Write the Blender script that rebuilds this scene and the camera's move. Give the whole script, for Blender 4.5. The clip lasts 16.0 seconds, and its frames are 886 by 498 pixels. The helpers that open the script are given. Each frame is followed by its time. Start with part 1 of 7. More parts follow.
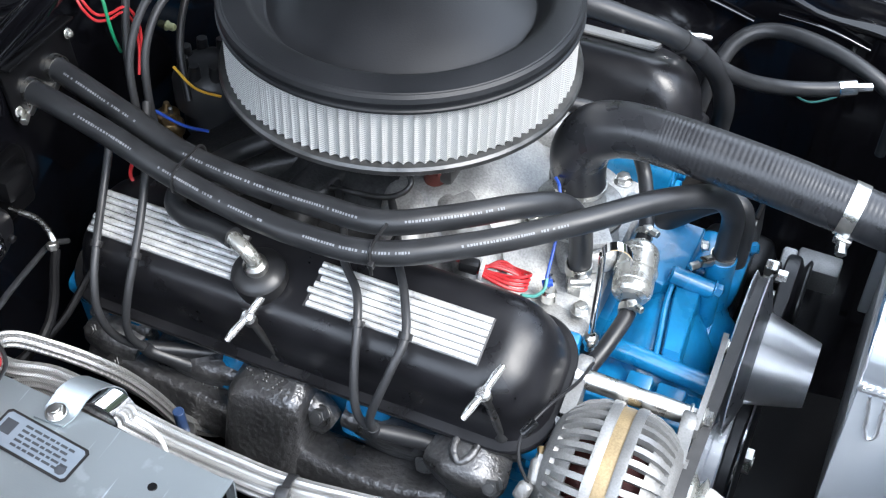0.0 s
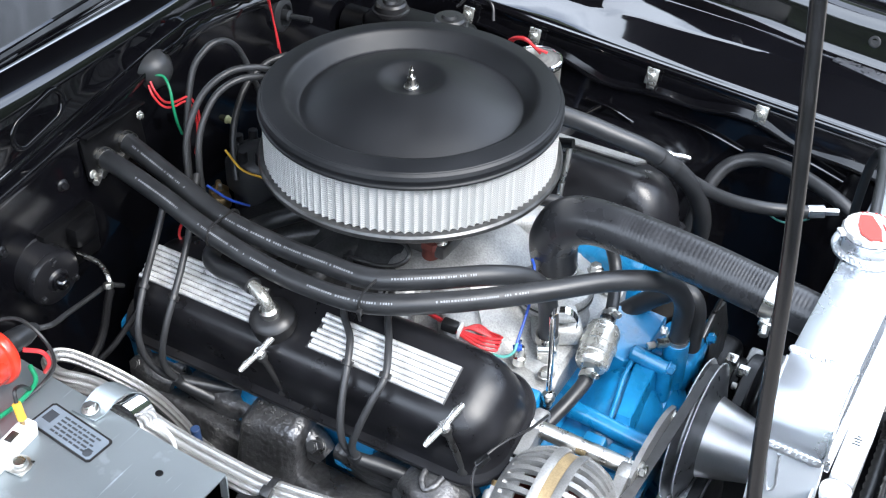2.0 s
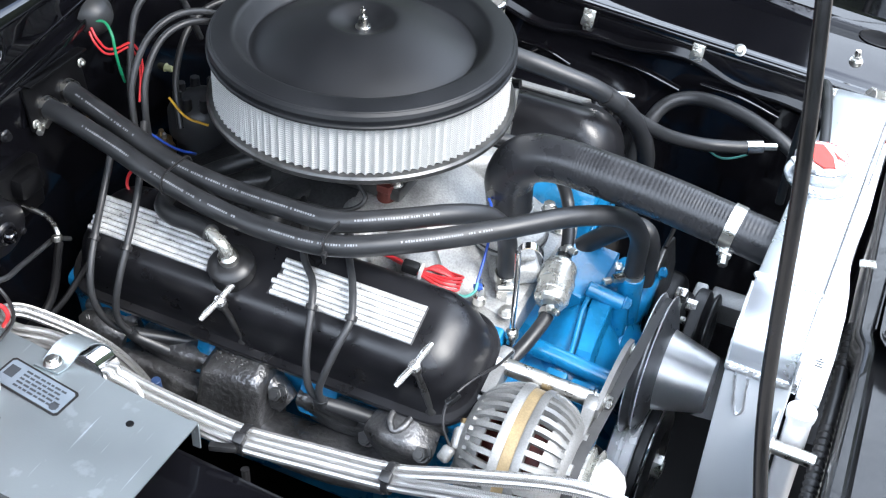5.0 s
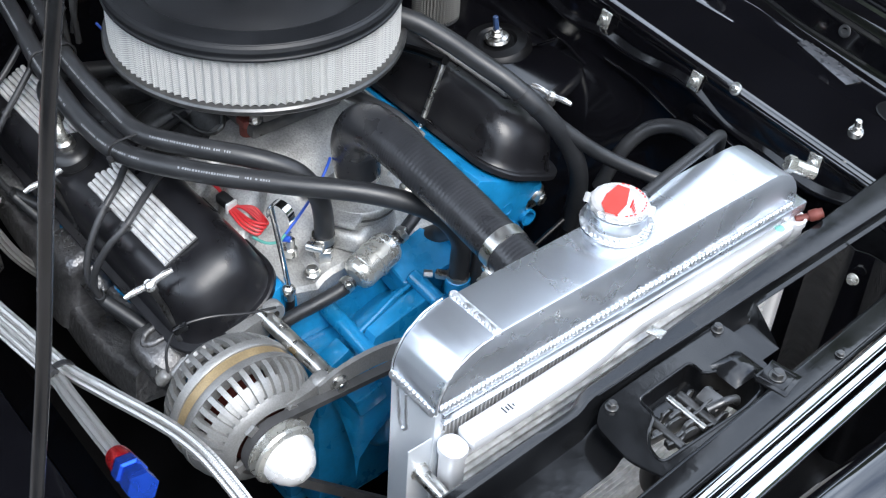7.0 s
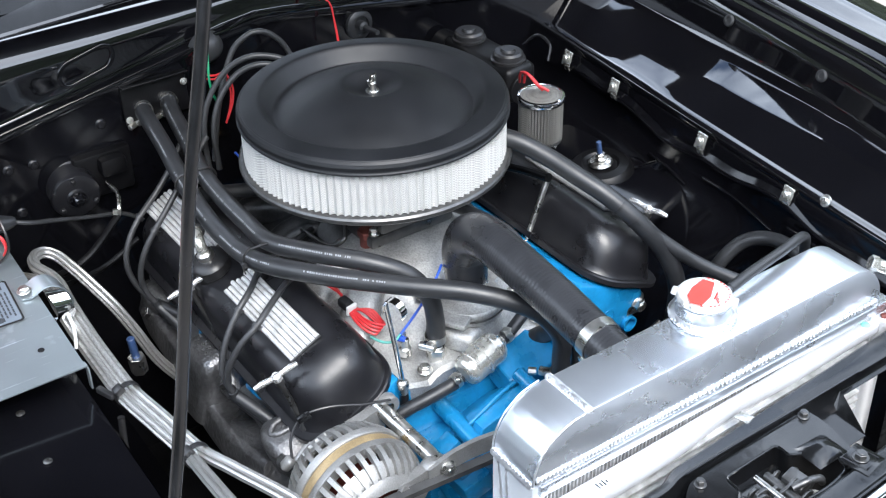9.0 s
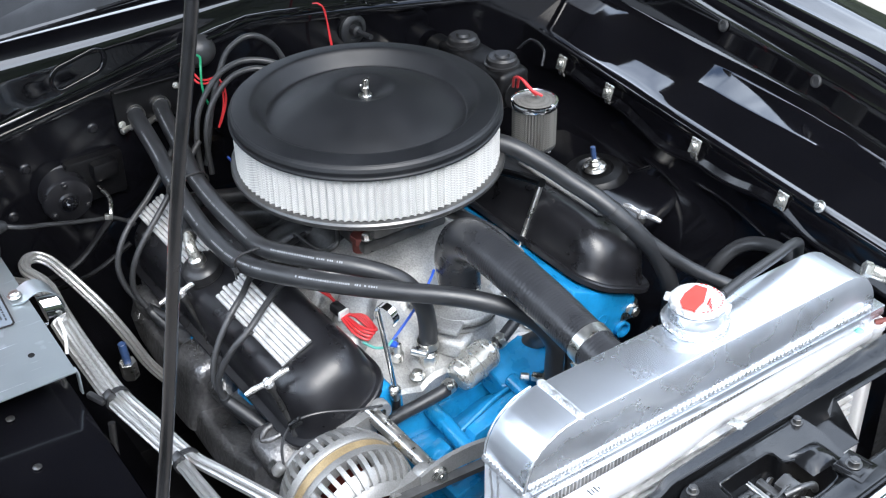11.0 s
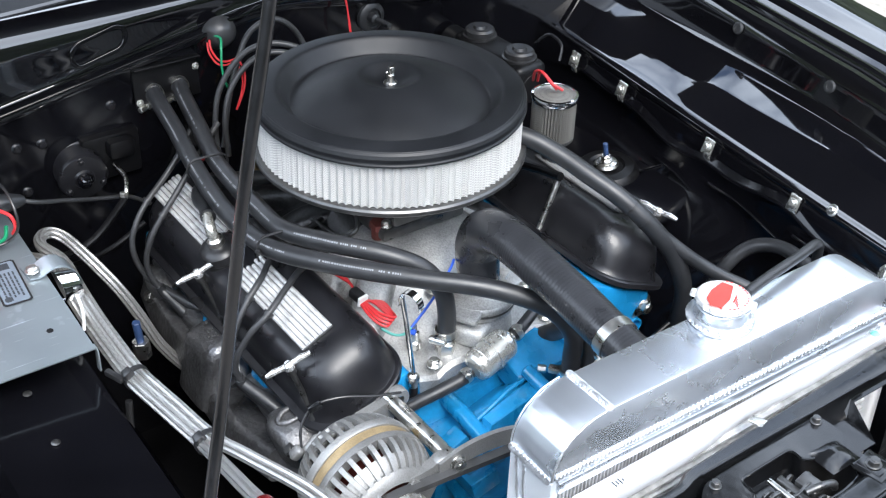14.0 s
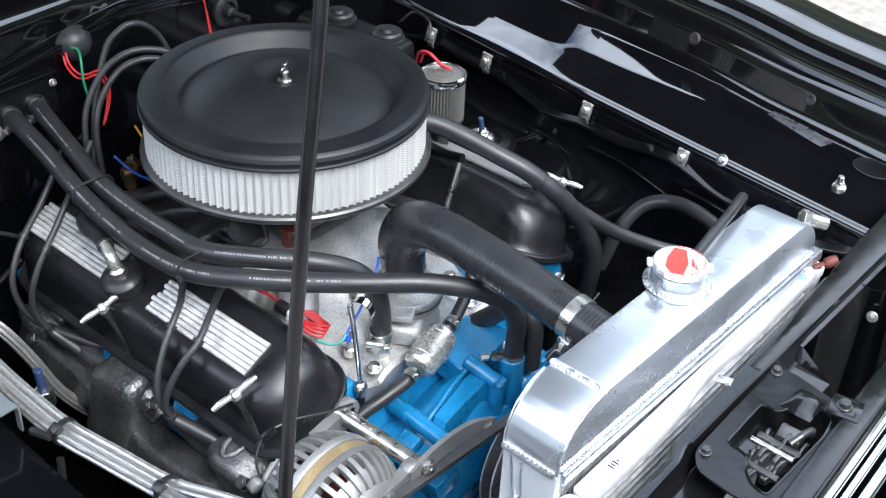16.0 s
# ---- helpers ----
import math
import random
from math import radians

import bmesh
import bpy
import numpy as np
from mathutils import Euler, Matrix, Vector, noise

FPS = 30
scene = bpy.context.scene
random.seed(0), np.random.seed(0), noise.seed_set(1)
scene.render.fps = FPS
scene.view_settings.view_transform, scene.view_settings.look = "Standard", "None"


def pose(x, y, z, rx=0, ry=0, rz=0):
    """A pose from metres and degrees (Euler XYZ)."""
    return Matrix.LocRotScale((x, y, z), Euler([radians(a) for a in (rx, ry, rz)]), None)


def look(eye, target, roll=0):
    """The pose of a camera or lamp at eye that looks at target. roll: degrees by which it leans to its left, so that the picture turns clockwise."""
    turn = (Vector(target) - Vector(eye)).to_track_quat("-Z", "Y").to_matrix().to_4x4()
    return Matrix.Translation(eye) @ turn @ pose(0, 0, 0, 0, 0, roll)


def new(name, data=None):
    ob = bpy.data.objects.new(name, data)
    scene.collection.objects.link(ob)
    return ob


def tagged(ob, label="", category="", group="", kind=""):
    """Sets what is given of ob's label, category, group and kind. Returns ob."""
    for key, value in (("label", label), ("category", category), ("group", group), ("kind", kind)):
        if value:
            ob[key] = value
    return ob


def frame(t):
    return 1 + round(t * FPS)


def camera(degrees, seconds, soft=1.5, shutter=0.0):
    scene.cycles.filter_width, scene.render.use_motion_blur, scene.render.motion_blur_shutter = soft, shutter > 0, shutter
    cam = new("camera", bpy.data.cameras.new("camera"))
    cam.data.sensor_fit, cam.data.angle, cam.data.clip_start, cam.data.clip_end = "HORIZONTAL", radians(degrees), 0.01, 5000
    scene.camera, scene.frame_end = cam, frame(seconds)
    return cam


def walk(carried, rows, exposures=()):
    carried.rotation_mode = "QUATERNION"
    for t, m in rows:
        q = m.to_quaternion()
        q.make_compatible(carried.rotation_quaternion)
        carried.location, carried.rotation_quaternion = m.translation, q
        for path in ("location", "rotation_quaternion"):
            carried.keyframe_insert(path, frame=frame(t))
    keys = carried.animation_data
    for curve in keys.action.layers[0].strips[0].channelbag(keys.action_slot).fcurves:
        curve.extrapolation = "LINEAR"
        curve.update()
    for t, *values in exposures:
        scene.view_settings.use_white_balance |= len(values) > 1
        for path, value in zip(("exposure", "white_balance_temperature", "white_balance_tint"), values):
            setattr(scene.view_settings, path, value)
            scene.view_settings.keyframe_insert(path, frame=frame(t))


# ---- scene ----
cam = camera(38.1, 16.0, 1.2)
PATH = [
    (0, (0.449, -0.956, 1.632), (-0.105, 0.374, 0.245), 1.7),
    (0.5, (0.547, -1.097, 1.683), (-0.051, 0.307, 0.389), 4.2),
    (1, (0.675, -1.094, 1.715), (-0.031, 0.309, 0.477), 1.8),
    (1.5, (0.702, -1.095, 1.726), (-0.07, 0.312, 0.531), 0.6),
    (2, (0.659, -1.108, 1.715), (-0.11, 0.286, 0.505), 1.7),
    (2.5, (0.591, -1.139, 1.704), (-0.129, 0.268, 0.478), 1.6),
    (3, (0.588, -1.131, 1.696), (-0.085, 0.279, 0.448), 1.4),
    (3.5, (0.571, -1.142, 1.706), (-0.075, 0.28, 0.456), 3.2),
    (4, (0.571, -1.148, 1.703), (-0.058, 0.285, 0.457), 3.1),
    (4.5, (0.561, -1.151, 1.699), (-0.053, 0.287, 0.452), 2.4),
    (5, (0.598, -1.151, 1.689), (-0.005, 0.289, 0.439), 3.7),
    (5.2, (0.658, -1.135, 1.694), (0.05, 0.296, 0.437), 2.9),
    (7.3, (1.21, -0.693, 1.715), (-0.016, 0.231, 0.434), 3.3),
    (7.5, (1.246, -0.715, 1.728), (-0.056, 0.183, 0.504), 2.6),
    (8, (1.266, -0.768, 1.732), (-0.116, 0.082, 0.562), -2.2),
    (8.5, (1.275, -0.771, 1.734), (-0.087, 0.159, 0.602), -1.3),
    (11, (1.274, -0.763, 1.73), (-0.089, 0.179, 0.61), -1.0),
    (11.5, (1.276, -0.762, 1.73), (-0.079, 0.185, 0.605), -0.8),
    (12, (1.279, -0.763, 1.729), (-0.071, 0.185, 0.599), -0.4),
    (12.5, (1.278, -0.769, 1.728), (-0.067, 0.185, 0.597), -0.1),
    (13, (1.281, -0.771, 1.732), (-0.06, 0.186, 0.599), 0.0),
    (13.5, (1.283, -0.779, 1.732), (-0.055, 0.19, 0.605), 0.3),
    (14, (1.24, -0.826, 1.726), (-0.087, 0.159, 0.601), 2.1),
    (14.5, (1.108, -0.919, 1.708), (-0.101, 0.215, 0.589), 0.8),
    (15, (1.062, -0.931, 1.71), (-0.039, 0.292, 0.573), 2.3),
    (15.5, (1.048, -0.934, 1.706), (-0.001, 0.326, 0.561), 2.6),
    (16, (1.04, -0.944, 1.708), (0.0, 0.318, 0.557), 2.8),
]
walk(cam, [(t, look(eye, target, roll)) for t, eye, target, roll in PATH], [(0, 1.98), (0.5, 2.02), (1.5, 1.95), (2.5, 2.14), (5.2, 2.15), (7.4, 1.40), (8.2, 1.83), (11, 1.88), (13.5, 1.83), (15, 1.82), (16, 1.72)])

# ---- light ----
world = bpy.data.worlds.new("sky")
scene.world = world
world.use_nodes = True
wn = world.node_tree.nodes
sky = wn.new("ShaderNodeTexSky")
sky.sky_type, sky.sun_disc = "NISHITA", False
sky.sun_elevation, sky.sun_rotation = radians(52), radians(105)
sky.air_density, sky.dust_density, sky.ozone_density = 1.0, 2.4, 1.2
wn["Background"].inputs[1].default_value = 0.15
# broken white cloud over the whole sky
wl = world.node_tree.links
way, cloud, cover, mixed = wn.new("ShaderNodeTexCoord"), wn.new("ShaderNodeTexNoise"), wn.new("ShaderNodeValToRGB"), wn.new("ShaderNodeMix")
cloud.inputs["Scale"].default_value, cloud.inputs["Detail"].default_value, cloud.inputs["Roughness"].default_value = 2.6, 7, 0.55
cover.color_ramp.elements[0].position, cover.color_ramp.elements[0].color = 0.33, (0, 0, 0, 1)
cover.color_ramp.elements[1].position, cover.color_ramp.elements[1].color = 0.53, (0.9, 0.9, 0.9, 1)
mixed.data_type = "RGBA"
mixed.inputs[7].default_value = (9.0, 10.2, 12.0, 1)
wl.new(way.outputs["Generated"], cloud.inputs["Vector"])
wl.new(cloud.outputs[0], cover.inputs[0])
wl.new(cover.outputs[0], mixed.inputs[0])
wl.new(sky.outputs[0], mixed.inputs[6])
wl.new(mixed.outputs[2], wn["Background"].inputs[0])
sun_data = bpy.data.lights.new("sun", "SUN")
sun_data.energy, sun_data.angle, sun_data.color = 1.2, radians(28), (1.0, 0.985, 0.96)
sun = new("sun", sun_data)
SUN_AZ, SUN_EL = radians(-15), radians(52)   # azimuth from +x towards +y
sun.matrix_world = look((3 * math.cos(SUN_AZ), 3 * math.sin(SUN_AZ), 3 * math.tan(SUN_EL)), (0, 0, 0))

# ---- materials ----


def mat(name, col, rough=0.5, metal=0.0, var=0.15, vscale=25.0, bump=0.0, bscale=300.0, rvar=0.08, coat=0.0, speck=0.0, spec=0.5, bdist=0.001):
    """A surface with colour and gloss variation at two scales and a fine relief."""
    m = bpy.data.materials.new(name)
    m.use_nodes = True
    nt = m.node_tree
    n, l = nt.nodes, nt.links
    b = n["Principled BSDF"]
    tc = n.new("ShaderNodeTexCoord")
    big, fine = n.new("ShaderNodeTexNoise"), n.new("ShaderNodeTexNoise")
    big.inputs["Scale"].default_value, big.inputs["Detail"].default_value = vscale, 5
    fine.inputs["Scale"].default_value, fine.inputs["Detail"].default_value = bscale, 4
    l.new(tc.outputs["Object"], big.inputs["Vector"])
    l.new(tc.outputs["Object"], fine.inputs["Vector"])
    ramp = n.new("ShaderNodeValToRGB")
    lo = [max(c * (1 - var), 0) for c in col] + [1]
    hi = [min(c * (1 + var), 1) for c in col] + [1]
    ramp.color_ramp.elements[0].position, ramp.color_ramp.elements[0].color = 0.3, lo
    ramp.color_ramp.elements[1].position, ramp.color_ramp.elements[1].color = 0.7, hi
    l.new(big.outputs[0], ramp.inputs[0])
    out = ramp.outputs[0]
    if speck:
        r2 = n.new("ShaderNodeValToRGB")
        r2.color_ramp.elements[0].position, r2.color_ramp.elements[0].color = 0.35, (1 - speck, 1 - speck, 1 - speck, 1)
        r2.color_ramp.elements[1].position, r2.color_ramp.elements[1].color = 0.62, (1, 1, 1, 1)
        l.new(fine.outputs[0], r2.inputs[0])
        mx = n.new("ShaderNodeMix")
        mx.data_type, mx.blend_type = "RGBA", "MULTIPLY"
        mx.inputs[0].default_value = 1
        l.new(out, mx.inputs[6])
        l.new(r2.outputs[0], mx.inputs[7])
        out = mx.outputs[2]
    l.new(out, b.inputs["Base Color"])
    mr = n.new("ShaderNodeMapRange")
    mr.inputs["From Min"].default_value, mr.inputs["From Max"].default_value = 0.3, 0.7
    mr.inputs["To Min"].default_value, mr.inputs["To Max"].default_value = max(rough - rvar, 0.02), min(rough + rvar, 1)
    l.new(big.outputs[0], mr.inputs["Value"])
    l.new(mr.outputs[0], b.inputs["Roughness"])
    b.inputs["Metallic"].default_value = metal
    b.inputs["Coat Weight"].default_value = coat
    b.inputs["Coat Roughness"].default_value = 0.04
    b.inputs["Specular IOR Level"].default_value = spec
    if bump:
        bp = n.new("ShaderNodeBump")
        bp.inputs["Strength"].default_value, bp.inputs["Distance"].default_value = bump, bdist
        l.new(fine.outputs[0], bp.inputs["Height"])
        l.new(bp.outputs[0], b.inputs["Normal"])
    return m


def brushed(name, col, rough, direction, scratch=0.25, metal=1.0, scuffed=False, rvar=0.04):
    """Polished sheet metal with long scratches along one axis and cloudy smears."""
    m = mat(name, col, rough, metal, 0.06, 9, 0, 60, rvar)
    nt = m.node_tree
    n, l = nt.nodes, nt.links
    b = n["Principled BSDF"]
    mp, nz, bp = n.new("ShaderNodeMapping"), n.new("ShaderNodeTexNoise"), n.new("ShaderNodeBump")
    s = [900, 900, 900]
    s["xyz".index(direction)] = 12
    mp.inputs["Scale"].default_value = s
    nz.inputs["Scale"].default_value, nz.inputs["Detail"].default_value = 1.0, 3
    bp.inputs["Strength"].default_value, bp.inputs["Distance"].default_value = scratch, 0.0003
    # hand marks and dull smears
    sm, rp, mx = n.new("ShaderNodeTexNoise"), n.new("ShaderNodeValToRGB"), n.new("ShaderNodeMix")
    sm.inputs["Scale"].default_value, sm.inputs["Detail"].default_value, sm.inputs["Distortion"].default_value = 10.0, 1, 0.0
    rp.color_ramp.elements[0].position, rp.color_ramp.elements[0].color = 0.30, (1, 1, 1, 1)
    rp.color_ramp.elements[1].position, rp.color_ramp.elements[1].color = 0.8, (1.08, 1.08, 1.08, 1)
    mx.data_type, mx.blend_type = "RGBA", "MULTIPLY"
    mx.inputs[0].default_value = 1
    old = b.inputs["Base Color"].links[0].from_socket
    l.new(old, mx.inputs[6])
    l.new(sm.outputs[0], rp.inputs[0])
    l.new(rp.outputs[0], mx.inputs[7])
    l.new(mx.outputs[2], b.inputs["Base Color"])
    tc = [x for x in n if x.type == "TEX_COORD"][0]
    if scuffed:
        # stray scratches and dull blotches from handling
        last = mx.outputs[2]
        for turn, sx, sy, lo, gain in ((35, 260, 9, 0.66, 1.7), (-52, 220, 12, 0.68, 1.6), (10, 40, 34, 0.62, 1.22)):
            m2, n2, r2, x2 = n.new("ShaderNodeMapping"), n.new("ShaderNodeTexNoise"), n.new("ShaderNodeValToRGB"), n.new("ShaderNodeMix")
            m2.inputs["Rotation"].default_value = (0, 0, radians(turn))
            m2.inputs["Scale"].default_value = (sx, sy, 40)
            n2.inputs["Scale"].default_value, n2.inputs["Detail"].default_value = 1.0, 4
            r2.color_ramp.elements[0].position, r2.color_ramp.elements[0].color = lo, (1, 1, 1, 1)
            r2.color_ramp.elements[1].position, r2.color_ramp.elements[1].color = lo + 0.07, (gain, gain, gain, 1)
            x2.data_type, x2.blend_type = "RGBA", "MULTIPLY"
            x2.inputs[0].default_value = 1
            l.new(tc.outputs["Object"], m2.inputs["Vector"])
            l.new(m2.outputs[0], n2.inputs["Vector"])
            l.new(n2.outputs[0], r2.inputs[0])
            l.new(last, x2.inputs[6])
            l.new(r2.outputs[0], x2.inputs[7])
            last = x2.outputs[2]
        l.new(last, b.inputs["Base Color"])
    l.new(tc.outputs["Object"], mp.inputs["Vector"])
    l.new(tc.outputs["Object"], sm.inputs["Vector"])
    l.new(mp.outputs[0], nz.inputs["Vector"])
    l.new(nz.outputs[0], bp.inputs["Height"])
    l.new(bp.outputs[0], b.inputs["Normal"])
    return m


def woven(name, col_a, col_b, scale, metal, rough, relief=0.6, axis="z"):
    """Wire mesh or braid: two crossed fine waves."""
    m = bpy.data.materials.new(name)
    m.use_nodes = True
    nt = m.node_tree
    n, l = nt.nodes, nt.links
    b = n["Principled BSDF"]
    tc = n.new("ShaderNodeTexCoord")
    waves = []
    for turn in (45, -45):
        mp, w = n.new("ShaderNodeMapping"), n.new("ShaderNodeTexWave")
        mp.inputs["Rotation"].default_value = (radians(turn), radians(turn), 0)
        w.inputs["Scale"].default_value = scale
        w.inputs["Distortion"].default_value = 0.4
        w.bands_direction = "Z"
        l.new(tc.outputs["Object"], mp.inputs["Vector"])
        l.new(mp.outputs[0], w.inputs["Vector"])
        waves.append(w)
    mul = n.new("ShaderNodeMath")
    mul.operation = "MAXIMUM"
    l.new(waves[0].outputs["Fac"], mul.inputs[0])
    l.new(waves[1].outputs["Fac"], mul.inputs[1])
    ramp = n.new("ShaderNodeValToRGB")
    ramp.color_ramp.elements[0].position, ramp.color_ramp.elements[0].color = 0.45, (*col_a, 1)
    ramp.color_ramp.elements[1].position, ramp.color_ramp.elements[1].color = 0.9, (*col_b, 1)
    l.new(mul.outputs[0], ramp.inputs[0])
    l.new(ramp.outputs[0], b.inputs["Base Color"])
    bp = n.new("ShaderNodeBump")
    bp.inputs["Strength"].default_value, bp.inputs["Distance"].default_value = relief, 0.0006
    l.new(mul.outputs[0], bp.inputs["Height"])
    l.new(bp.outputs[0], b.inputs["Normal"])
    b.inputs["Metallic"].default_value, b.inputs["Roughness"].default_value = metal, rough
    return m


PAINT = mat("black_body_paint", (0.003, 0.003, 0.004), 0.05, 0, 0.3, 9, 0.02, 30, 0.03, spec=0.65, coat=0.7)
UNDER = mat("dull_black_paint", (0.003, 0.003, 0.0035), 0.40, 0, 0.4, 12, 0.15, 160, 0.1, spec=0.25)
NEARP = mat("near_fender_black_paint", (0.003, 0.003, 0.004), 0.10, 0, 0.3, 9, 0.03, 30, 0.05, spec=0.4)
SATIN = mat("satin_black_lid", (0.010, 0.011, 0.0132), 0.47, 0, 0.22, 14, 0.34, 700, 0.07, bdist=0.0006, spec=0.40)
COVERB = mat("semi_gloss_black_cover", (0.009, 0.009, 0.0106), 0.32, 0, 0.3, 26, 0.13, 300, 0.08, bdist=0.0008, spec=0.42)
RUBBER = mat("black_rubber", (0.018, 0.019, 0.021), 0.40, 0, 0.2, 30, 0.12, 700, 0.1)
HOSER = mat("new_ribbed_rubber", (0.022, 0.023, 0.026), 0.30, 0, 0.2, 30, 0.10, 700, 0.08)
WIREB = mat("grey_black_wire_jacket", (0.028, 0.029, 0.031), 0.42, 0, 0.15, 40, 0.06, 600, 0.06)
PLASTIC = mat("black_plastic", (0.014, 0.014, 0.015), 0.38, 0, 0.2, 30, 0.06, 500, 0.08)
RAD = brushed("polished_aluminium", (0.63, 0.675, 0.735), 0.28, "y", 0.03, 0.86, False, 0.09)
RAIL = mat("bright_aluminium_rail", (0.80, 0.81, 0.83), 0.36, 0.45, 0.06, 14, 0.05, 300, 0.08)
RAWIRON = mat("blasted_bright_iron", (0.15, 0.15, 0.153), 0.38, 0.7, 0.35, 45, 0.7, 260, 0.12, bdist=0.0014, speck=0.3)
MIRRORAL = mat("turned_polished_aluminium", (0.92, 0.92, 0.92), 0.26, 0.35, 0.05, 40, 0.03, 500, 0.05)
TURNED = mat("lathe_turned_aluminium", (0.93, 0.93, 0.93), 0.42, 0.95, 0.04, 40, 0.03, 500, 0.04)
# the lathe's rings spread the gloss along the axis
turned_nodes, turned_links = TURNED.node_tree.nodes, TURNED.node_tree.links
rings = turned_nodes.new("ShaderNodeTangent")
rings.direction_type, rings.axis = "RADIAL", "X"
turned_nodes["Principled BSDF"].inputs["Anisotropic"].default_value = 0.9
turned_nodes["Principled BSDF"].inputs["Anisotropic Rotation"].default_value = 0.25
turned_links.new(rings.outputs[0], turned_nodes["Principled BSDF"].inputs["Tangent"])
SHEAVE = mat("worn_grey_steel_sheave", (0.20, 0.20, 0.205), 0.32, 0.7, 0.2, 40, 0.05, 400, 0.08)
DARKCAST = mat("dark_grey_casting", (0.065, 0.066, 0.068), 0.38, 0.5, 0.45, 22, 0.4, 300, 0.12, speck=0.3)
SHEET = brushed("brushed_aluminium_sheet", (0.34, 0.385, 0.41), 0.40, "x", 0.25, 0.78, True)
SIDEAL = brushed("mill_finish_aluminium", (0.52, 0.55, 0.58), 0.36, "z", 0.2, 0.45)
WELD = mat("weld_bead_aluminium", (0.74, 0.76, 0.79), 0.36, 0.9, 0.1, 60, 0.2, 500, 0.08)
CAST = mat("cast_aluminium", (0.43, 0.43, 0.42), 0.50, 0.7, 0.28, 26, 0.5, 420, 0.1, speck=0.25)
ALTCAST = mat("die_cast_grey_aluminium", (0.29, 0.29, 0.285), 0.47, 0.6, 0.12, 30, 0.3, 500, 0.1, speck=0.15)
IRON = mat("cast_iron", (0.165, 0.165, 0.17), 0.34, 0.80, 0.35, 18, 0.95, 150, 0.08, bdist=0.0021, speck=0.25)
STEEL = mat("zinc_steel", (0.62, 0.61, 0.58), 0.30, 1.0, 0.2, 60, 0.1, 500, 0.1)
CHROME = mat("chrome", (0.82, 0.83, 0.85), 0.08, 1.0, 0.05, 30, 0, 100, 0.04)
DARKSTEEL = mat("dark_steel", (0.10, 0.10, 0.10), 0.36, 0.8, 0.3, 50, 0.1, 400, 0.1)
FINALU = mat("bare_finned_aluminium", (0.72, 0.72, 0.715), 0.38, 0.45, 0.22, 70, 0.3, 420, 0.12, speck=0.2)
BLUE = mat("blue_engine_enamel", (0.006, 0.172, 0.375), 0.31, 0, 0.28, 24, 0.35, 170, 0.10, coat=0.45, speck=0.12)
POLISH = mat("polished_die_casting", (0.90, 0.90, 0.90), 0.22, 0.85, 0.05, 40, 0.05, 400, 0.06)
TAGMARK = mat("faded_tag_print", (0.065, 0.068, 0.075), 0.5, 0, 0.3, 60)
RODP = mat("black_rod_enamel", (0.006, 0.006, 0.007), 0.22, 0, 0.3, 30, 0.05, 300, 0.06)
PAPER = woven("white_filter_mesh", (0.33, 0.333, 0.333), (0.65, 0.65, 0.632), 260, 0.15, 0.5, 0.8)
BRAID = woven("braided_stainless_steel", (0.20, 0.20, 0.195), (0.62, 0.615, 0.60), 300, 0.8, 0.36, 0.2)
MESHG = woven("grey_pleated_gauze", (0.06, 0.06, 0.055), (0.18, 0.175, 0.165), 220, 0.3, 0.55, 0.5)
RED = mat("red_plastic", (0.52, 0.03, 0.035), 0.35, 0, 0.1, 30, 0.05, 300, 0.06)
ORANGE = mat("orange_red_coil_case", (0.70, 0.035, 0.015), 0.28, 0, 0.1, 30, 0.03, 300, 0.06, coat=0.4)
CAPRED = mat("cap_warning_red", (0.72, 0.05, 0.04), 0.4, 0, 0.1, 60, 0, 300, 0.06)
ANRED = mat("anodised_red", (0.60, 0.015, 0.02), 0.25, 0.8, 0.1, 40, 0, 300, 0.06)
ANBLUE = mat("anodised_blue", (0.02, 0.09, 0.62), 0.25, 0.8, 0.1, 40, 0, 300, 0.06)
GREENW = mat("green_wire", (0.01, 0.22, 0.10), 0.4, 0, 0.1, 40)
BLUEW = mat("blue_wire", (0.02, 0.08, 0.45), 0.4, 0, 0.1, 40)
TEALW = mat("teal_wire", (0.08, 0.30, 0.26), 0.4, 0, 0.1, 40)
YELLOW = mat("yellow_wire", (0.75, 0.42, 0.05), 0.4, 0, 0.1, 40)
COPPER = mat("copper_winding", (0.07, 0.014, 0.011), 0.42, 0.4, 0.25, 120, 0.4, 300)
BRASS = mat("aged_brass", (0.26, 0.18, 0.09), 0.35, 0.9, 0.3, 70, 0.1, 300)
TAN = mat("laminated_core_tan", (0.36, 0.27, 0.15), 0.5, 0.5, 0.25, 45, 0.2, 500, speck=0.2)
RUSTRED = mat("rusty_port", (0.13, 0.032, 0.024), 0.6, 0.2, 0.3, 60, 0.3, 300)
WHITEP = mat("white_print", (0.18, 0.19, 0.205), 0.5, 0, 0.2, 60)
DARKP = mat("dark_print", (0.03, 0.035, 0.042), 0.5, 0, 0.2, 60)
LABELG = mat("grey_label", (0.18, 0.215, 0.255), 0.45, 0.3, 0.1, 40)
GREYTAG = mat("clear_grey_tag", (0.045, 0.048, 0.055), 0.3, 0, 0.5, 80, 0.1, 200)
PLUG = mat("dull_rubber_plug", (0.020, 0.021, 0.023), 0.55, 0, 0.3, 60, 0.2, 300)
PALEPLUG = mat("pale_green_plastic", (0.34, 0.36, 0.20), 0.5, 0, 0.15, 60)
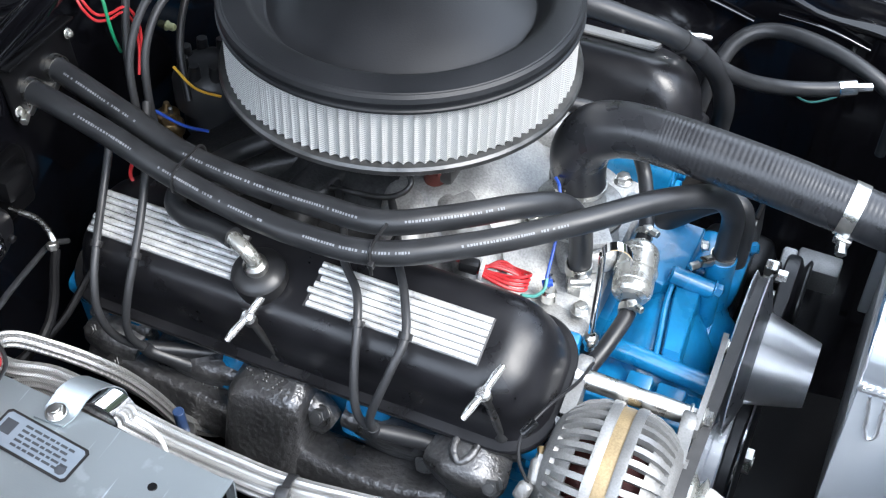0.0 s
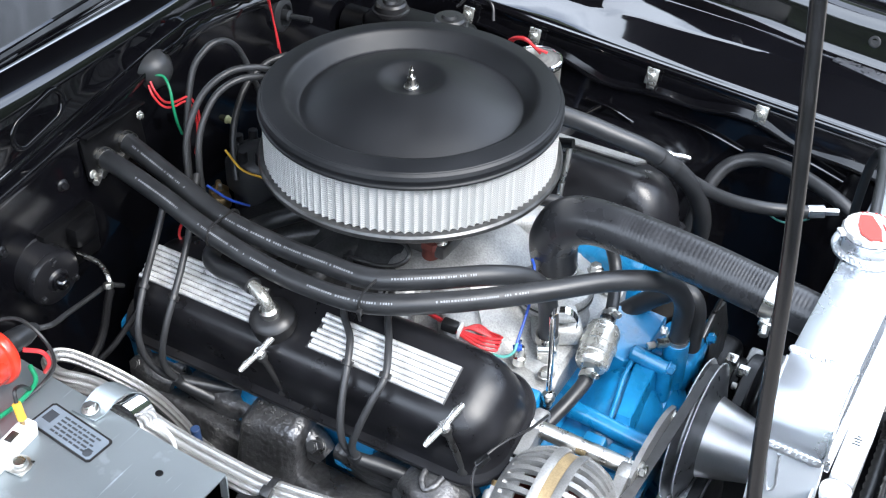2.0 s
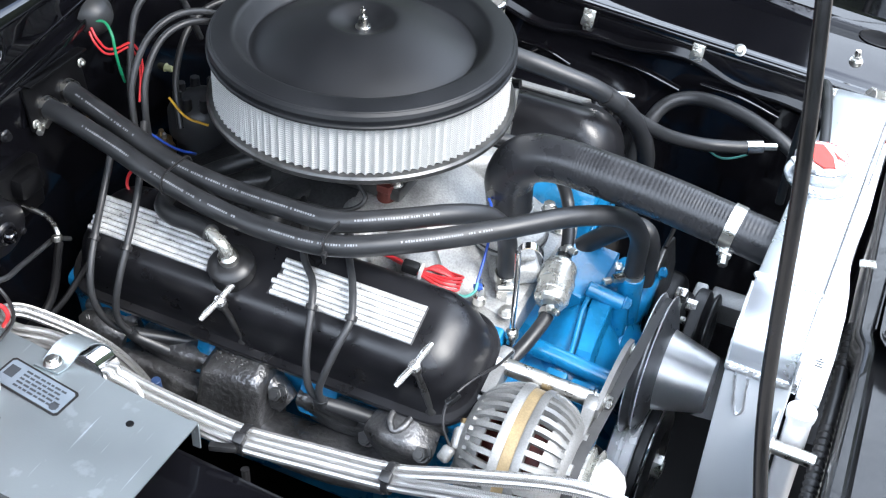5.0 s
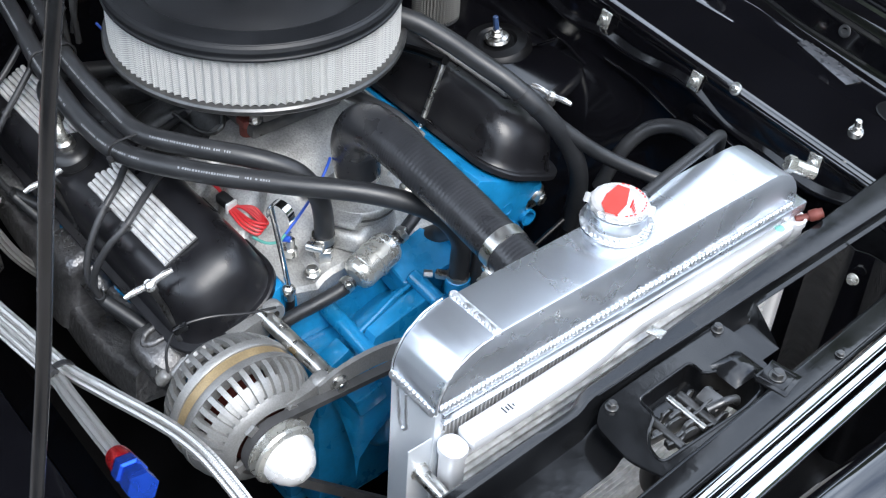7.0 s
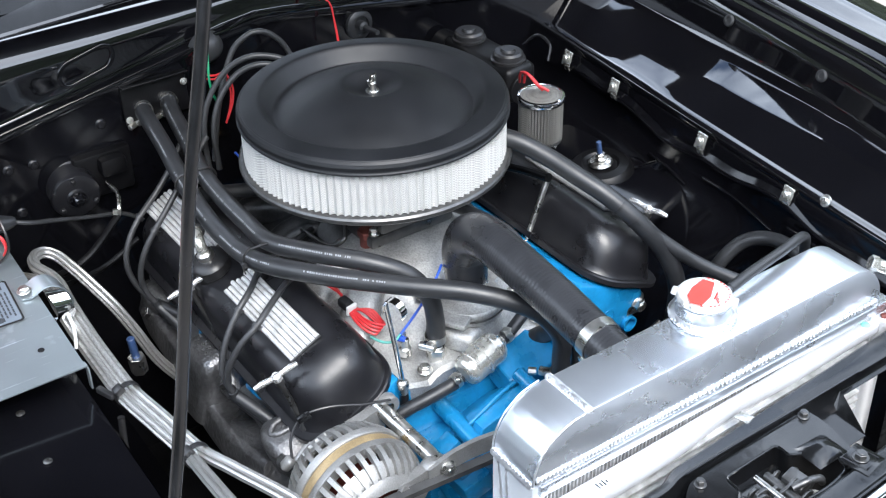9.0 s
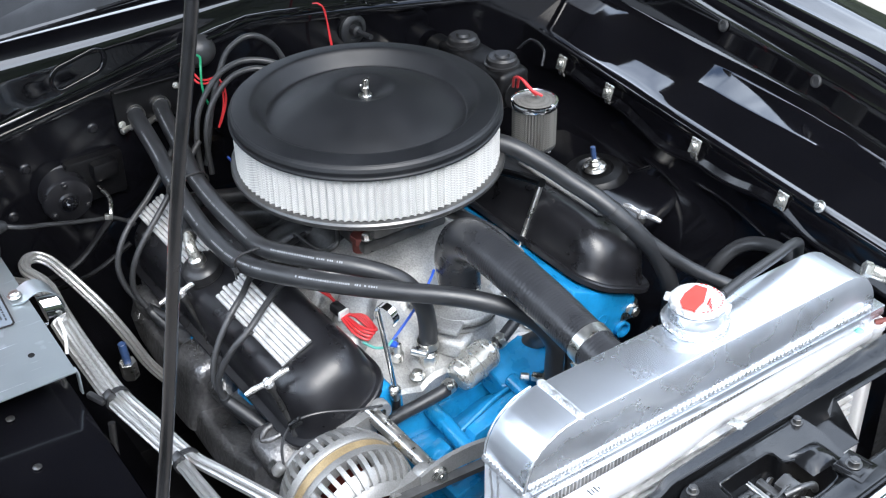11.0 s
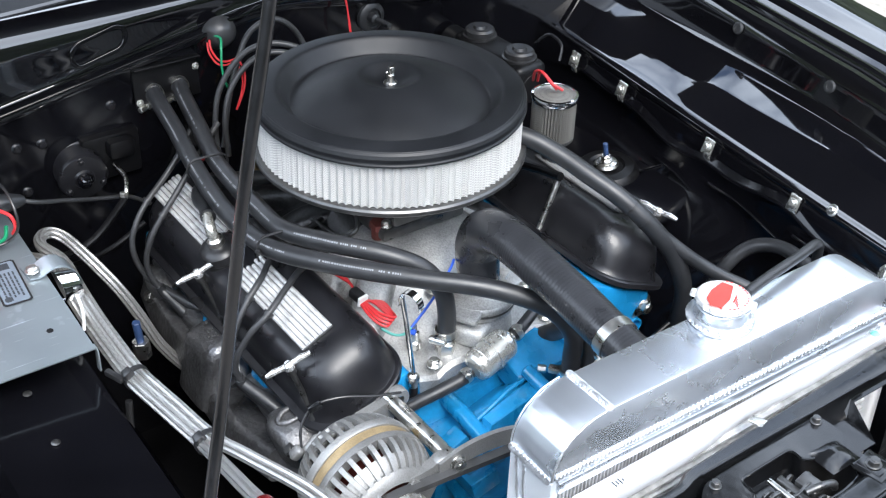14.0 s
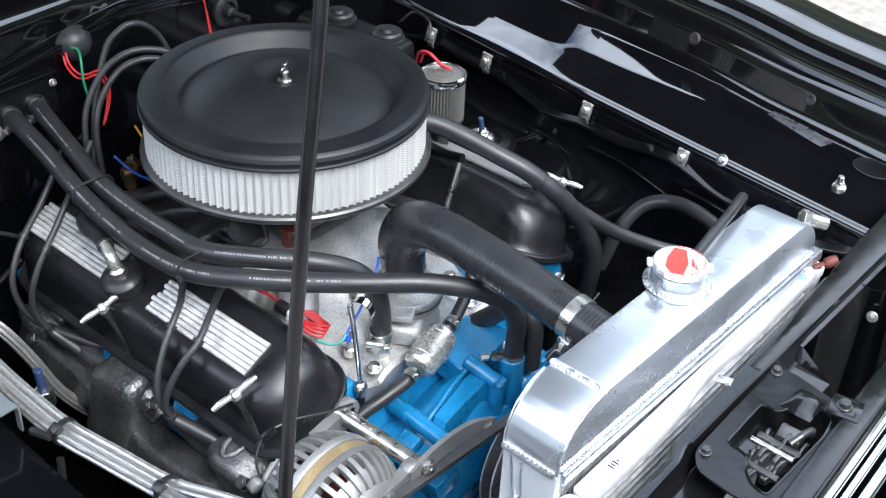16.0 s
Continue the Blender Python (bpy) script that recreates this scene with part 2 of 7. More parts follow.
WHITEPL = mat("white_plastic", (0.75, 0.75, 0.74), 0.4, 0, 0.05, 30)
GREYMET = mat("grey_painted_metal", (0.006, 0.0063, 0.007), 0.15, 0.0, 0.4, 16, 0.35, 45, 0.08, spec=0.45, coat=0.0)
COREF = mat("radiator_core", (0.62, 0.625, 0.63), 0.45, 0.3, 0.3, 60, 0.3, 400)
SAND = mat("sandy_ground", (0.28, 0.25, 0.215), 0.9, 0, 0.2, 3, 0.6, 30, 0.05, speck=0.25, bdist=0.01)
LEAF = mat("dark_foliage", (0.045, 0.06, 0.03), 0.8, 0, 0.6, 1.5, 0.8, 8, 0.1, speck=0.5, bdist=0.1)
CAPMET = mat("bright_cap_steel", (0.80, 0.80, 0.80), 0.30, 0.6, 0.08, 60, 0.05, 300, 0.08)
MINT = mat("pale_green_paint_mark", (0.22, 0.62, 0.55), 0.5, 0, 0.2, 120)
ZINC = mat("satin_zinc_plate", (0.50, 0.50, 0.47), 0.27, 0.75, 0.15, 60, 0.1, 500, 0.1)
WATER = mat("wet_bead", (0.05, 0.05, 0.05), 0.10, 0, 0.2, 60)
SLATE = mat("slate_blue_cap", (0.025, 0.05, 0.12), 0.4, 0, 0.2, 60)
VALLEY = mat("dull_grey_valley", (0.075, 0.075, 0.076), 0.45, 0.4, 0.3, 60, 0.2, 400)
BELTR = mat("dusty_belt_rubber", (0.045, 0.045, 0.046), 0.6, 0, 0.25, 60, 0.2, 500)

# ---- mesh helpers ----
ORIG = {}


def thing(name, loc, label, category, group="", kind=""):
    ob = new(name)
    ob.location = loc
    ob.empty_display_size = 0.02
    ORIG[ob.name] = Vector(loc)
    return tagged(ob, label, category, group, kind)


def finish(bm, name, material, sharp=35):
    bmesh.ops.remove_doubles(bm, verts=bm.verts, dist=1e-6)
    bmesh.ops.recalc_face_normals(bm, faces=bm.faces)
    me = bpy.data.meshes.new(name)
    bm.to_mesh(me)
    bm.free()
    me.materials.append(material)
    for p in me.polygons:
        p.use_smooth = True
    me.set_sharp_from_angle(angle=radians(sharp))
    return me


def part(name, bm, material, parent, label="", sharp=35):
    o = ORIG[parent.name]
    bmesh.ops.translate(bm, verts=bm.verts, vec=-o)
    ob = new(name, finish(bm, name, material, sharp))
    ob.parent = parent
    ORIG[ob.name] = o
    if label:
        ob["label"] = label
    return ob


def solo(name, bm, material, label, category, group="", kind="", sharp=35):
    """A thing that is one mesh; its origin is at the middle of its underside."""
    vs = [v.co for v in bm.verts]
    o = Vector(((min(v.x for v in vs) + max(v.x for v in vs)) / 2, (min(v.y for v in vs) + max(v.y for v in vs)) / 2, min(v.z for v in vs)))
    bmesh.ops.translate(bm, verts=bm.verts, vec=-o)
    ob = new(name, finish(bm, name, material, sharp))
    ob.location = o
    ORIG[ob.name] = o
    return tagged(ob, label, category, group, kind)


def B():
    return bmesh.new()


def merge(bm, tmp):
    me = bpy.data.meshes.new("tmp")
    tmp.to_mesh(me)
    tmp.free()
    bm.from_mesh(me)
    bpy.data.meshes.remove(me)
    return bm


def bx(bm, c, s, rot=(0, 0, 0), bev=0.002, seg=2, taper=1.0):
    t = bmesh.new()
    bmesh.ops.create_cube(t, size=1)
    for v in t.verts:
        k = taper if v.co.z > 0 else 1
        v.co = Vector((v.co.x * s[0] * k, v.co.y * s[1] * k, v.co.z * s[2]))
    if bev:
        bmesh.ops.bevel(t, geom=t.edges[:], offset=min(bev, min(s) * 0.49), segments=seg, affect="EDGES", profile=0.5)
    t.transform(pose(*c, *rot))
    return merge(bm, t)


def frame_of(d):
    d = Vector(d).normalized()
    u = d.cross(Vector((0, 0, 1)))
    if u.length < 1e-3:
        u = Vector((1, 0, 0))
    u.normalize()
    return u, d.cross(u).normalized(), d


def lathe(bm, prof, o, ax=(0, 0, 1), seg=32):
    u, w, d = frame_of(ax)
    o = Vector(o)
    rings = []
    for r, h in prof:
        if r < 1e-6:
            rings.append([bm.verts.new(o + d * h)])
        else:
            rings.append([bm.verts.new(o + d * h + (u * math.cos(2 * math.pi * i / seg) + w * math.sin(2 * math.pi * i / seg)) * r) for i in range(seg)])
    for a, b in zip(rings, rings[1:]):
        for i in range(seg):
            j = (i + 1) % seg
            q = [a[i % len(a)], a[j % len(a)], b[j % len(b)], b[i % len(b)]]
            q = [x for k, x in enumerate(q) if x not in q[:k]]
            if len(q) > 2:
                bm.faces.new(q)
    return bm


def cy(bm, p0, p1, r0, r1=None, seg=24, bev=0.0006):
    p0, p1 = Vector(p0), Vector(p1)
    r1 = r0 if r1 is None else r1
    h = (p1 - p0).length
    b = min(bev, h * 0.3, r0 * 0.5, r1 * 0.5)
    return lathe(bm, [(0, 0), (r0 - b, 0), (r0, b), (r1, h - b), (r1 - b, h), (0, h)], p0, p1 - p0, seg)


def hexbolt(bm, p, d, r=0.006, h=0.006, washer=True):
    d = Vector(d).normalized()
    p = Vector(p)
    if washer:
        cy(bm, p, p + d * h * 0.25, r * 1.35, seg=18)
    cy(bm, p + d * h * 0.2, p + d * h, r, seg=6, bev=0.0005)
    cy(bm, p + d * h, p + d * h * 1.12, r * 0.62, seg=12)
    return bm


def smooth_path(pts, sub):
    P = [Vector(p) for p in pts]
    P = [P[0] * 2 - P[1]] + P + [P[-1] * 2 - P[-2]]
    out = []
    for i in range(1, len(P) - 2):
        for k in range(sub):
            t = k / sub
            a, b, c, d = P[i - 1:i + 3]
            out.append(0.5 * ((2 * b) + (c - a) * t + (2 * a - 5 * b + 4 * c - d) * t * t + (3 * b - a - 3 * c + d) * t ** 3))
    return out + [P[-2]]


def frames_along(path):
    tang = [(path[min(i + 1, len(path) - 1)] - path[max(i - 1, 0)]).normalized() for i in range(len(path))]
    u = tang[0].cross(Vector((0, 0, 1)))
    u = Vector((1, 0, 0)) if u.length < 1e-3 else u.normalized()
    res = []
    for t in tang:
        u = (u - t * u.dot(t)).normalized()
        res.append((u.copy(), t.cross(u).normalized(), t))
    return res


def tube(bm, pts, r, seg=12, sub=6, caps=True, ripple=0.0):
    """A round hose or wire through the points; r may change from point to point; ripple: fine rings."""
    path = smooth_path(pts, sub)
    rs = [r] * len(pts) if isinstance(r, (int, float)) else list(r)
    n = len(path)
    rings = []
    for i, (p, (u, w, t)) in enumerate(zip(path, frames_along(path))):
        s = i / (n - 1) * (len(rs) - 1)
        k = min(int(s), len(rs) - 2)
        rr = rs[k] + (rs[k + 1] - rs[k]) * (s - k)
        rr += ripple * (0.5 if i % 2 else -0.5)
        rings.append([bm.verts.new(p + (u * math.cos(2 * math.pi * j / seg) + w * math.sin(2 * math.pi * j / seg)) * rr) for j in range(seg)])
    for a, b in zip(rings, rings[1:]):
        for j in range(seg):
            bm.faces.new((a[j], a[(j + 1) % seg], b[(j + 1) % seg], b[j]))
    if caps:
        bm.faces.new(rings[0][::-1])
        bm.faces.new(rings[-1])
    return bm


def band(bm, p, d, r, width, thick=0.0012, seg=28):
    """A flat clamp band round a hose."""
    h = width / 2
    d = Vector(d).normalized()
    return lathe(bm, [(r, -h), (r + thick, -h), (r + thick, h), (r, h), (r, -h)], p, d, seg)


def prism(bm, poly, o, u, v, w, depth, bev=0.0, seg=2):
    """A flat outline (in u and v from o), made depth thick along w."""
    t = bmesh.new()
    o, u, v, w = Vector(o), Vector(u), Vector(v), Vector(w)
    a = [t.verts.new(o + u * x + v * y) for x, y in poly]
    b = [t.verts.new(o + u * x + v * y + w * depth) for x, y in poly]
    t.faces.new(a)
    t.faces.new(b[::-1])
    for i in range(len(a)):
        j = (i + 1) % len(a)
        t.faces.new((a[i], b[i], b[j], a[j]))
    bmesh.ops.recalc_face_normals(t, faces=t.faces)
    if bev:
        bmesh.ops.bevel(t, geom=t.edges[:], offset=bev, segments=seg, affect="EDGES", profile=0.5)
    return merge(bm, t)


def loft(bm, rows, closed=False, caps=False):
    """A skin over rows of points of equal count."""
    R = [[bm.verts.new(p) for p in row] for row in rows]
    for a, b in zip(R, R[1:]):
        m = len(a)
        for j in range(m if closed else m - 1):
            bm.faces.new((a[j], a[(j + 1) % m], b[(j + 1) % m], b[j]))
    if caps:
        bm.faces.new(R[0][::-1])
        bm.faces.new(R[-1])
    return bm


def beam(bm, pts, w, h, rnd_=0.3, sub=5, seg=6, tilt=0.0):
    """A bar of rounded box section through the points; w across and h high may change from point to point."""
    path = smooth_path(pts, sub)
    n = len(path)

    def val(q, i):
        if isinstance(q, (int, float)):
            return q
        s_ = i / (n - 1) * (len(q) - 1)
        k = min(int(s_), len(q) - 2)
        return q[k] + (q[k + 1] - q[k]) * (s_ - k)
    rows = []
    for i, p in enumerate(path):
        t = (path[min(i + 1, n - 1)] - path[max(i - 1, 0)]).normalized()
        side = t.cross(Vector((0, 0, 1))).normalized()
        up = side.cross(t)
        c, s_ = math.cos(radians(tilt)), math.sin(radians(tilt))
        side, up = side * c + up * s_, up * c - side * s_
        ww, hh = val(w, i) / 2, val(h, i) / 2
        r = rnd_ * min(ww, hh) * 2
        row = []
        for qx, qy, a0 in ((1, 1, 0), (-1, 1, 90), (-1, -1, 180), (1, -1, 270)):
            for k in range(seg):
                a = radians(a0 + 90 * k / (seg - 1))
                row.append(p + side * (qx * (ww - r) + r * math.cos(a)) + up * (qy * (hh - r) + r * math.sin(a)))
        rows.append(row)
    return loft(bm, rows, closed=True, caps=True)


def holed(bm, outer, inner, z, thick):
    """A flat plate with an opening of any outline, both in x and y."""
    t = bmesh.new()
    for poly in (outer, inner):
        vs = [t.verts.new((x, y, z)) for x, y in poly]
        for i in range(len(vs)):
            t.edges.new((vs[i], vs[(i + 1) % len(vs)]))
    bmesh.ops.triangle_fill(t, edges=t.edges[:], use_beauty=True)
    up = bmesh.ops.extrude_face_region(t, geom=t.faces[:])
    bmesh.ops.translate(t, verts=[v for v in up["geom"] if isinstance(v, bmesh.types.BMVert)], vec=(0, 0, -thick))
    bmesh.ops.recalc_face_normals(t, faces=t.faces)
    return merge(bm, t)


def rounded(pts, r, n=5):
    """The outline with its corners rounded."""
    out = []
    m = len(pts)
    for i in range(m):
        p, a, b = Vector(pts[i]), Vector(pts[i - 1]), Vector(pts[(i + 1) % m])
        k = min(r, (a - p).length * 0.45, (b - p).length * 0.45)
        p0, p1 = p + (a - p).normalized() * k, p + (b - p).normalized() * k
        for j in range(n):
            f = j / (n - 1)
            out.append(tuple(p0 * (1 - f) ** 2 + p * 2 * f * (1 - f) + p1 * f * f))
    return out


def grown(bm, thick):
    """Gives an open skin a thickness."""
    bmesh.ops.recalc_face_normals(bm, faces=bm.faces)
    bmesh.ops.solidify(bm, geom=bm.faces[:], thickness=thick)
    return bm


def bolts(parent, name, spots, d, r, h, material):
    for q in spots:
        part(name, hexbolt(B(), q, d, r, h), material, parent)


def prints_on(bm, pts, r, starts, facing, sub=10, height=0.0026, seed=3):
    """Short worn bars of lettering along a hose, on the side that faces the given way."""
    rnd = random.Random(seed)
    path = smooth_path(pts, sub)
    fr = frames_along(path)
    L = [0.0]
    for a, b in zip(path, path[1:]):
        L.append(L[-1] + (b - a).length)

    def at(s):
        k = max(i for i in range(len(L) - 1) if L[i] <= s or i == 0)
        f = (s - L[k]) / max(L[k + 1] - L[k], 1e-9)
        return path[k].lerp(path[k + 1], f), fr[k][2]
    face = Vector(facing)
    for s0, s1 in starts:
        s = s0
        while s < min(s1, L[-1] - 0.01):
            ln = rnd.uniform(0.0012, 0.0024)
            if rnd.random() > 0.16:
                row = []
                for q in (s, s + ln):
                    p, t = at(q)
                    nrm = (face - t * face.dot(t)).normalized()
                    side = t.cross(nrm)
                    hh = height * rnd.uniform(0.7, 1.0) / 2 / r
                    row.append([p + (nrm * math.cos(a) + side * math.sin(a)) * (r + 0.00025) for a in (-hh, 0, hh)])
                loft(bm, row)
            s += ln + rnd.uniform(0.0006, 0.0014)
    return bm

# ---- setting: ground, fenders, firewall, hood ----
bm = B()
g = [[(-60 + 120 * i / 24, -60 + 120 * j / 24, 0) for j in range(25)] for i in range(25)]
loft(bm, g)
tagged(new("ground", finish(bm, "ground", SAND)), "pale sandy gravel ground round the parked car", "ground", kind="structure")


def seam_z(x):
    return 0.797 - 0.07 * x


def lift(x, y, z):
    """How the pressed rail hollows and rises to the rear, past the seam."""
    rise = 0.026
    for x0, r0, x1, r1 in ((-0.19, 0.026, -0.13, 0.0100), (-0.13, 0.0100, -0.03, 0.0105), (-0.03, 0.0105, 0.05, 0.024), (0.05, 0.024, 0.30, 0.036)):
        if x >= x0:
            f = min((x - x0) / (x1 - x0), 1)
            rise = r0 + (r1 - r0) * f * f * (3 - 2 * f)
    if y <= 0.526:
        return 0.0
    if y <= 0.586:
        bend = 1.12 + 0.45 * math.exp(-((x + 0.07) / 0.075) ** 2)
        return 0.0042 + rise * ((y - 0.526) / 0.06) ** bend - z
    f = min((y - 0.586) / 0.059, 1)
    end = 0.0155 - 0.0078 * min(max((x - 0.22) / 0.12, 0), 1)
    return (rise - 0.0244) * (1 - f) + end * f


def steep_y(y, z):
    """The inner fender ahead of the wheel house falls almost straight."""
    for z0, y0, z1, y1 in ((-0.50, 0.30, -0.44, 0.40), (-0.44, 0.40, -0.36, 0.46), (-0.36, 0.46, -0.25, 0.485), (-0.25, 0.485, -0.12, 0.50), (-0.12, 0.50, -0.045, 0.505)):
        if z0 <= z < z1:
            return y0 + (y1 - y0) * (z - z0) / (z1 - z0)
    return y


def sweep_x(name, prof, xs, material, label, category, side=1, kind="structure", wob=0.0, shaped=False):
    """A pressed panel: its outline across the car (|y|, height over the seam), run along the car."""
    b = B()
    rows = []
    for i, x in enumerate(xs):
        k = min(1, max(0, (x - 0.16) / 0.10)) if wob else 0
        rows.append([(x, side * (y * (1 - k) + k * steep_y(y, z) + wob * (1 + 5 * min(1, max(0, -z - 0.06) / 0.08)) * math.sin(9 * x + 3 * y)), seam_z(x) + z + (lift(x, y, z) if shaped else 0)) for y, z in prof])
    loft(b, rows)
    grown(b, 0.0012)
    o = new(name, finish(b, name, material, 30))
    return tagged(o, label, category, kind=kind)


XS = [-0.36 + 0.03 * i for i in range(40)]
apron = [(0.30, -0.50), (0.345, -0.42), (0.36, -0.36), (0.378, -0.27), (0.390, -0.235), (0.405, -0.205), (0.42, -0.178), (0.44, -0.150), (0.46, -0.126), (0.478, -0.106), (0.491, -0.088), (0.499, -0.070), (0.504, -0.045), (0.507, -0.010), (0.511, -0.001), (0.515, 0.004)]
sweep_x("inner_fender_far", apron, XS, NEARP, "black painted inner fender wall with a wavy seam", "inner fender", 1, wob=0.0012)
shelf = [(0.5085, -0.004), (0.5080, 0.001), (0.5090, 0.0045), (0.5115, 0.0072), (0.5150, 0.0082), (0.5185, 0.0070), (0.5210, 0.0045), (0.5260, 0.0042), (0.529, 0.0050), (0.533, 0.0068), (0.537, 0.0087), (0.541, 0.0105), (0.573, 0.0253), (0.576, 0.0266), (0.579, 0.0276), (0.582, 0.0283), (0.586, 0.0286), (0.590, 0.0285), (0.594, 0.0284), (0.634, 0.0264), (0.640, 0.0264), (0.644, 0.0275),
         (0.647, 0.031), (0.653, 0.046), (0.659, 0.070), (0.664, 0.086), (0.669, 0.095), (0.677, 0.099), (0.688, 0.098), (0.690, 0.094), (0.700, 0.094), (0.702, 0.100), (0.707, 0.1035), (0.713, 0.102), (0.716, 0.096),
         (0.722, 0.090), (0.740, 0.088), (0.748, 0.092), (0.752, 0.099), (0.757, 0.1025), (0.765, 0.102), (0.775, 0.103), (0.79, 0.109), (0.82, 0.110), (0.845, 0.106), (0.852, 0.100), (0.87, 0.097), (0.885, 0.090), (0.90, 0.07), (0.915, 0.02), (0.93, -0.12), (0.93, -0.35), (0.90, -0.50)]
sweep_x("fender_far", shelf, XS, PAINT, "glossy black front fender with a stepped inner rail", "fender", 1, shaped=True)
# wavy welded flange of the inner fender, below the clips
bm = B()
pts = []
for i in range(60):
    x = -0.26 + 0.0155 * i
    dip = 0.020 + 0.010 * math.sin(17 * x + 0.5) + 0.004 * math.sin(41 * x)
    pts.append((x, 0.5015 + 0.0016 * math.sin(23 * x), seam_z(x) - 0.020 - dip))
rows = []
for k, q in enumerate(pts):
    q = Vector(q)
    rows.append([q + Vector((0, 0.004, 0.014)), q + Vector((0, -0.001, 0.006)), q + Vector((0, -0.0035, 0.002)), q + Vector((0, -0.0038, -0.001)), q + Vector((0, -0.0015, -0.003)), q + Vector((0, 0.006, -0.004))])
loft(bm, rows)
tagged(new("apron_flange", finish(bm, "apron_flange", NEARP, 60)), "wavy black welded flange along the inner fender", "flange", kind="structure")
bm = B()
for x0, x1, y0, dz in ((0.13, 0.27, 0.497, -0.066), (0.30, 0.42, 0.495, -0.055), (0.02, 0.10, 0.490, -0.080)):
    tube(bm, [(x0, y0, seam_z(x0) + dz), ((x0 + x1) / 2, y0 - 0.002, seam_z(x0) + dz - 0.003), (x1, y0, seam_z(x1) + dz - 0.012)], 0.0028, 10, 6)
tagged(new("apron_beads", finish(bm, "apron_beads", PAINT, 60)), "pressed beads in the black inner fender", "beads", kind="stuff")
near_apron = [(0.30, -0.50), (0.40, -0.44), (0.435, -0.36), (0.445, -0.25), (0.448, -0.12), (0.449, -0.078), (0.453, -0.071), (0.47, -0.068), (0.55, -0.066), (0.60, -0.064)]
sweep_x("inner_fender_near", near_apron, XS, NEARP, "black painted inner fender shelf under the bracket plate", "inner fender", -1)
near_shelf = [(0.60, -0.063), (0.62, -0.03), (0.63, 0.0), (0.64, 0.031), (0.656, 0.045), (0.67, 0.06), (0.70, 0.062), (0.72, 0.06), (0.75, 0.066), (0.79, 0.07),
              (0.84, 0.066), (0.88, 0.05), (0.91, 0.0), (0.93, -0.12), (0.93, -0.35), (0.90, -0.50)]
sweep_x("fender_near", near_shelf, XS, PAINT, "glossy black front fender beside the engine bay", "fender", -1)


def wall_top(y):
    return 0.9820 - 0.165 * math.sqrt(y * y + 0.0006)


def cowl_z(y, z):
    """The cowl's lower flange falls to the sides, its upper edge stays level."""
    low = wall_top(y) - 0.0128
    return wall_top(y) + z if z < -0.0128 else low + (z + 0.0128) / 0.072 * (1.0035 - low)


YS = [-0.75 + 0.05 * i for i in range(31)]
bm = B()
loft(bm, [[(-0.31, y, z * (wall_top(y) - 0.0175) + (1 - z) * 0.25) for z in (0, 0.25, 0.5, 0.7, 0.85, 0.95, 1)] for y in YS])
grown(bm, 0.0015)
tagged(new("wall_firewall", finish(bm, "wall_firewall", NEARP)), "black painted firewall panel behind the engine", "firewall", kind="structure")
cowl = [(-0.3035, -0.026), (-0.3030, -0.0190), (-0.3036, -0.0168), (-0.3050, -0.0160), (-0.3066, -0.0170), (-0.3100, -0.0172), (-0.3215, -0.0165), (-0.3238, -0.0150), (-0.3246, -0.0128), (-0.3258, -0.0120), (-0.3268, -0.0128), (-0.3278, -0.0100), (-0.3300, 0.0060), (-0.3322, 0.0220), (-0.3330, 0.0270), (-0.3345, 0.0330), (-0.3368, 0.0382), (-0.3400, 0.0430),
        (-0.3440, 0.0475), (-0.3485, 0.0513), (-0.3535, 0.0545), (-0.3590, 0.0570), (-0.3635, 0.0584), (-0.3680, 0.0592), (-0.3720, 0.0592), (-0.3745, 0.0585), (-0.3765, 0.0570), (-0.3800, 0.0550), (-0.3850, 0.0535), (-0.3865, 0.0545), (-0.3880, 0.0540), (-0.3900, 0.0520), (-0.4000, 0.0495), (-0.4015, 0.0510), (-0.4030, 0.0505), (-0.4050, 0.0480), (-0.4250, 0.0430), (-0.4270, 0.0460), (-0.4300, 0.0455), (-0.4330, 0.0410), (-0.46, 0.035), (-0.50, 0.026), (-0.60, 0.002), (-0.75, -0.010), (-0.95, -0.012)]
bm = B()
loft(bm, [[(x, y, cowl_z(y, z)) for x, z in cowl] for y in YS])
grown(bm, 0.0012)
tagged(new("cowl_panel", finish(bm, "cowl_panel", PAINT, 30)), "glossy black cowl panel with rolled edges below the windscreen", "cowl", kind="structure")
bm = loft(B(), [[(x, y, z) for x, z in ((-0.60, 0.94), (-0.66, 0.965), (-0.72, 1.0), (-1.05, 1.26))] for y in YS])
grown(bm, 0.003)
tagged(new("windscreen_panel", finish(bm, "windscreen_panel", UNDER)), "dull black panel at the foot of the windscreen", "panel", kind="structure")
# pressed oval in the cowl's sloping face
bm = B()
cen, du, dv = Vector((-0.3300, -0.2595, 0.9527)), Vector((0.0, 0.98, 0.23)).normalized(), Vector((-0.14, 0, 0.99)).normalized()
out = du.cross(dv).normalized()
rows = []
for i in range(56):
    a = 2 * math.pi * i / 56
    sx = 0.0235 if math.cos(a) > 0 else -0.0235
    mid = cen + du * (sx + 0.0175 * math.cos(a)) + dv * (0.0165 * math.sin(a))
    rad = (du * math.cos(a) + dv * math.sin(a)).normalized()
    rows.append([mid + rad * 0.0036 * math.cos(q) + out * (0.0024 * math.sin(q) - 0.0002) for q in (0, 0.5, 1.0, 1.57, 2.1, 2.6, 3.14, 4.71)])
loft(bm, rows + [rows[0]], closed=True)
solo("pressed_oval", bm, NEARP, "oval bead pressed into the black cowl panel", "trim", kind="structure")
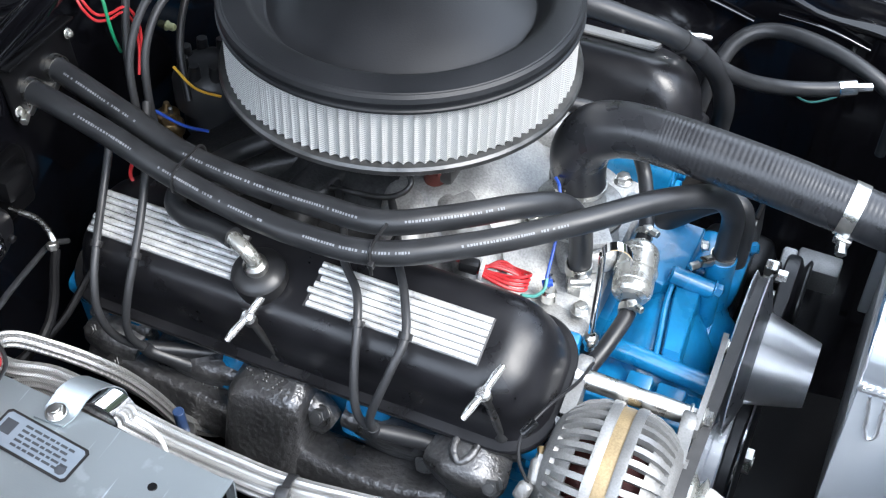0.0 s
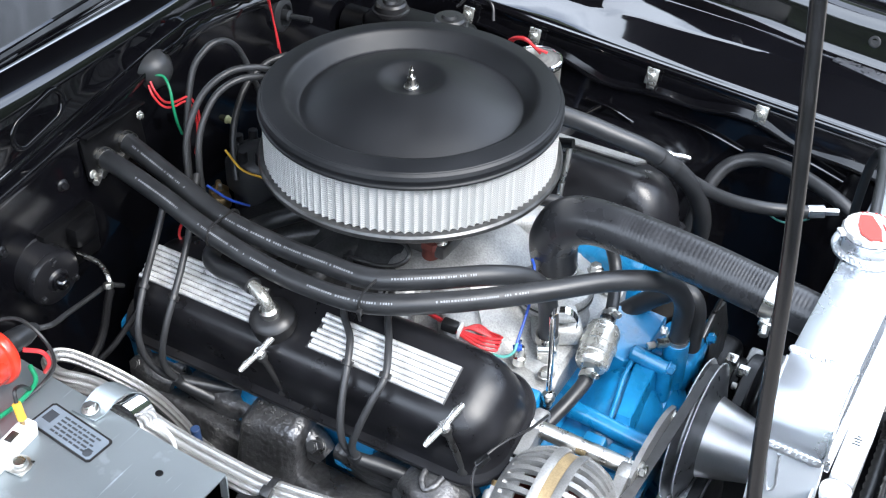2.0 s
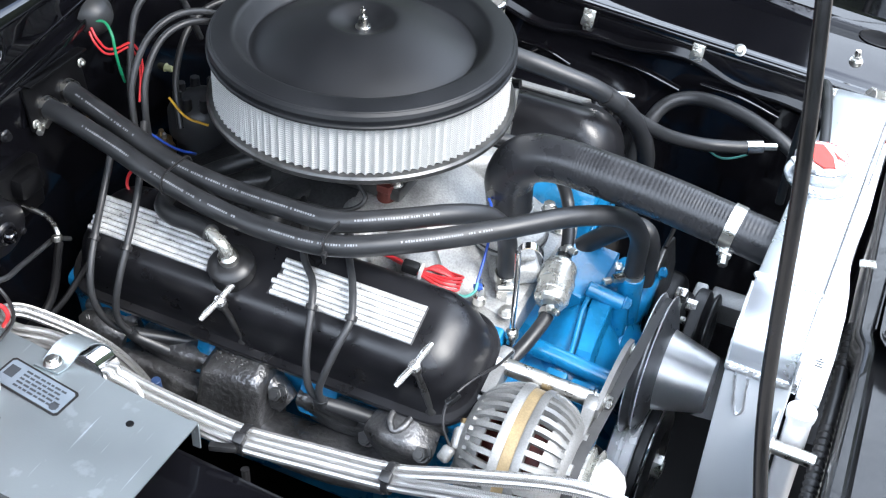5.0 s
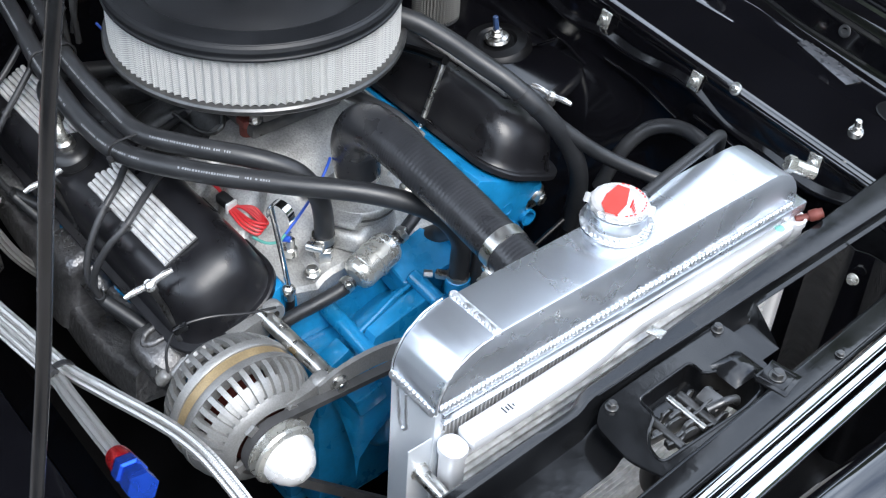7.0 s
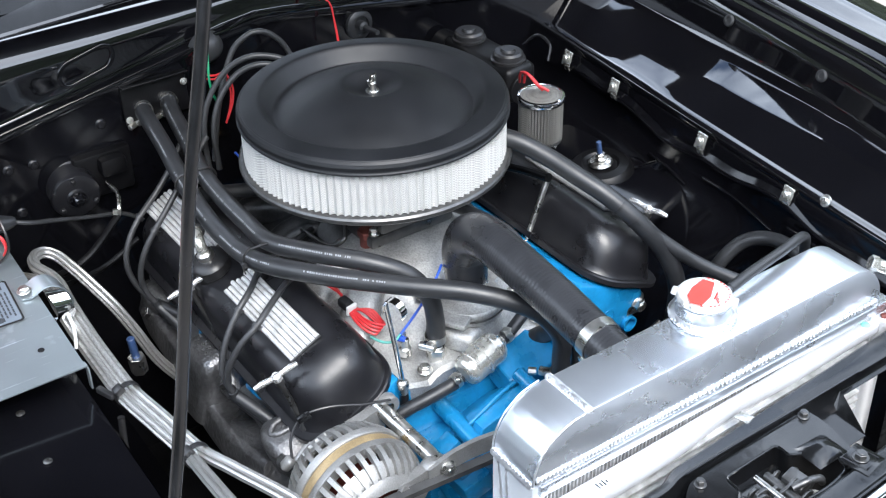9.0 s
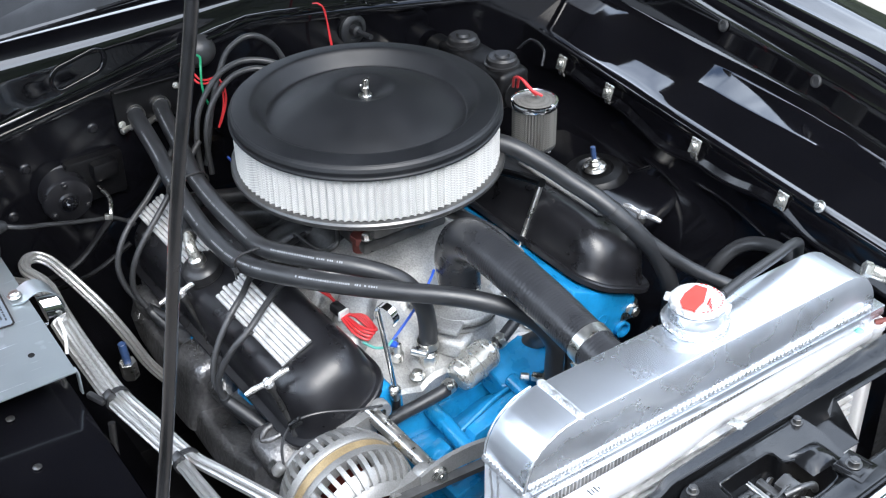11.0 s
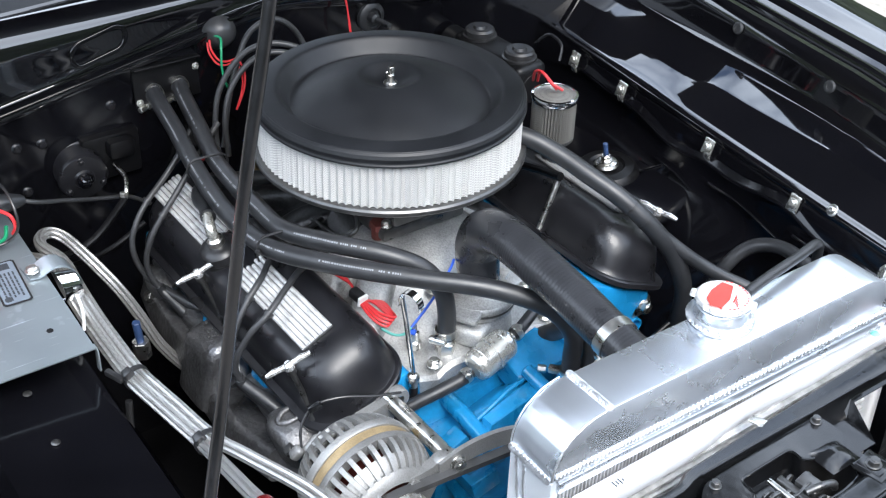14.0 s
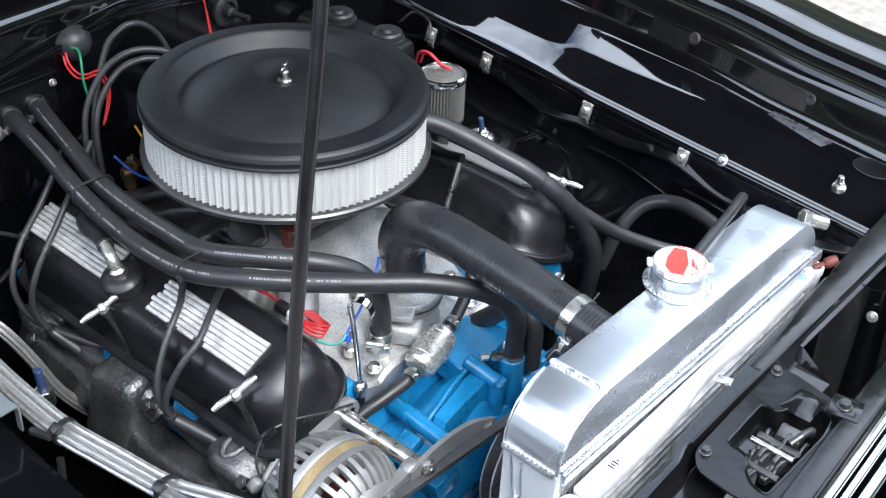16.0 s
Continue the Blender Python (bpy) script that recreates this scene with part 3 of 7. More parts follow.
# the bay is closed below
bm = B()
bx(bm, (0.2, 0, 0.26), (1.3, 1.5, 0.02))
tagged(new("undertray", finish(bm, "undertray", UNDER)), "dark floor under the engine bay", "tray", kind="structure")

# hood raised over the bay
bm = B()
rows = []
for i in range(13):
    f = i / 12
    rows.append([(-0.535 + 0.985 * f, -0.79 + 1.58 * j / 12, 1.146 + 0.844 * f + 0.035 * math.sin(math.pi * j / 12)) for j in range(13)])
loft(bm, rows)
grown(bm, 0.02)
bmesh.ops.bevel(bm, geom=[e for e in bm.edges if len(e.link_faces) == 2 and e.calc_face_angle() > 1.0], offset=0.006, segments=3, affect="EDGES", profile=0.5)
tagged(new("hood", finish(bm, "hood", UNDER)), "raised black hood propped open over the engine bay", "hood", kind="structure")

# ---- added ring of trees, out of view, to darken paint reflections ----
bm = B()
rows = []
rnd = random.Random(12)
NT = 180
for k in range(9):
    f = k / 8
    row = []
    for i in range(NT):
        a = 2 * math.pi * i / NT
        # belt height varies by direction so the far fender rail mirrors dark
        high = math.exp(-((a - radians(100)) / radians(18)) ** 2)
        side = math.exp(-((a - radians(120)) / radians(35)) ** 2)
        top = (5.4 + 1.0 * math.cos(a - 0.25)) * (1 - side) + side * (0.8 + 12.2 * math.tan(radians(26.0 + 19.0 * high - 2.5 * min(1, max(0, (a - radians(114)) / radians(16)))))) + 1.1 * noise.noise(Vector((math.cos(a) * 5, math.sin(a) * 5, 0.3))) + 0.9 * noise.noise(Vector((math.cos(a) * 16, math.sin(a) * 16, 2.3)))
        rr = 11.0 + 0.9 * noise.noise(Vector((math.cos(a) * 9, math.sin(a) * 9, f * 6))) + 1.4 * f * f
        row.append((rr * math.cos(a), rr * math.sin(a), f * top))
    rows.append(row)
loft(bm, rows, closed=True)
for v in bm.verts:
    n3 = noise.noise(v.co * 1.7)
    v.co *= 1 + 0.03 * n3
tagged(new("unseen_tree_belt", finish(bm, "unseen_tree_belt", LEAF, 180)), "unseen dark green belt of trees added to darken reflections in the paint", "trees", kind="stuff")

# ---- air cleaner ----
ac = thing("air_cleaner", (0, 0, 0.868), "round air cleaner with satin black lid and white pleated filter", "air cleaner")
bm = lathe(B(), [(0.0, 0.9690), (0.008, 0.9690), (0.014, 0.9698), (0.024, 0.9738), (0.033, 0.9783), (0.0375, 0.9803), (0.0400, 0.9809), (0.043, 0.9808), (0.052, 0.9788), (0.070, 0.9732), (0.090, 0.9658), (0.110, 0.9566), (0.122, 0.9500), (0.1275, 0.9472), (0.1300, 0.9468), (0.1320, 0.9478), (0.1345, 0.9508),
                 (0.1430, 0.9630), (0.1455, 0.9660), (0.1480, 0.9674), (0.1510, 0.9678), (0.1712, 0.9646), (0.1722, 0.9638), (0.1732, 0.9638),
                 (0.1760, 0.9612), (0.1776, 0.9570), (0.1770, 0.9535), (0.1764, 0.9518), (0.1768, 0.9500), (0.1782, 0.9488), (0.1782, 0.9465), (0.176, 0.9455), (0.165, 0.9445), (0, 0.9445)], (0, 0, 0), seg=160)
part("lid", bm, SATIN, ac, "satin black stamped lid", 22)
bm = B()
N = 112
zs = [0.8865, 0.889, 0.9, 0.912, 0.924, 0.936, 0.9445, 0.9468]
rows = []
rnd = random.Random(5)
ph = [rnd.uniform(-0.3, 0.3) for _ in range(N)]
for z in zs:
    row = []
    for i in range(N * 4):
        a = (i + 0.6 * ph[(i // 4) % N] + 0.12 * math.sin(i * 0.37)) / (N * 4) * 2 * math.pi
        k = i % 4
        rr = 0.1712 + (0.0027 if k == 0 else -0.0022 if k == 2 else -0.0008) + 0.0006 * ph[(i // 4 + 7) % N]
        row.append((rr * math.cos(a), rr * math.sin(a), z))
    rows.append(row)
loft(bm, rows, closed=True)
part("filter_element", bm, PAPER, ac, "white pleated filter behind fine wire mesh", 60)
bm = lathe(B(), [(0.0, 0.874), (0.10, 0.872), (0.155, 0.874), (0.170, 0.876), (0.1785, 0.8775), (0.1812, 0.8800), (0.1812, 0.8845), (0.1790, 0.8870), (0.174, 0.8870), (0.168, 0.885), (0, 0.885)], (0, 0, 0), seg=128)
part("base_pan", bm, DARKSTEEL, ac, "dark steel base pan with a rolled rim")
bm = B()
cy(bm, (0, 0, 0.9685), (0, 0, 0.9715), 0.009, seg=20)
cy(bm, (0, 0, 0.971), (0, 0, 0.992), 0.0028, seg=12)
nut = part("stud", bm, STEEL, ac, "threaded steel stud with a washer")
bm = B()
cy(bm, (0, 0, 0.971), (0, 0, 0.982), 0.0062, 0.005, seg=16)
WD = Vector((0.50, -0.87, 0)).normalized()
for s in (1, -1):
    prism(bm, [(0.004, 0.001), (0.0095, 0.006), (0.0125, 0.0135), (0.0105, 0.0165), (0.0065, 0.0145), (0.003, 0.008)], Vector((0, 0, 0.9745)) - WD.cross(Vector((0, 0, 1))) * 0.0011, WD * s, (0, 0, 1), WD.cross(Vector((0, 0, 1))), 0.0022, 0.0007)
part("wing_nut", bm, STEEL, ac, "plated wing nut")

# ---- carburettor ----
cb = thing("carburettor", (0, 0, 0.79), "dark grey carburettor under the air cleaner", "carburettor")
bm = B()
bx(bm, (0, 0, 0.80), (0.17, 0.13, 0.018), bev=0.004)
bx(bm, (0, 0, 0.832), (0.115, 0.10, 0.06), bev=0.008)
bx(bm, (0.065, 0, 0.826), (0.04, 0.10, 0.042), bev=0.008)
bx(bm, (-0.065, 0, 0.826), (0.04, 0.10, 0.042), bev=0.008)
cy(bm, (0, 0, 0.85), (0, 0, 0.874), 0.065, seg=32)
part("body", bm, DARKSTEEL, cb)
bolts(cb, "bolt", [(0.075, 0.055, 0.809), (0.075, -0.055, 0.809), (-0.075, 0.055, 0.809), (-0.075, -0.055, 0.809)], (0, 0, 1), 0.006, 0.008, STEEL)
bm = cy(B(), (0.064, -0.056, 0.775), (0.064, -0.056, 0.802), 0.0125, seg=20)
cy(bm, (0.064, -0.056, 0.802), (0.064, -0.056, 0.811), 0.015, seg=6)
part("fuel_port", bm, RUSTRED, cb, "rust red fuel port")
bm = tube(B(), [(0.02, -0.067, 0.815), (0.05, -0.085, 0.80), (0.03, -0.10, 0.785), (-0.03, -0.105, 0.78)], 0.003)
part("throttle_link", bm, DARKSTEEL, cb)

# ---- intake manifold ----
im = thing("intake_manifold", (0, 0, 0.68), "bare cast aluminium intake manifold between the valve covers", "intake manifold")
bm = B()
rows = []
for x, top, half, edge in ((-0.245, 0.715, 0.10, 0.700), (-0.235, 0.735, 0.10, 0.710), (-0.20, 0.752, 0.085, 0.722), (-0.12, 0.775, 0.07, 0.733), (-0.09, 0.789, 0.075, 0.735), (0.03, 0.789, 0.075, 0.735), (0.09, 0.789, 0.075, 0.735), (0.115, 0.780, 0.07, 0.734),
                           (0.15, 0.757, 0.062, 0.728), (0.185, 0.728, 0.062, 0.716), (0.205, 0.712, 0.075, 0.706), (0.245, 0.706, 0.08, 0.702), (0.250, 0.700, 0.08, 0.698)):
    rows.append([(x, -0.142, 0.665), (x, -0.142, edge - 0.006), (x, -0.136, edge), (x, -0.125, edge + 0.002), (x, -half - 0.01, top - 0.012), (x, -half, top - 0.004), (x, -half + 0.012, top), (x, 0, top + 0.001),
                 (x, half - 0.012, top), (x, half, top - 0.004), (x, half + 0.01, top - 0.012), (x, 0.125, edge + 0.002), (x, 0.136, edge), (x, 0.142, edge - 0.006), (x, 0.142, 0.665)])
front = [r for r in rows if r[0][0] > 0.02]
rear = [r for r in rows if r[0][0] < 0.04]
loft(bm, front, caps=True)
part("front_casting", bm, CAST, im)
# rear half and rear runners use a darker grey than the front
part("rear_casting", loft(B(), rear, caps=True), DARKCAST, im, "dark grey rear half of the casting")
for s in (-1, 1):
    for x0, x1, m_ in ((-0.06, -0.185, DARKCAST), (-0.03, -0.07, DARKCAST), (0.03, 0.060, CAST), (0.065, 0.160, CAST)):
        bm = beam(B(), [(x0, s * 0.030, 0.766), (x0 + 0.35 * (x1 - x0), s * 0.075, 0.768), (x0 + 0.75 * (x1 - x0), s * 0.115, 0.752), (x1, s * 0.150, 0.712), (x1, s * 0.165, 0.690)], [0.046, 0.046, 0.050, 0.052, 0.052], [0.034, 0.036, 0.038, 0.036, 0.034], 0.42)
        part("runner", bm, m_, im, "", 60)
bolts(im, "bolt", [(0.238, -0.089, 0.704), (0.236, 0.09, 0.704), (-0.22, -0.1, 0.714), (0.150, -0.128, 0.729), (0.03, -0.132, 0.735), (0.15, 0.128, 0.729)], (0, 0, 1), 0.0075, 0.008, STEEL)
th = thing("thermostat_housing", (0.196, 0.007, 0.71), "cast aluminium water outlet on the intake manifold", "water outlet")
bm = lathe(B(), [(0.0, 0.0), (0.044, 0.0), (0.046, 0.004), (0.042, 0.020), (0.0405, 0.030), (0.0460, 0.0310), (0.0470, 0.0335), (0.0470, 0.0370)], (0.198, 0.007, 0.708), (0, 0, 1), 44)
bx(bm, (0.198, 0.007, 0.722), (0.060, 0.122, 0.030), (0, 0, 32), 0.010, 3)
part("pedestal", bm, CAST, th)
part("gasket", lathe(B(), [(0.0, 0.0), (0.0474, 0.0), (0.0478, 0.0012), (0.0474, 0.0024), (0, 0.0024)], (0.198, 0.007, 0.7448), (0, 0, 1), 48), DARKSTEEL, th, "dark gasket")
bm = lathe(B(), [(0.0, 0.0), (0.0460, 0.0), (0.0470, 0.002), (0.0465, 0.007), (0.044, 0.010), (0.034, 0.0120), (0.0275, 0.0150), (0.0240, 0.022), (0.0235, 0.036), (0, 0.036)], (0.198, 0.007, 0.7470), (0, 0, 1), 48)
bx(bm, (0.198, 0.007, 0.7515), (0.044, 0.128, 0.010), (0, 0, 32), 0.005)
part("neck", bm, CAST, th)
bolts(th, "bolt", [(0.167, -0.042, 0.7565), (0.229, 0.056, 0.7565)], (0, 0, 1), 0.0075, 0.009, STEEL)
wf = thing("heater_fitting", (0.225, -0.063, 0.70), "plated heater hose fitting and clamp on the intake manifold", "fitting")
bm = cy(B(), (0.225, -0.063, 0.702), (0.225, -0.063, 0.722), 0.013, seg=6)
cy(bm, (0.225, -0.063, 0.72), (0.225, -0.063, 0.745), 0.0085, seg=18)
part("nipple", bm, STEEL, wf)
bm = band(B(), (0.224, -0.063, 0.736), (0, 0, 1), 0.0125, 0.010)
part("clamp_band", bm, STEEL, wf)
bm = cy(B(), (0.222, -0.085, 0.733), (0.240, -0.074, 0.733), 0.0055, seg=12)
bx(bm, (0.231, -0.078, 0.736), (0.014, 0.008, 0.008), (0, 0, 30), 0.002)
part("clamp_screw", bm, STEEL, wf)

# ---- block and heads ----
eb = thing("engine_block", (0, 0, 0.33), "blue painted engine block and cylinder heads", "engine")
bm = B()
bx(bm, (0.0, 0, 0.50), (0.53, 0.30, 0.34), bev=0.02)
part("block", bm, BLUE, eb)
for s in (1, -1):
    prof = [(0.140, 0.729), (0.250, 0.6790), (0.252, 0.668), (0.240, 0.640), (0.236, 0.600), (0.20, 0.560), (0.15, 0.555), (0.118, 0.62), (0.122, 0.70)]
    bm = prism(B(), prof, (-0.266, 0, 0), (0, s, 0), (0, 0, 1), (1, 0, 0), 0.522, 0.004)
    for v in bm.verts:
        if s > 0 and v.co.z > 0.66:
            v.co.z += 0.022
            v.co.x += 0.010
    for x in (-0.2, -0.06, 0.08, 0.2):
        bx(bm, (x, s * 0.243, 0.632), (0.05, 0.03, 0.05), (s * 25, 0, 0), 0.008)
    head = part("cylinder_head", bm, BLUE, eb)
    for y, z, r in ((0.165, 0.655, 0.017), (0.205, 0.635, 0.015), (0.235, 0.645, 0.012), (0.155, 0.695, 0.010), (0.195, 0.678, 0.010)):
        part("core_plug", lathe(B(), [(0, -0.004), (r * 0.7, -0.004), (r * 0.75, 0.008), (r, 0.008), (r, -0.012)], (0.256, s * y, z), (1, 0, 0), 20), BLUE, head)
bm = B()
bx(bm, (0.252, 0.245, 0.672), (0.02, 0.03, 0.03), bev=0.003)
hexbolt(bm, (0.262, 0.247, 0.674), (1, 0, 0), 0.009, 0.010)
part("lifting_lug", bm, STEEL, eb, "plated lifting lug")

# ---- water pump and front cover ----
wp = thing("water_pump", (0.30, 0.0, 0.40), "blue painted water pump and timing cover on the engine front", "water pump")
bm = B()
bx(bm, (0.285, 0.0, 0.50), (0.05, 0.27, 0.28), bev=0.012)
bx(bm, (0.315, 0.02, 0.56), (0.085, 0.21, 0.15), bev=0.02, seg=3)
lathe(bm, [(0, 0), (0.062, 0), (0.064, 0.004), (0.060, 0.022), (0.04, 0.034), (0.026, 0.05), (0.026, 0.075), (0, 0.075)], (0.335, 0.03, 0.585), (1, 0, 0), 36)
part("housing", bm, BLUE, wp)


def bowl_z(x, y):
    z = 0.6850 + 0.35 * y - 0.33 * (x - 0.315)
    return z - 1.3 * max(0.0, 0.302 - x) - 1.4 * max(0.0, x - 0.338) - 3.2 * max(0.0, y - 0.004) - 0.6 * max(0.0, -0.075 - y)


rows = []
for i in range(11):
    x = 0.256 + 0.011 * i
    ys = [-0.118 + 0.018 * j for j in range(14)]
    rows.append([(x, -0.122, bowl_z(x, -0.118) - 0.045)] + [(x, y, bowl_z(x, y)) for y in ys] + [(x, 0.120, bowl_z(x, 0.116) - 0.045)])
rows = [[(0.254, y, z - 0.04) for x, y, z in rows[0]]] + rows + [[(0.369, y, z - 0.045) for x, y, z in rows[-1]]]
bm = loft(B(), rows)
bmesh.ops.smooth_vert(bm, verts=bm.verts, factor=0.35, use_axis_x=True, use_axis_y=True, use_axis_z=True)
part("cover_bowl", bm, BLUE, wp, "", 50)
pad = [(0.262, -0.006), (0.300, -0.004), (0.314, 0.012), (0.3165, 0.0245), (0.3195, 0.055), (0.3205, 0.0750), (0.297, 0.0697), (0.262, 0.050)]
pad_z = lambda x, y: 0.6910 + 0.35 * (y - 0.003) - 0.33 * (x - 0.304)
bm = loft(B(), [[(x, y, pad_z(x, y) - 0.035) for x, y in pad], [(x, y, pad_z(x, y) - 0.002) for x, y in pad], [(x + (0.292 - x) * 0.05, y + (0.03 - y) * 0.05, pad_z(x, y)) for x, y in pad]], closed=True, caps=True)
part("cover_pad", bm, BLUE, wp, "", 20)
bolts(wp, "bolt", [(0.3235, 0.055, 0.703)], (1, 0.1, 0.3), 0.0055, 0.007, STEEL)
bm = cy(B(), (0.304, 0.005, 0.6995), (0.350, 0.010, 0.688), 0.0096, seg=20, bev=0.002)
cy(bm, (0.347, 0.012, 0.688), (0.347, 0.012, 0.63), 0.0105, seg=20)
part("bolt_lug", bm, BLUE, wp)
bm = B()
loft(bm, [[(x0, y, z), (x0 + 0.0015, y, z + 0.0015), (x1 - 0.0015, y, z + 0.0015), (x1, y, z), (x1 + 0.003, y, z - 0.030), (x0 - 0.003, y, z - 0.030)] for x0, x1, y, z in ((0.3130, 0.3385, 0.010, 0.688), (0.3140, 0.3390, -0.010, 0.686), (0.317, 0.3395, -0.030, 0.683), (0.3215, 0.341, -0.058, 0.678), (0.324, 0.342, -0.076, 0.674), (0.325, 0.343, -0.080, 0.664))], closed=True, caps=True)
part("tongue", bm, BLUE, wp, "", 18)
bm = tube(B(), [(0.3085, 0.008, 0.692), (0.310, -0.025, 0.684), (0.315, -0.055, 0.675), (0.319, -0.082, 0.667)], 0.0030, 8, 5)
part("rib", bm, BLUE, wp)
bm = beam(B(), [(0.262, -0.086, 0.666), (0.30, -0.086, 0.663), (0.34, -0.086, 0.658), (0.376, -0.086, 0.654)], 0.021, 0.021, 0.45)
part("bypass_pipe", bm, BLUE, wp)
for c, q, a in (((0.312, -0.108, 0.640), (0.026, 0.03, 0.022), 25), ((0.345, -0.108, 0.636), (0.030, 0.03, 0.022), 25), ((0.33, -0.105, 0.618), (0.09, 0.04, 0.03), 15)):
    part("cast_pad", bx(B(), c, q, (a, 0, 0), 0.003), BLUE, wp)
bm = cy(B(), (0.349, 0.037, 0.645), (0.349, 0.037, 0.712), 0.0150, seg=24)
bx(bm, (0.340, 0.075, 0.655), (0.06, 0.075, 0.055), (0, 8, 0), 0.014, 3)
bx(bm, (0.362, 0.100, 0.655), (0.012, 0.05, 0.07), (0, 0, 0), 0.005)
part("outlet", bm, BLUE, wp)
bolts(wp, "bolt", [(0.349, 0.011, 0.690)], (1, 0.12, -0.25), 0.0078, 0.009, BLUE)
bolts(wp, "bolt", [(0.368, 0.103, 0.676), (0.345, 0.062, 0.684)], (1, 0.1, 0.4), 0.0065, 0.009, BLUE)

# ---- valve covers ----


def valve_cover(s, name_label):
    vc = thing("valve_cover", (0, s * 0.22, 0.70), name_label, "valve cover", "valve covers")
    vd, nd, o0 = Vector((0, s * 0.9126, -0.4088)), Vector((0, s * 0.4088, 0.9126)), Vector((0, s * 0.138, 0.731))

    def contour(n, v0, v1, xh, r, k=9):
        out = []
        for cx_, cv_, a0 in ((xh - r, v1 - r, 0), (-xh + r, v1 - r, 90), (-xh + r, v0 + r, 180), (xh - r, v0 + r, 270)):
            for q in range(k):
                a = radians(a0 + 90 * q / (k - 1))
                out.append(o0 + Vector((cx_ + r * math.cos(a), 0, 0)) + vd * (cv_ + r * math.sin(a)) + nd * n)
        return out
    levels = [(-0.002, 0.004, 0.132, 0.250, 0.040), (-0.002, -0.004, 0.1405, 0.2640, 0.048), (0.0045, -0.004, 0.1405, 0.2640, 0.048), (0.0062, -0.0025, 0.139, 0.2625, 0.0475), (0.0066, 0.0005, 0.1300, 0.2575, 0.045), (0.0090, 0.0012, 0.1285, 0.2558, 0.045),
              (0.0164, 0.0016, 0.1250, 0.2540, 0.045), (0.030, 0.0014, 0.1222, 0.2510, 0.045), (0.043, 0.0018, 0.1192, 0.2465, 0.045), (0.0544, 0.0040, 0.1160, 0.2395, 0.044), (0.0610, 0.0068, 0.1128, 0.2330, 0.042), (0.0660, 0.0105, 0.1090, 0.2262, 0.040), (0.0700, 0.0150, 0.1042, 0.2185, 0.038), (0.0728, 0.0205, 0.0985, 0.2110, 0.034), (0.0742, 0.0265, 0.0920, 0.2030, 0.030), (0.0748, 0.034, 0.084, 0.194, 0.024)]
    part("cover", loft(B(), [contour(*q) for q in levels], closed=True, caps=True), COVERB, vc, "", 30)
    # finned plates on the sloping top
    up = Vector((0, s * 0.447, 0.894))
    across = Vector((0, -s * 0.894, 0.447))
    for x0, x1, cut in ((-0.225, -0.062, -0.006), (0.014, 0.191, -0.004)):
        b = B()
        o = Vector((0, s * 0.2475, 0.7622)) + up * 0.0006
        prism(b, [(x0, 0), (x1, 0), (x1, 0.047), (x0 - (cut if x0 > 0 else 0), 0.047)], o, (1, 0, 0), across, up, 0.0022, 0.0005)
        ribs = []
        for k in range(7):
            c = 0.0035 + k * 0.0067
            e0 = x0 + 0.0015 + (-cut * c / 0.047 + 0.0035 * math.sin(1.9 * k + 0.6) if x0 > 0 else 0.0010 * math.sin(2.3 * k))
            ribs.append(prism(B(), [(c - 0.0030, 0), (c + 0.0030, 0), (c + 0.0028, 0.0012), (c + 0.0020, 0.0024), (c + 0.0008, 0.0031), (c - 0.0008, 0.0031), (c - 0.0020, 0.0024), (c - 0.0028, 0.0012)], o + up * 0.0021 + Vector((e0, 0, 0)), across, up, (1, 0, 0), x1 - 0.0015 - e0))
        fp = part("finned_plate", b, VALLEY, vc, "ribbed plate with black valleys and bare ribs")
        # far bank's ribs get a darker grey that stands in for their dark reflection
        for rb in ribs:
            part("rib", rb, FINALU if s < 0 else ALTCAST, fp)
    # wing bolts that hold the cover
    for x in (-0.027, 0.209):
        hub = Vector((x, s * 0.277, 0.756 + 0.037 * (x + 0.027))) if s < 0 else Vector((x + 0.004, s * 0.266, 0.772))
        b = B()
        foot = Vector((x + 0.012, s * 0.252, 0.684)) if s < 0 else Vector((x + 0.010, s * 0.250, 0.684))
        axis = (hub - foot).normalized()
        lathe(b, [(0, 0), (0.008, 0), (0.0078, 0.004), (0.0042, 0.009), (0.0036, (hub - foot).length - 0.012), (0.0062, (hub - foot).length - 0.008), (0.0062, (hub - foot).length)], foot, axis, 16)
        wb = part("wing_bolt", b, DARKSTEEL, vc, "dark cover stud")
        b = B()
        lathe(b, [(0.0062, -0.002), (0.0070, 0.0), (0.0066, 0.005), (0.0035, 0.0085), (0, 0.009)], hub, axis, 16)
        wing = Vector((0.80, -0.45 * 1, 0.40)).normalized() if s < 0 else Vector((0.86, 0.30, -0.12)).normalized()
        wing = Vector((0.28, 0.85, 0.44)).normalized() if s < 0 else wing
        wl = 0.74 if s < 0 else 0.72
        for q in (1, -1):
            p0 = hub + axis * 0.003
            tube(b, [p0, p0 + wing * q * 0.012 * wl + axis * 0.001, p0 + wing * q * 0.026 * wl + axis * 0.002, p0 + wing * q * 0.040 * wl + axis * 0.0015], [0.0044, 0.0036, 0.0040, 0.0028], 12, 4)
        part("wing", b, POLISH, wb, "chrome wing handle")
    if s > 0:
        vc.location.z += 0.018
        vc.location.x += 0.012
        vc.location.y += 0.024
    return vc


NEARVC = valve_cover(-1, "black valve cover with ribbed bare aluminium plates and chrome wing bolts")
valve_cover(1, "black valve cover on the far bank with chrome wing bolts")

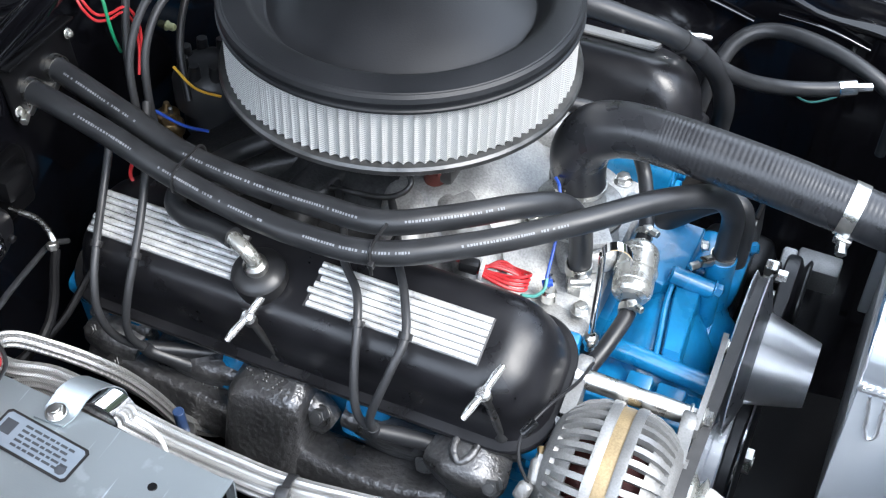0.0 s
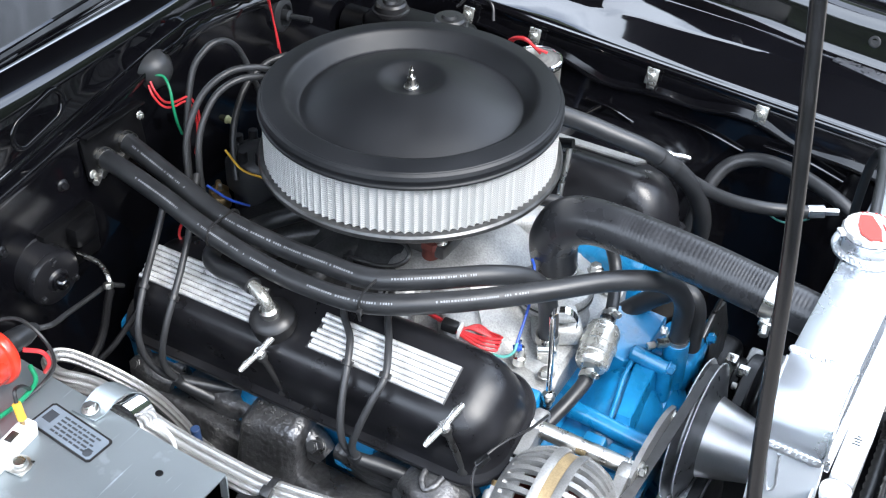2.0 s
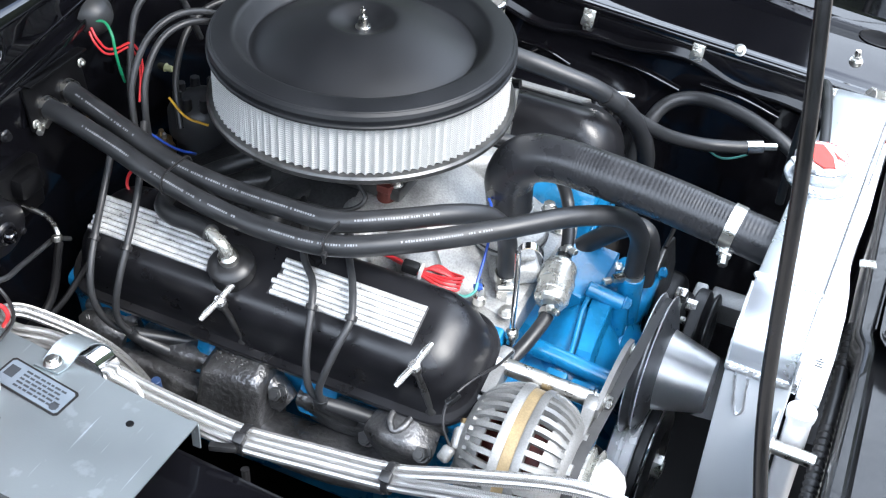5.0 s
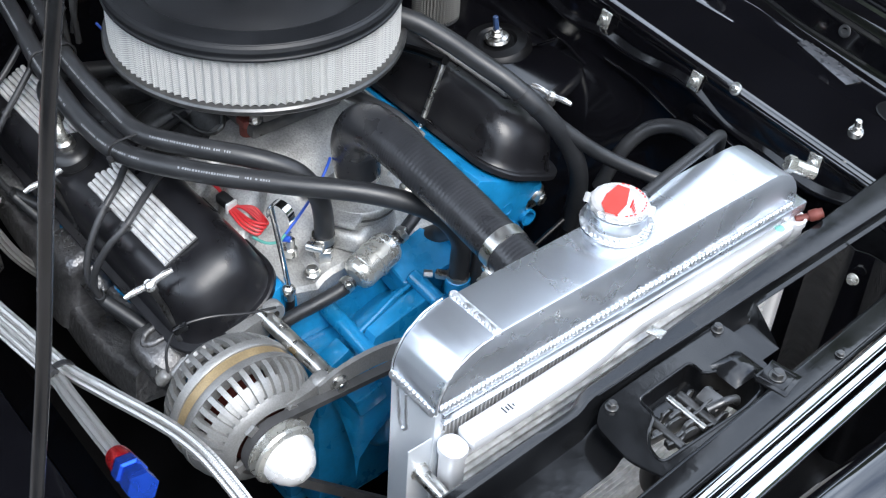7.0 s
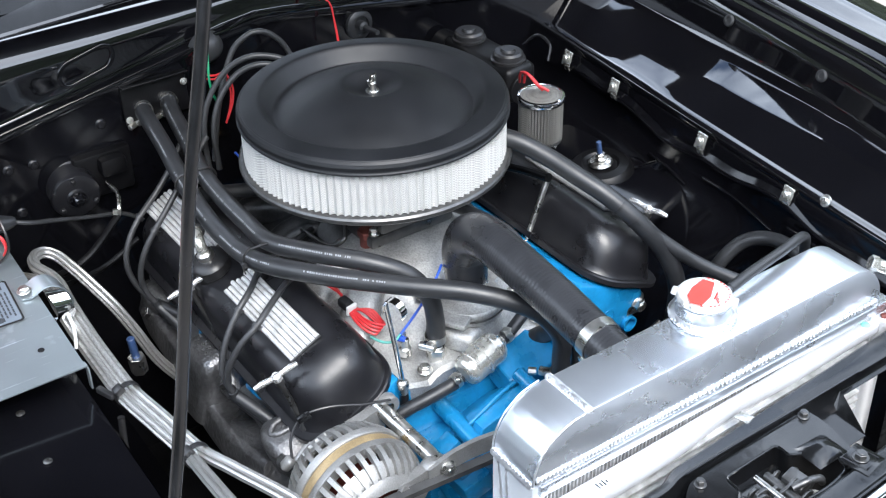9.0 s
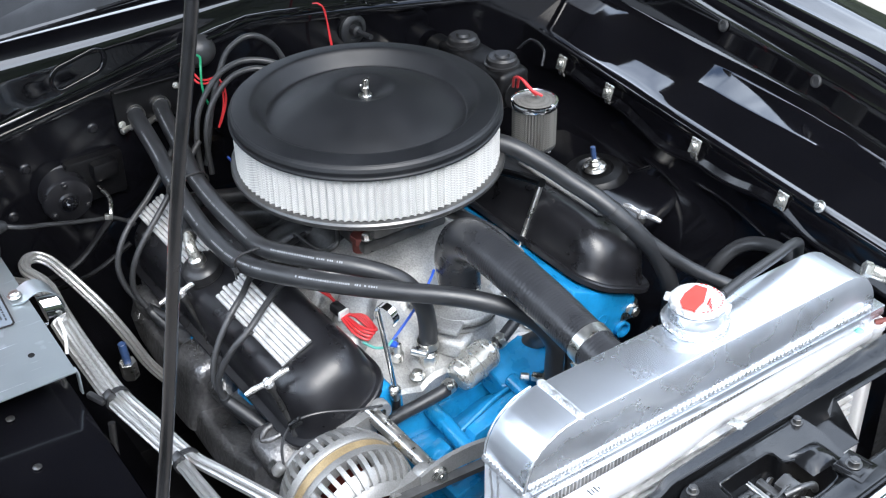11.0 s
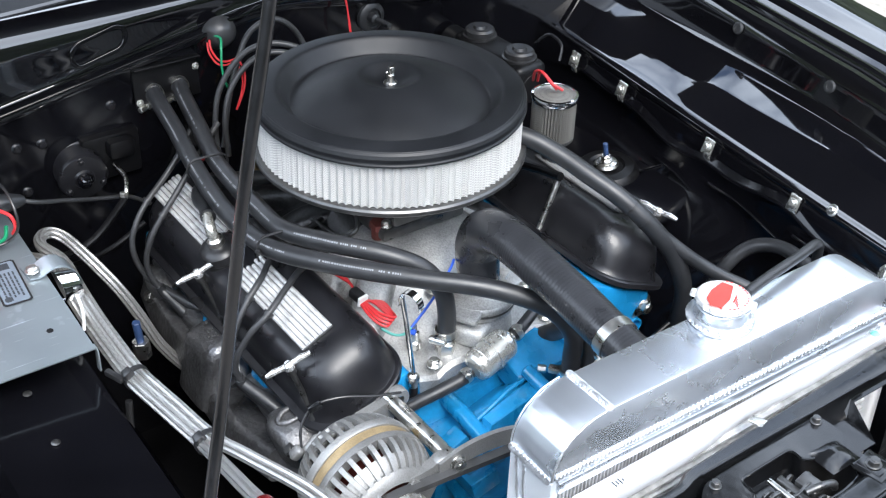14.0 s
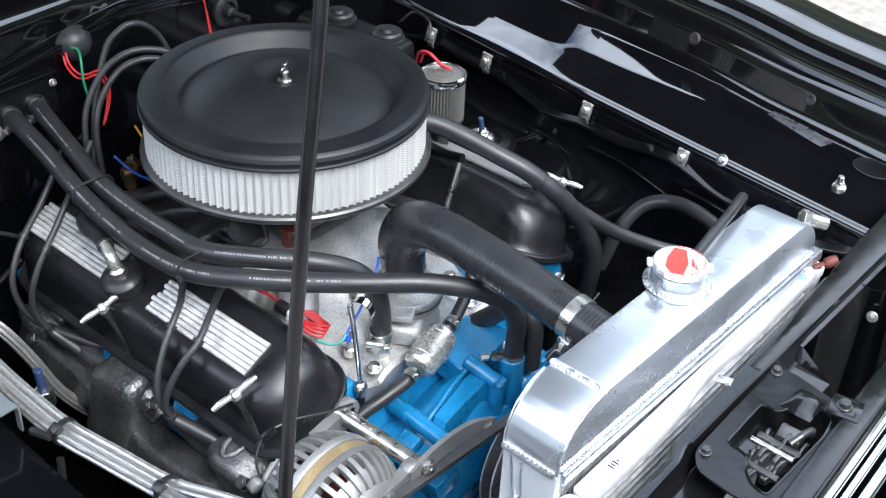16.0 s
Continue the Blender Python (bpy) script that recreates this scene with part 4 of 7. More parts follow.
# ---- breather cap on the cover ----
UP = Vector((0, -0.30, 0.95)).normalized()
o = Vector((-0.034, -0.234, 0.756))
oc = part("breather_cap", lathe(B(), [(0, -0.01), (0.032, -0.01), (0.032, 0.002), (0.0255, 0.005), (0.0250, 0.014), (0.0265, 0.016), (0.0265, 0.028), (0.0235, 0.032), (0.012, 0.036), (0, 0.036)], o, UP, 32), PLASTIC, NEARVC, "black oil breather cap")
t0 = o + UP * 0.034
bm = lathe(B(), [(0.010, 0), (0.0115, 0.002), (0.0115, 0.010), (0.0085, 0.013), (0, 0.013)], t0, UP, 16)
part("hex_adapter", bm, STEEL, oc, "plated adapter")
bm = tube(B(), [t0 + UP * 0.008, t0 + UP * 0.020, t0 + UP * 0.026 + Vector((-0.008, 0.003, 0.002)), t0 + UP * 0.028 + Vector((-0.026, 0.010, 0.003))], 0.0075, 14)
part("elbow", bm, ZINC, oc, "tarnished plated elbow")
bm = tube(B(), [t0 + UP * 0.028 + Vector((-0.022, 0.009, 0.003)), (-0.085, -0.232, 0.812), (-0.118, -0.226, 0.806), (-0.141, -0.212, 0.805), (-0.145, -0.18, 0.806), (-0.13, -0.12, 0.80), (-0.09, -0.08, 0.81)], 0.0105, 14)
solo("breather_hose", bm, RUBBER, "short black rubber breather hose from the valve cover", "hose")

# ---- exhaust manifold ----
ex = thing("exhaust_manifold", (0, -0.30, 0.55), "dark cast iron exhaust manifold with a rough skin beside the engine", "exhaust manifold")
bm = beam(B(), [(-0.232, -0.258, 0.606), (-0.19, -0.264, 0.596), (-0.13, -0.267, 0.591), (-0.07, -0.269, 0.586), (0.0, -0.277, 0.580), (0.06, -0.280, 0.580), (0.12, -0.280, 0.584), (0.185, -0.276, 0.594)], [0.040, 0.040, 0.038, 0.040, 0.050, 0.054, 0.056, 0.050], [0.044, 0.046, 0.046, 0.046, 0.048, 0.046, 0.046, 0.046], 0.24, tilt=12)
part("log", bm, IRON, ex, "", 50)
bm = B()
rows = []
for k in range(14):
    f = k / 13
    zz = 0.574 + 0.096 * f
    grow = 1.06 - 0.10 * f - (0.06 if k == 12 else 0.22 if k == 13 else 0.0)
    row = []
    for j in range(36):
        a = 2 * math.pi * j / 36
        c, s_ = math.cos(a), math.sin(a)
        px_, py_ = math.copysign(abs(c) ** 0.42, c) * 0.044, math.copysign(abs(s_) ** 0.42, s_) * 0.038
        row.append((-0.014 + px_ * grow, -0.272 + py_ * grow + 0.014 * f, zz + (0.10 * py_ + 0.10 * px_) * f))
    rows.append(row)
loft(bm, rows, closed=True, caps=True)
part("port_box", bm, IRON, ex, "", 60)
bm = beam(B(), [(0.022, -0.262, 0.634), (0.034, -0.262, 0.630), (0.046, -0.262, 0.622)], [0.036, 0.032, 0.026], [0.050, 0.040, 0.030], 0.45)
part("port_flange", bm, IRON, ex, "", 50)
bm = beam(B(), [(-0.234, -0.250, 0.618), (-0.208, -0.254, 0.622), (-0.180, -0.252, 0.616)], [0.040, 0.050, 0.040], [0.046, 0.056, 0.046], 0.36, tilt=-18)
bx(bm, (-0.206, -0.244, 0.636), (0.076, 0.016, 0.030), (25, 0, 0), 0.006)
part("end_flange", bm, RAWIRON, ex, "pale rough iron end flange", 50)
bm = beam(B(), [(0.164, -0.262, 0.634), (0.186, -0.268, 0.640), (0.204, -0.268, 0.640), (0.226, -0.262, 0.632)], [0.036, 0.048, 0.050, 0.040], [0.052, 0.066, 0.068, 0.054], 0.30, tilt=-18)
tube(bm, [(0.182, -0.262, 0.677), (0.183, -0.278, 0.674), (0.192, -0.286, 0.669), (0.201, -0.278, 0.674), (0.203, -0.262, 0.677)], 0.0040, 10, 5)
bx(bm, (0.205, -0.250, 0.664), (0.070, 0.016, 0.030), (25, 0, 0), 0.006)
part("end_flange", bm, RAWIRON, ex, "pale rough iron end flange", 50)
for x in (-0.108, 0.108):
    bm = beam(B(), [(x - 0.050, -0.246, 0.622), (x, -0.250, 0.622), (x + 0.050, -0.246, 0.622)], [0.030, 0.034, 0.030], [0.040, 0.044, 0.040], 0.36, tilt=-18)
    part("port_runner", bm, IRON, ex, "", 50)
bolts(ex, "bolt", [(0.040, -0.272, 0.642), (-0.197, -0.276, 0.614), (0.150, -0.264, 0.618), (-0.230, -0.262, 0.634), (0.226, -0.284, 0.650)], (0, -0.8, 0.6), 0.0085, 0.012, DARKSTEEL)
# beads of water on the iron
bm = B()
rnd = random.Random(21)
for i in range(90):
    if i < 45:
        x, y = rnd.uniform(-0.17, -0.07), rnd.uniform(-0.280, -0.258)
        z = 0.6175 - 0.09 * (x + 0.17) + 0.21 * (y + 0.267)
    else:
        x, y = rnd.uniform(-0.044, 0.014), rnd.uniform(-0.280, -0.236)
        z = 0.6702 + 0.10 * (y + 0.258) + 0.10 * (x + 0.014)
    r = rnd.uniform(0.0008, 0.0022)
    lathe(bm, [(r, -0.0004), (r * 0.9, r * 0.35), (r * 0.5, r * 0.6), (0, r * 0.68)], (x, y, z), (0, -0.15, 1), 8)
part("water_beads", bm, WATER, ex, "small beads of water")["kind"] = "stuff"

# ---- hoses ----
HA = [(-0.335, -0.192, 0.874), (-0.275, -0.206, 0.880), (-0.202, -0.214, 0.867), (-0.134, -0.223, 0.852), (-0.06, -0.231, 0.843), (0.01, -0.236, 0.842), (0.086, -0.230, 0.845), (0.16, -0.185, 0.847), (0.23, -0.12, 0.845), (0.29, -0.05, 0.838), (0.332, 0.005, 0.815), (0.349, 0.034, 0.775), (0.350, 0.037, 0.735), (0.349, 0.037, 0.702)]
bm = tube(B(), HA, 0.0118, 20, 8)
hose_a = thing("heater_hose", HA[0], "black rubber heater hose with worn white lettering, tied to its twin", "hose", "heater hoses")
part("hose", bm, RUBBER, hose_a)
part("lettering", prints_on(B(), HA, 0.0118, [(0.10, 0.17), (0.20, 0.32), (0.36, 0.455), (0.50, 0.60)], (0.35, -0.7, 0.75)), WHITEP, hose_a, "worn white lettering")["kind"] = "stuff"
HB = [(-0.335, -0.152, 0.884), (-0.27, -0.169, 0.878), (-0.20, -0.180, 0.862), (-0.134, -0.192, 0.850), (-0.06, -0.199, 0.848), (0.01, -0.203, 0.851), (0.075, -0.204, 0.856), (0.13, -0.172, 0.857), (0.178, -0.126, 0.851), (0.206, -0.088, 0.832), (0.219, -0.068, 0.800), (0.223, -0.062, 0.766), (0.225, -0.063, 0.728)]
bm = tube(B(), HB, 0.0118, 20, 8)
hose_b = thing("heater_hose", HB[0], "black rubber heater hose with worn white lettering, tied to its twin", "hose", "heater hoses")
part("hose", bm, RUBBER, hose_b)
part("lettering", prints_on(B(), HB, 0.0118, [(0.06, 0.15), (0.21, 0.40), (0.44, 0.53)], (0.35, -0.7, 0.75), seed=8), WHITEP, hose_b, "worn white lettering")["kind"] = "stuff"
for p, d in (((-0.122, -0.2085, 0.8505), (1, -0.13, -0.15)), ((0.084, -0.2165, 0.8490), (1, 0.3, 0))):
    bm = B()
    u, w, dd = frame_of(d)
    across = Vector((0, 1, -0.05)).normalized()
    ring = []
    for i in range(24):
        a = 2 * math.pi * i / 24
        ring.append(Vector(p) + across * (math.cos(a) * 0.0132 + (0.0165 if math.cos(a) > 0 else -0.0165)) + Vector((0, 0, 1)) * math.sin(a) * 0.0140)
    tube(bm, ring + [ring[0]], 0.0016, 6, 1)
    if p[0] > 0:
        bx(bm, Vector(p) + Vector((0.002, -0.0300, -0.004)), (0.006, 0.006, 0.007), (20, 0, 0), 0.001)
        bx(bm, Vector(p) + Vector((0.002, -0.031, -0.010)), (0.0035, 0.0018, 0.014), (10, 0, 0), 0.0005)
    solo("zip_tie", bm, PLASTIC, "black nylon zip tie round the two heater hoses", "zip tie", "hose ties")
bm = band(B(), (0.349, 0.037, 0.712), (0, 0, 1), 0.0124, 0.010)
bx(bm, (0.336, 0.024, 0.713), (0.016, 0.010, 0.009), (0, 0, 40), 0.002)
cy(bm, (0.329, 0.016, 0.713), (0.322, 0.008, 0.713), 0.0048, seg=6)
solo("hose_clamp", bm, STEEL, "plated worm-drive clamp on the heater hose", "hose clamp", "hose clamps")
for p in ((-0.298, -0.2005, 0.8785), (-0.298, -0.1615, 0.8805)):
    bm = band(B(), p, (1, -0.2, 0.05), 0.0122, 0.009)
    bx(bm, Vector(p) + Vector((0.0, -0.008, -0.014)), (0.012, 0.014, 0.009), (30, 0, 0), 0.002)
    cy(bm, Vector(p) + Vector((0.0, -0.014, -0.017)), Vector(p) + Vector((0.006, -0.026, -0.018)), 0.0045, seg=6)
    solo("hose_clamp", bm, STEEL, "plated clamp on the heater hose at the firewall", "hose clamp", "hose clamps")
bm = bx(B(), (-0.305, -0.178, 0.889), (0.006, 0.100, 0.062), (0, -8, 0), 0.004)
bx(bm, (-0.300, -0.178, 0.919), (0.014, 0.100, 0.003), (0, -8, 0), 0.001)
pl = thing("heater_plate", (-0.305, -0.178, 0.85), "black heater connection plate on the firewall", "bracket")
part("plate", bm, UNDER, pl)
bolts(pl, "screw", [(-0.300, -0.134, 0.903), (-0.300, -0.222, 0.868)], (1, 0, 0.1), 0.004, 0.005, ZINC)

UH = [(0.197, 0.007, 0.776), (0.193, 0.007, 0.799), (0.192, 0.007, 0.822), (0.202, 0.006, 0.846), (0.221, 0.004, 0.861), (0.250, 0.002, 0.8685), (0.30, 0.001, 0.8680), (0.38, -0.001, 0.862), (0.44, -0.003, 0.855), (0.51, -0.005, 0.846)]
BYP = [(0.262, 0.050, 0.700), (0.281, 0.062, 0.718), (0.296, 0.063, 0.733), (0.314, 0.063, 0.751), (0.334, 0.063, 0.765), (0.351, 0.062, 0.762), (0.359, 0.061, 0.742), (0.360, 0.060, 0.715), (0.359, 0.060, 0.690)]
solo("water_bypass_hose", tube(B(), BYP, 0.0122, 18, 6), RUBBER, "black rubber bypass hose behind the heater hose end", "hose")
uh = thing("upper_radiator_hose", (0.196, 0.007, 0.77), "thick black ribbed rubber radiator hose with an elbow", "hose")
uh_line = smooth_path(UH, 60)
bm = tube(B(), uh_line[:301:10], [0.0268, 0.0282, 0.0298, 0.0298, 0.0285, 0.0266], 32, 1)
part("elbow", bm, HOSER, uh)
rings_at = [uh_line[288]]
for p in uh_line[289:]:
    if (p - rings_at[-1]).length >= 0.0008:
        rings_at.append(p)
bm = tube(B(), rings_at, [0.0266 - 0.0016 * i / len(rings_at) + 0.00012 * min(1, i / 30) * math.cos(math.pi * i / 2) for i in range(len(rings_at))], 32, 1)
part("ribbed_section", bm, HOSER, uh, "finely ribbed rubber")
hd = Vector((0.06, -0.003, -0.009)).normalized()
bm = band(B(), (0.456, -0.0034, 0.8530), hd, 0.0256, 0.014)
bx(bm, (0.456, -0.018, 0.8310), (0.016, 0.014, 0.011), (20, 8, 0), 0.002)
cy(bm, (0.456, -0.022, 0.828), (0.458, -0.034, 0.823), 0.0055, seg=6)
solo("hose_clamp", bm, STEEL, "wide plated clamp on the radiator hose", "hose clamp", "hose clamps")
bm = band(B(), (0.196, 0.007, 0.7815), (0, 0, 1), 0.0268, 0.005, 0.001)
solo("hose_clamp", bm, STEEL, "thin plated clamp at the hose elbow", "hose clamp", "hose clamps")

HC = [(0.10, 0.145, 0.895), (0.14, 0.178, 0.875), (0.180, 0.198, 0.857), (0.220, 0.220, 0.836), (0.255, 0.248, 0.800), (0.275, 0.280, 0.750), (0.283, 0.30, 0.69), (0.27, 0.31, 0.60)]
HC = [(0.04, 0.09, 0.90)] + HC
bph = thing("bypass_hose", HC[0], "black rubber hose running down beside the far valve cover", "hose")
part("hose", tube(B(), HC, 0.0125, 18, 6), RUBBER, bph)
part("sleeve", band(B(), (0.249, 0.2425, 0.8075), (0.035, 0.028, -0.040), 0.0124, 0.004, 0.0008), PLASTIC, bph)
HD = [(0.225, 0.225, 0.828), (0.262, 0.262, 0.785), (0.30, 0.310, 0.74), (0.34, 0.355, 0.712), (0.38, 0.385, 0.702), (0.402, 0.398, 0.701)]
hdn = thing("cooler_hose", HD[0], "black rubber hose with a plated end fitting", "hose")
part("hose", tube(B(), HD, 0.0095, 16, 6), RUBBER, hdn)
bm = cy(B(), (0.398, 0.396, 0.701), (0.418, 0.408, 0.701), 0.0105, seg=18)
cy(bm, (0.418, 0.408, 0.701), (0.436, 0.418, 0.701), 0.006, seg=16)
part("end_fitting", bm, CHROME, hdn, "plated crimped fitting")
HE = [(0.235, 0.40, 0.60), (0.245, 0.425, 0.66), (0.262, 0.455, 0.695), (0.30, 0.475, 0.708), (0.36, 0.465, 0.712), (0.43, 0.445, 0.70), (0.49, 0.43, 0.67)]
solo("return_hose", tube(B(), HE, 0.0105, 16, 6), RUBBER, "arched black rubber hose by the inner fender", "hose")

# ---- radiator ----
ra = thing("radiator", (0.535, 0.088, 0.42), "polished aluminium radiator with welded top tank", "radiator")
ZT, YL, YR = 0.886, -0.183, 0.337


def arc(cy_, cz, r, a0, a1, n=9):
    return [(cy_ + r * math.cos(radians(a0 + (a1 - a0) * i / (n - 1))), cz + r * math.sin(radians(a0 + (a1 - a0) * i / (n - 1)))) for i in range(n)]


outline = [(YL, 0.822)] + arc(YL + 0.062, ZT - 0.062, 0.062, 180, 90) + arc(YR - 0.062, ZT - 0.062, 0.062, 90, 0) + [(YR, 0.822)]
bm = prism(B(), outline, (0.503, 0, 0), (0, 1, 0), (0, 0, 1), (1, 0, 0), 0.066, 0.0022, 2)
tank = part("top_tank", bm, RAD, ra)


def weld_run(pts, r=0.0023, step=0.0052, dimes=False, up=(0, 0, 1)):
    """A weld seam: a low uneven bead, with overlapping flat scales where they are large."""
    b = B()
    path = smooth_path(pts, 160)
    rnd_ = random.Random(len(path) + int(r * 1e6))
    sel, last = [], None
    for p, (u, w, t) in zip(path, frames_along(path)):
        if last is None or (p - last).length >= step:
            if dimes:
                n_ = (Vector(up) + t * 0.28).normalized()
                lathe(b, [(r, -0.0014), (r * rnd_.uniform(0.95, 1.1), 0.0001), (r * 0.85, 0.0012), (0, 0.0018)], p + n_ * 0.0006, n_, 18)
            sel.append(p + Vector((rnd_.uniform(-1, 1), rnd_.uniform(-1, 1), rnd_.uniform(-1, 1))) * r * 0.12)
            last = p
    tube(b, sel, [r * rnd_.uniform(0.45, 0.75) for _ in sel], 8, 3)
    return b


front_edge = [(0.5695, y, z) for y, z in arc(YL + 0.062, ZT - 0.062, 0.0625, 180, 90, 9)]
part("weld_bead", weld_run(front_edge, 0.0022, 0.004), WELD, tank, "bright weld bead")
rear_edge = [(0.5025, y, z) for y, z in arc(YL + 0.062, ZT - 0.062, 0.0625, 180, 90, 9)]
part("weld_bead", weld_run(rear_edge, 0.0016), WELD, tank, "bright weld bead")
part("weld_bead", weld_run([(0.505, YL + 0.070, ZT), (0.536, YL + 0.070, ZT), (0.567, YL + 0.070, ZT)], 0.0050, 0.0050, True), WELD, tank, "bright weld bead")
front_low = [(0.5705, YL + 0.006, 0.827), (0.5705, 0.09, 0.827), (0.5705, YR - 0.01, 0.827)]
part("weld_bead", weld_run(front_low, 0.0036, 0.0050, True, (1, 0, 0.3)), WELD, tank, "bright weld bead")
part("weld_bead", weld_run([(0.506, YL - 0.001, 0.823), (0.535, YL - 0.001, 0.822), (0.566, YL - 0.001, 0.821)], 0.0046, 0.0056, True, (0, -1, 0.2)), WELD, tank, "bright weld bead")
bm = bx(B(), (0.539, 0.088, 0.8145), (0.070, 0.53, 0.014), bev=0.001)
part("header_plate", bm, RAD, ra)
for y in (YL + 0.004, YR - 0.004):
    bm = bx(B(), (0.536, y, 0.62), (0.066, 0.010, 0.40), bev=0.002)
    sp = part("side_plate", bm, SIDEAL, ra)
    yy = y + (-0.0055 if y < 0 else 0.0055)
    bm = weld_run([(0.514, yy, 0.816), (0.517, yy, 0.795), (0.520, yy, 0.775), (0.524, yy, 0.765), (0.530, yy, 0.772), (0.529, yy, 0.792), (0.527, yy, 0.816)], 0.0030, 0.004)
    part("weld_bead", bm, WELD, sp, "bright weld bead")
bm = bx(B(), (0.536, 0.088, 0.60), (0.040, 0.525, 0.42), bev=0.001)
for i in range(105):
    y = YL + 0.014 + i * 0.005
    bx(bm, (0.536, y, 0.735), (0.054, 0.0018, 0.156), bev=0)
part("core", bm, COREF, ra, "grey finned core")["kind"] = "stuff"
# filler neck and cap
cx, cyy = 0.522, 0.086
bm = lathe(B(), [(0.037, 0.0), (0.0355, 0.0015), (0.0325, 0.0030), (0.0300, 0.006), (0.0285, 0.011), (0.0280, 0.020), (0.0310, 0.0205), (0.0310, 0.022), (0, 0.022)], (cx, cyy, ZT), (0, 0, 1), 40)
neck = part("filler_neck", bm, RAD, ra)
ring = [(cx + 0.0325 * math.cos(a), cyy + 0.0325 * math.sin(a), ZT + 0.0035) for a in [2 * math.pi * i / 20 for i in range(21)]]
part("weld_bead", weld_run(ring, 0.0052, 0.0054, True), WELD, neck, "bright weld bead")
bm = tube(B(), [(cx, cyy + 0.02, ZT + 0.012), (cx - 0.004, cyy + 0.036, ZT + 0.012), (cx - 0.008, cyy + 0.052, ZT + 0.012)], 0.004, 12)
part("overflow_pipe", bm, RAD, neck)
bm = B()
prof = [(0.0290, 0.0225), (0.0302, 0.024), (0.0302, 0.0275), (0.0288, 0.0298), (0.024, 0.0310), (0.0225, 0.0305), (0.014, 0.0312), (0, 0.0315)]
rows = []
for r, h in prof:
    rows.append([(cx + (r + (0.0008 * math.cos(16 * a) if r > 0.03 else 0)) * math.cos(a), cyy + (r + (0.0008 * math.cos(16 * a) if r > 0.03 else 0)) * math.sin(a), ZT + h) for a in [2 * math.pi * i / 96 for i in range(96)]])
loft(bm, rows, closed=True)
for a in (0.6, 0.6 + math.pi):
    bx(bm, (cx + 0.031 * math.cos(a), cyy + 0.031 * math.sin(a), ZT + 0.0255), (0.010, 0.014, 0.004), (0, 0, math.degrees(a)), 0.002)
rc = part("radiator_cap", bm, CAPMET, ra, "bright pressed radiator cap")
bm = prism(B(), [(-0.0235, -0.007), (-0.004, -0.012), (0.0215, -0.009), (0.0235, 0.004), (0.004, 0.011), (-0.012, 0.012), (-0.0235, 0.005)], (cx - 0.002, cyy - 0.004, ZT + 0.0318), Vector((-0.5, 0.86, 0)), Vector((-0.86, -0.5, 0)), (0, 0, 1), 0.0006)
part("warning_patch", bm, CAPRED, rc, "red printed warning patch")
bm = B()
for ring_r, n in ((0.0262, 34),):
    for i in range(n):
        a = 2 * math.pi * i / n
        if i % 5 and math.cos(a - 0.6) > -0.1:
            bx(bm, (cx + ring_r * math.cos(a), cyy + ring_r * math.sin(a), ZT + 0.0312), (0.0014, 0.0026, 0.0004), (0, 0, math.degrees(a)), 0)
for i in range(5):
    bx(bm, (cx + 0.012 + 0.002 * (i % 2), cyy + 0.004 - 0.0 * i, ZT + 0.0318 + 0.0), (0.0012, 0.014 - 0.002 * i, 0.0004), (0, 0, 30), 0) if i < 1 else bx(bm, (cx + 0.010 + 0.003 * i, cyy + 0.006 - 0.002 * i, ZT + 0.0318), (0.0011, 0.013 - 0.002 * i, 0.0004), (0, 0, 30), 0)
part("lettering", bm, CAPRED, rc, "red lettering")["kind"] = "stuff"
for o in bpy.data.objects:
    if o.name.startswith("weld_bead"):
        o["kind"] = "stuff"
# overflow hose over the tank
OH = [(cx - 0.006, cyy + 0.046, ZT + 0.012), (cx - 0.012, cyy + 0.085, ZT + 0.014), (0.500, 0.23, ZT + 0.012), (0.488, 0.282, ZT + 0.006), (0.476, 0.305, ZT - 0.03), (0.470, 0.315, ZT - 0.10), (0.468, 0.32, 0.68)]
solo("overflow_hose", tube(B(), OH, 0.0062, 14, 6), RUBBER, "thin black overflow hose lying over the radiator tank", "hose")
bm = cy(B(), (0.545, 0.352, 0.855), (0.562, 0.372, 0.845), 0.0085, seg=18)
cy(bm, (0.540, 0.346, 0.858), (0.546, 0.353, 0.8545), 0.010, seg=6)
solo("drain_fitting", bm, ZINC, "plated fitting with a clamp at the end of the tank", "fitting")

# ---- condenser in front of the radiator ----
co = thing("condenser", (0.598, 0.075, 0.45), "bright aluminium condenser standing before the radiator", "condenser")
rail = [(0.5745, -0.160), (0.5680, 0.100), (0.5600, 0.332), (0.5790, 0.332), (0.5815, 0.25), (0.5840, 0.19), (0.5835, 0.150), (0.5825, 0.110), (0.5830, 0.080), (0.5865, 0.052), (0.5920, 0.020), (0.5960, -0.020), (0.5990, -0.090), (0.5985, -0.160)]
bm = prism(B(), rail, (0, 0, 0.783), (1, 0, 0), (0, 1, 0), (0, 0, 1), 0.013, 0.0016)
part("top_rail", bm, RAIL, co, "bright flat top rail with a waist")
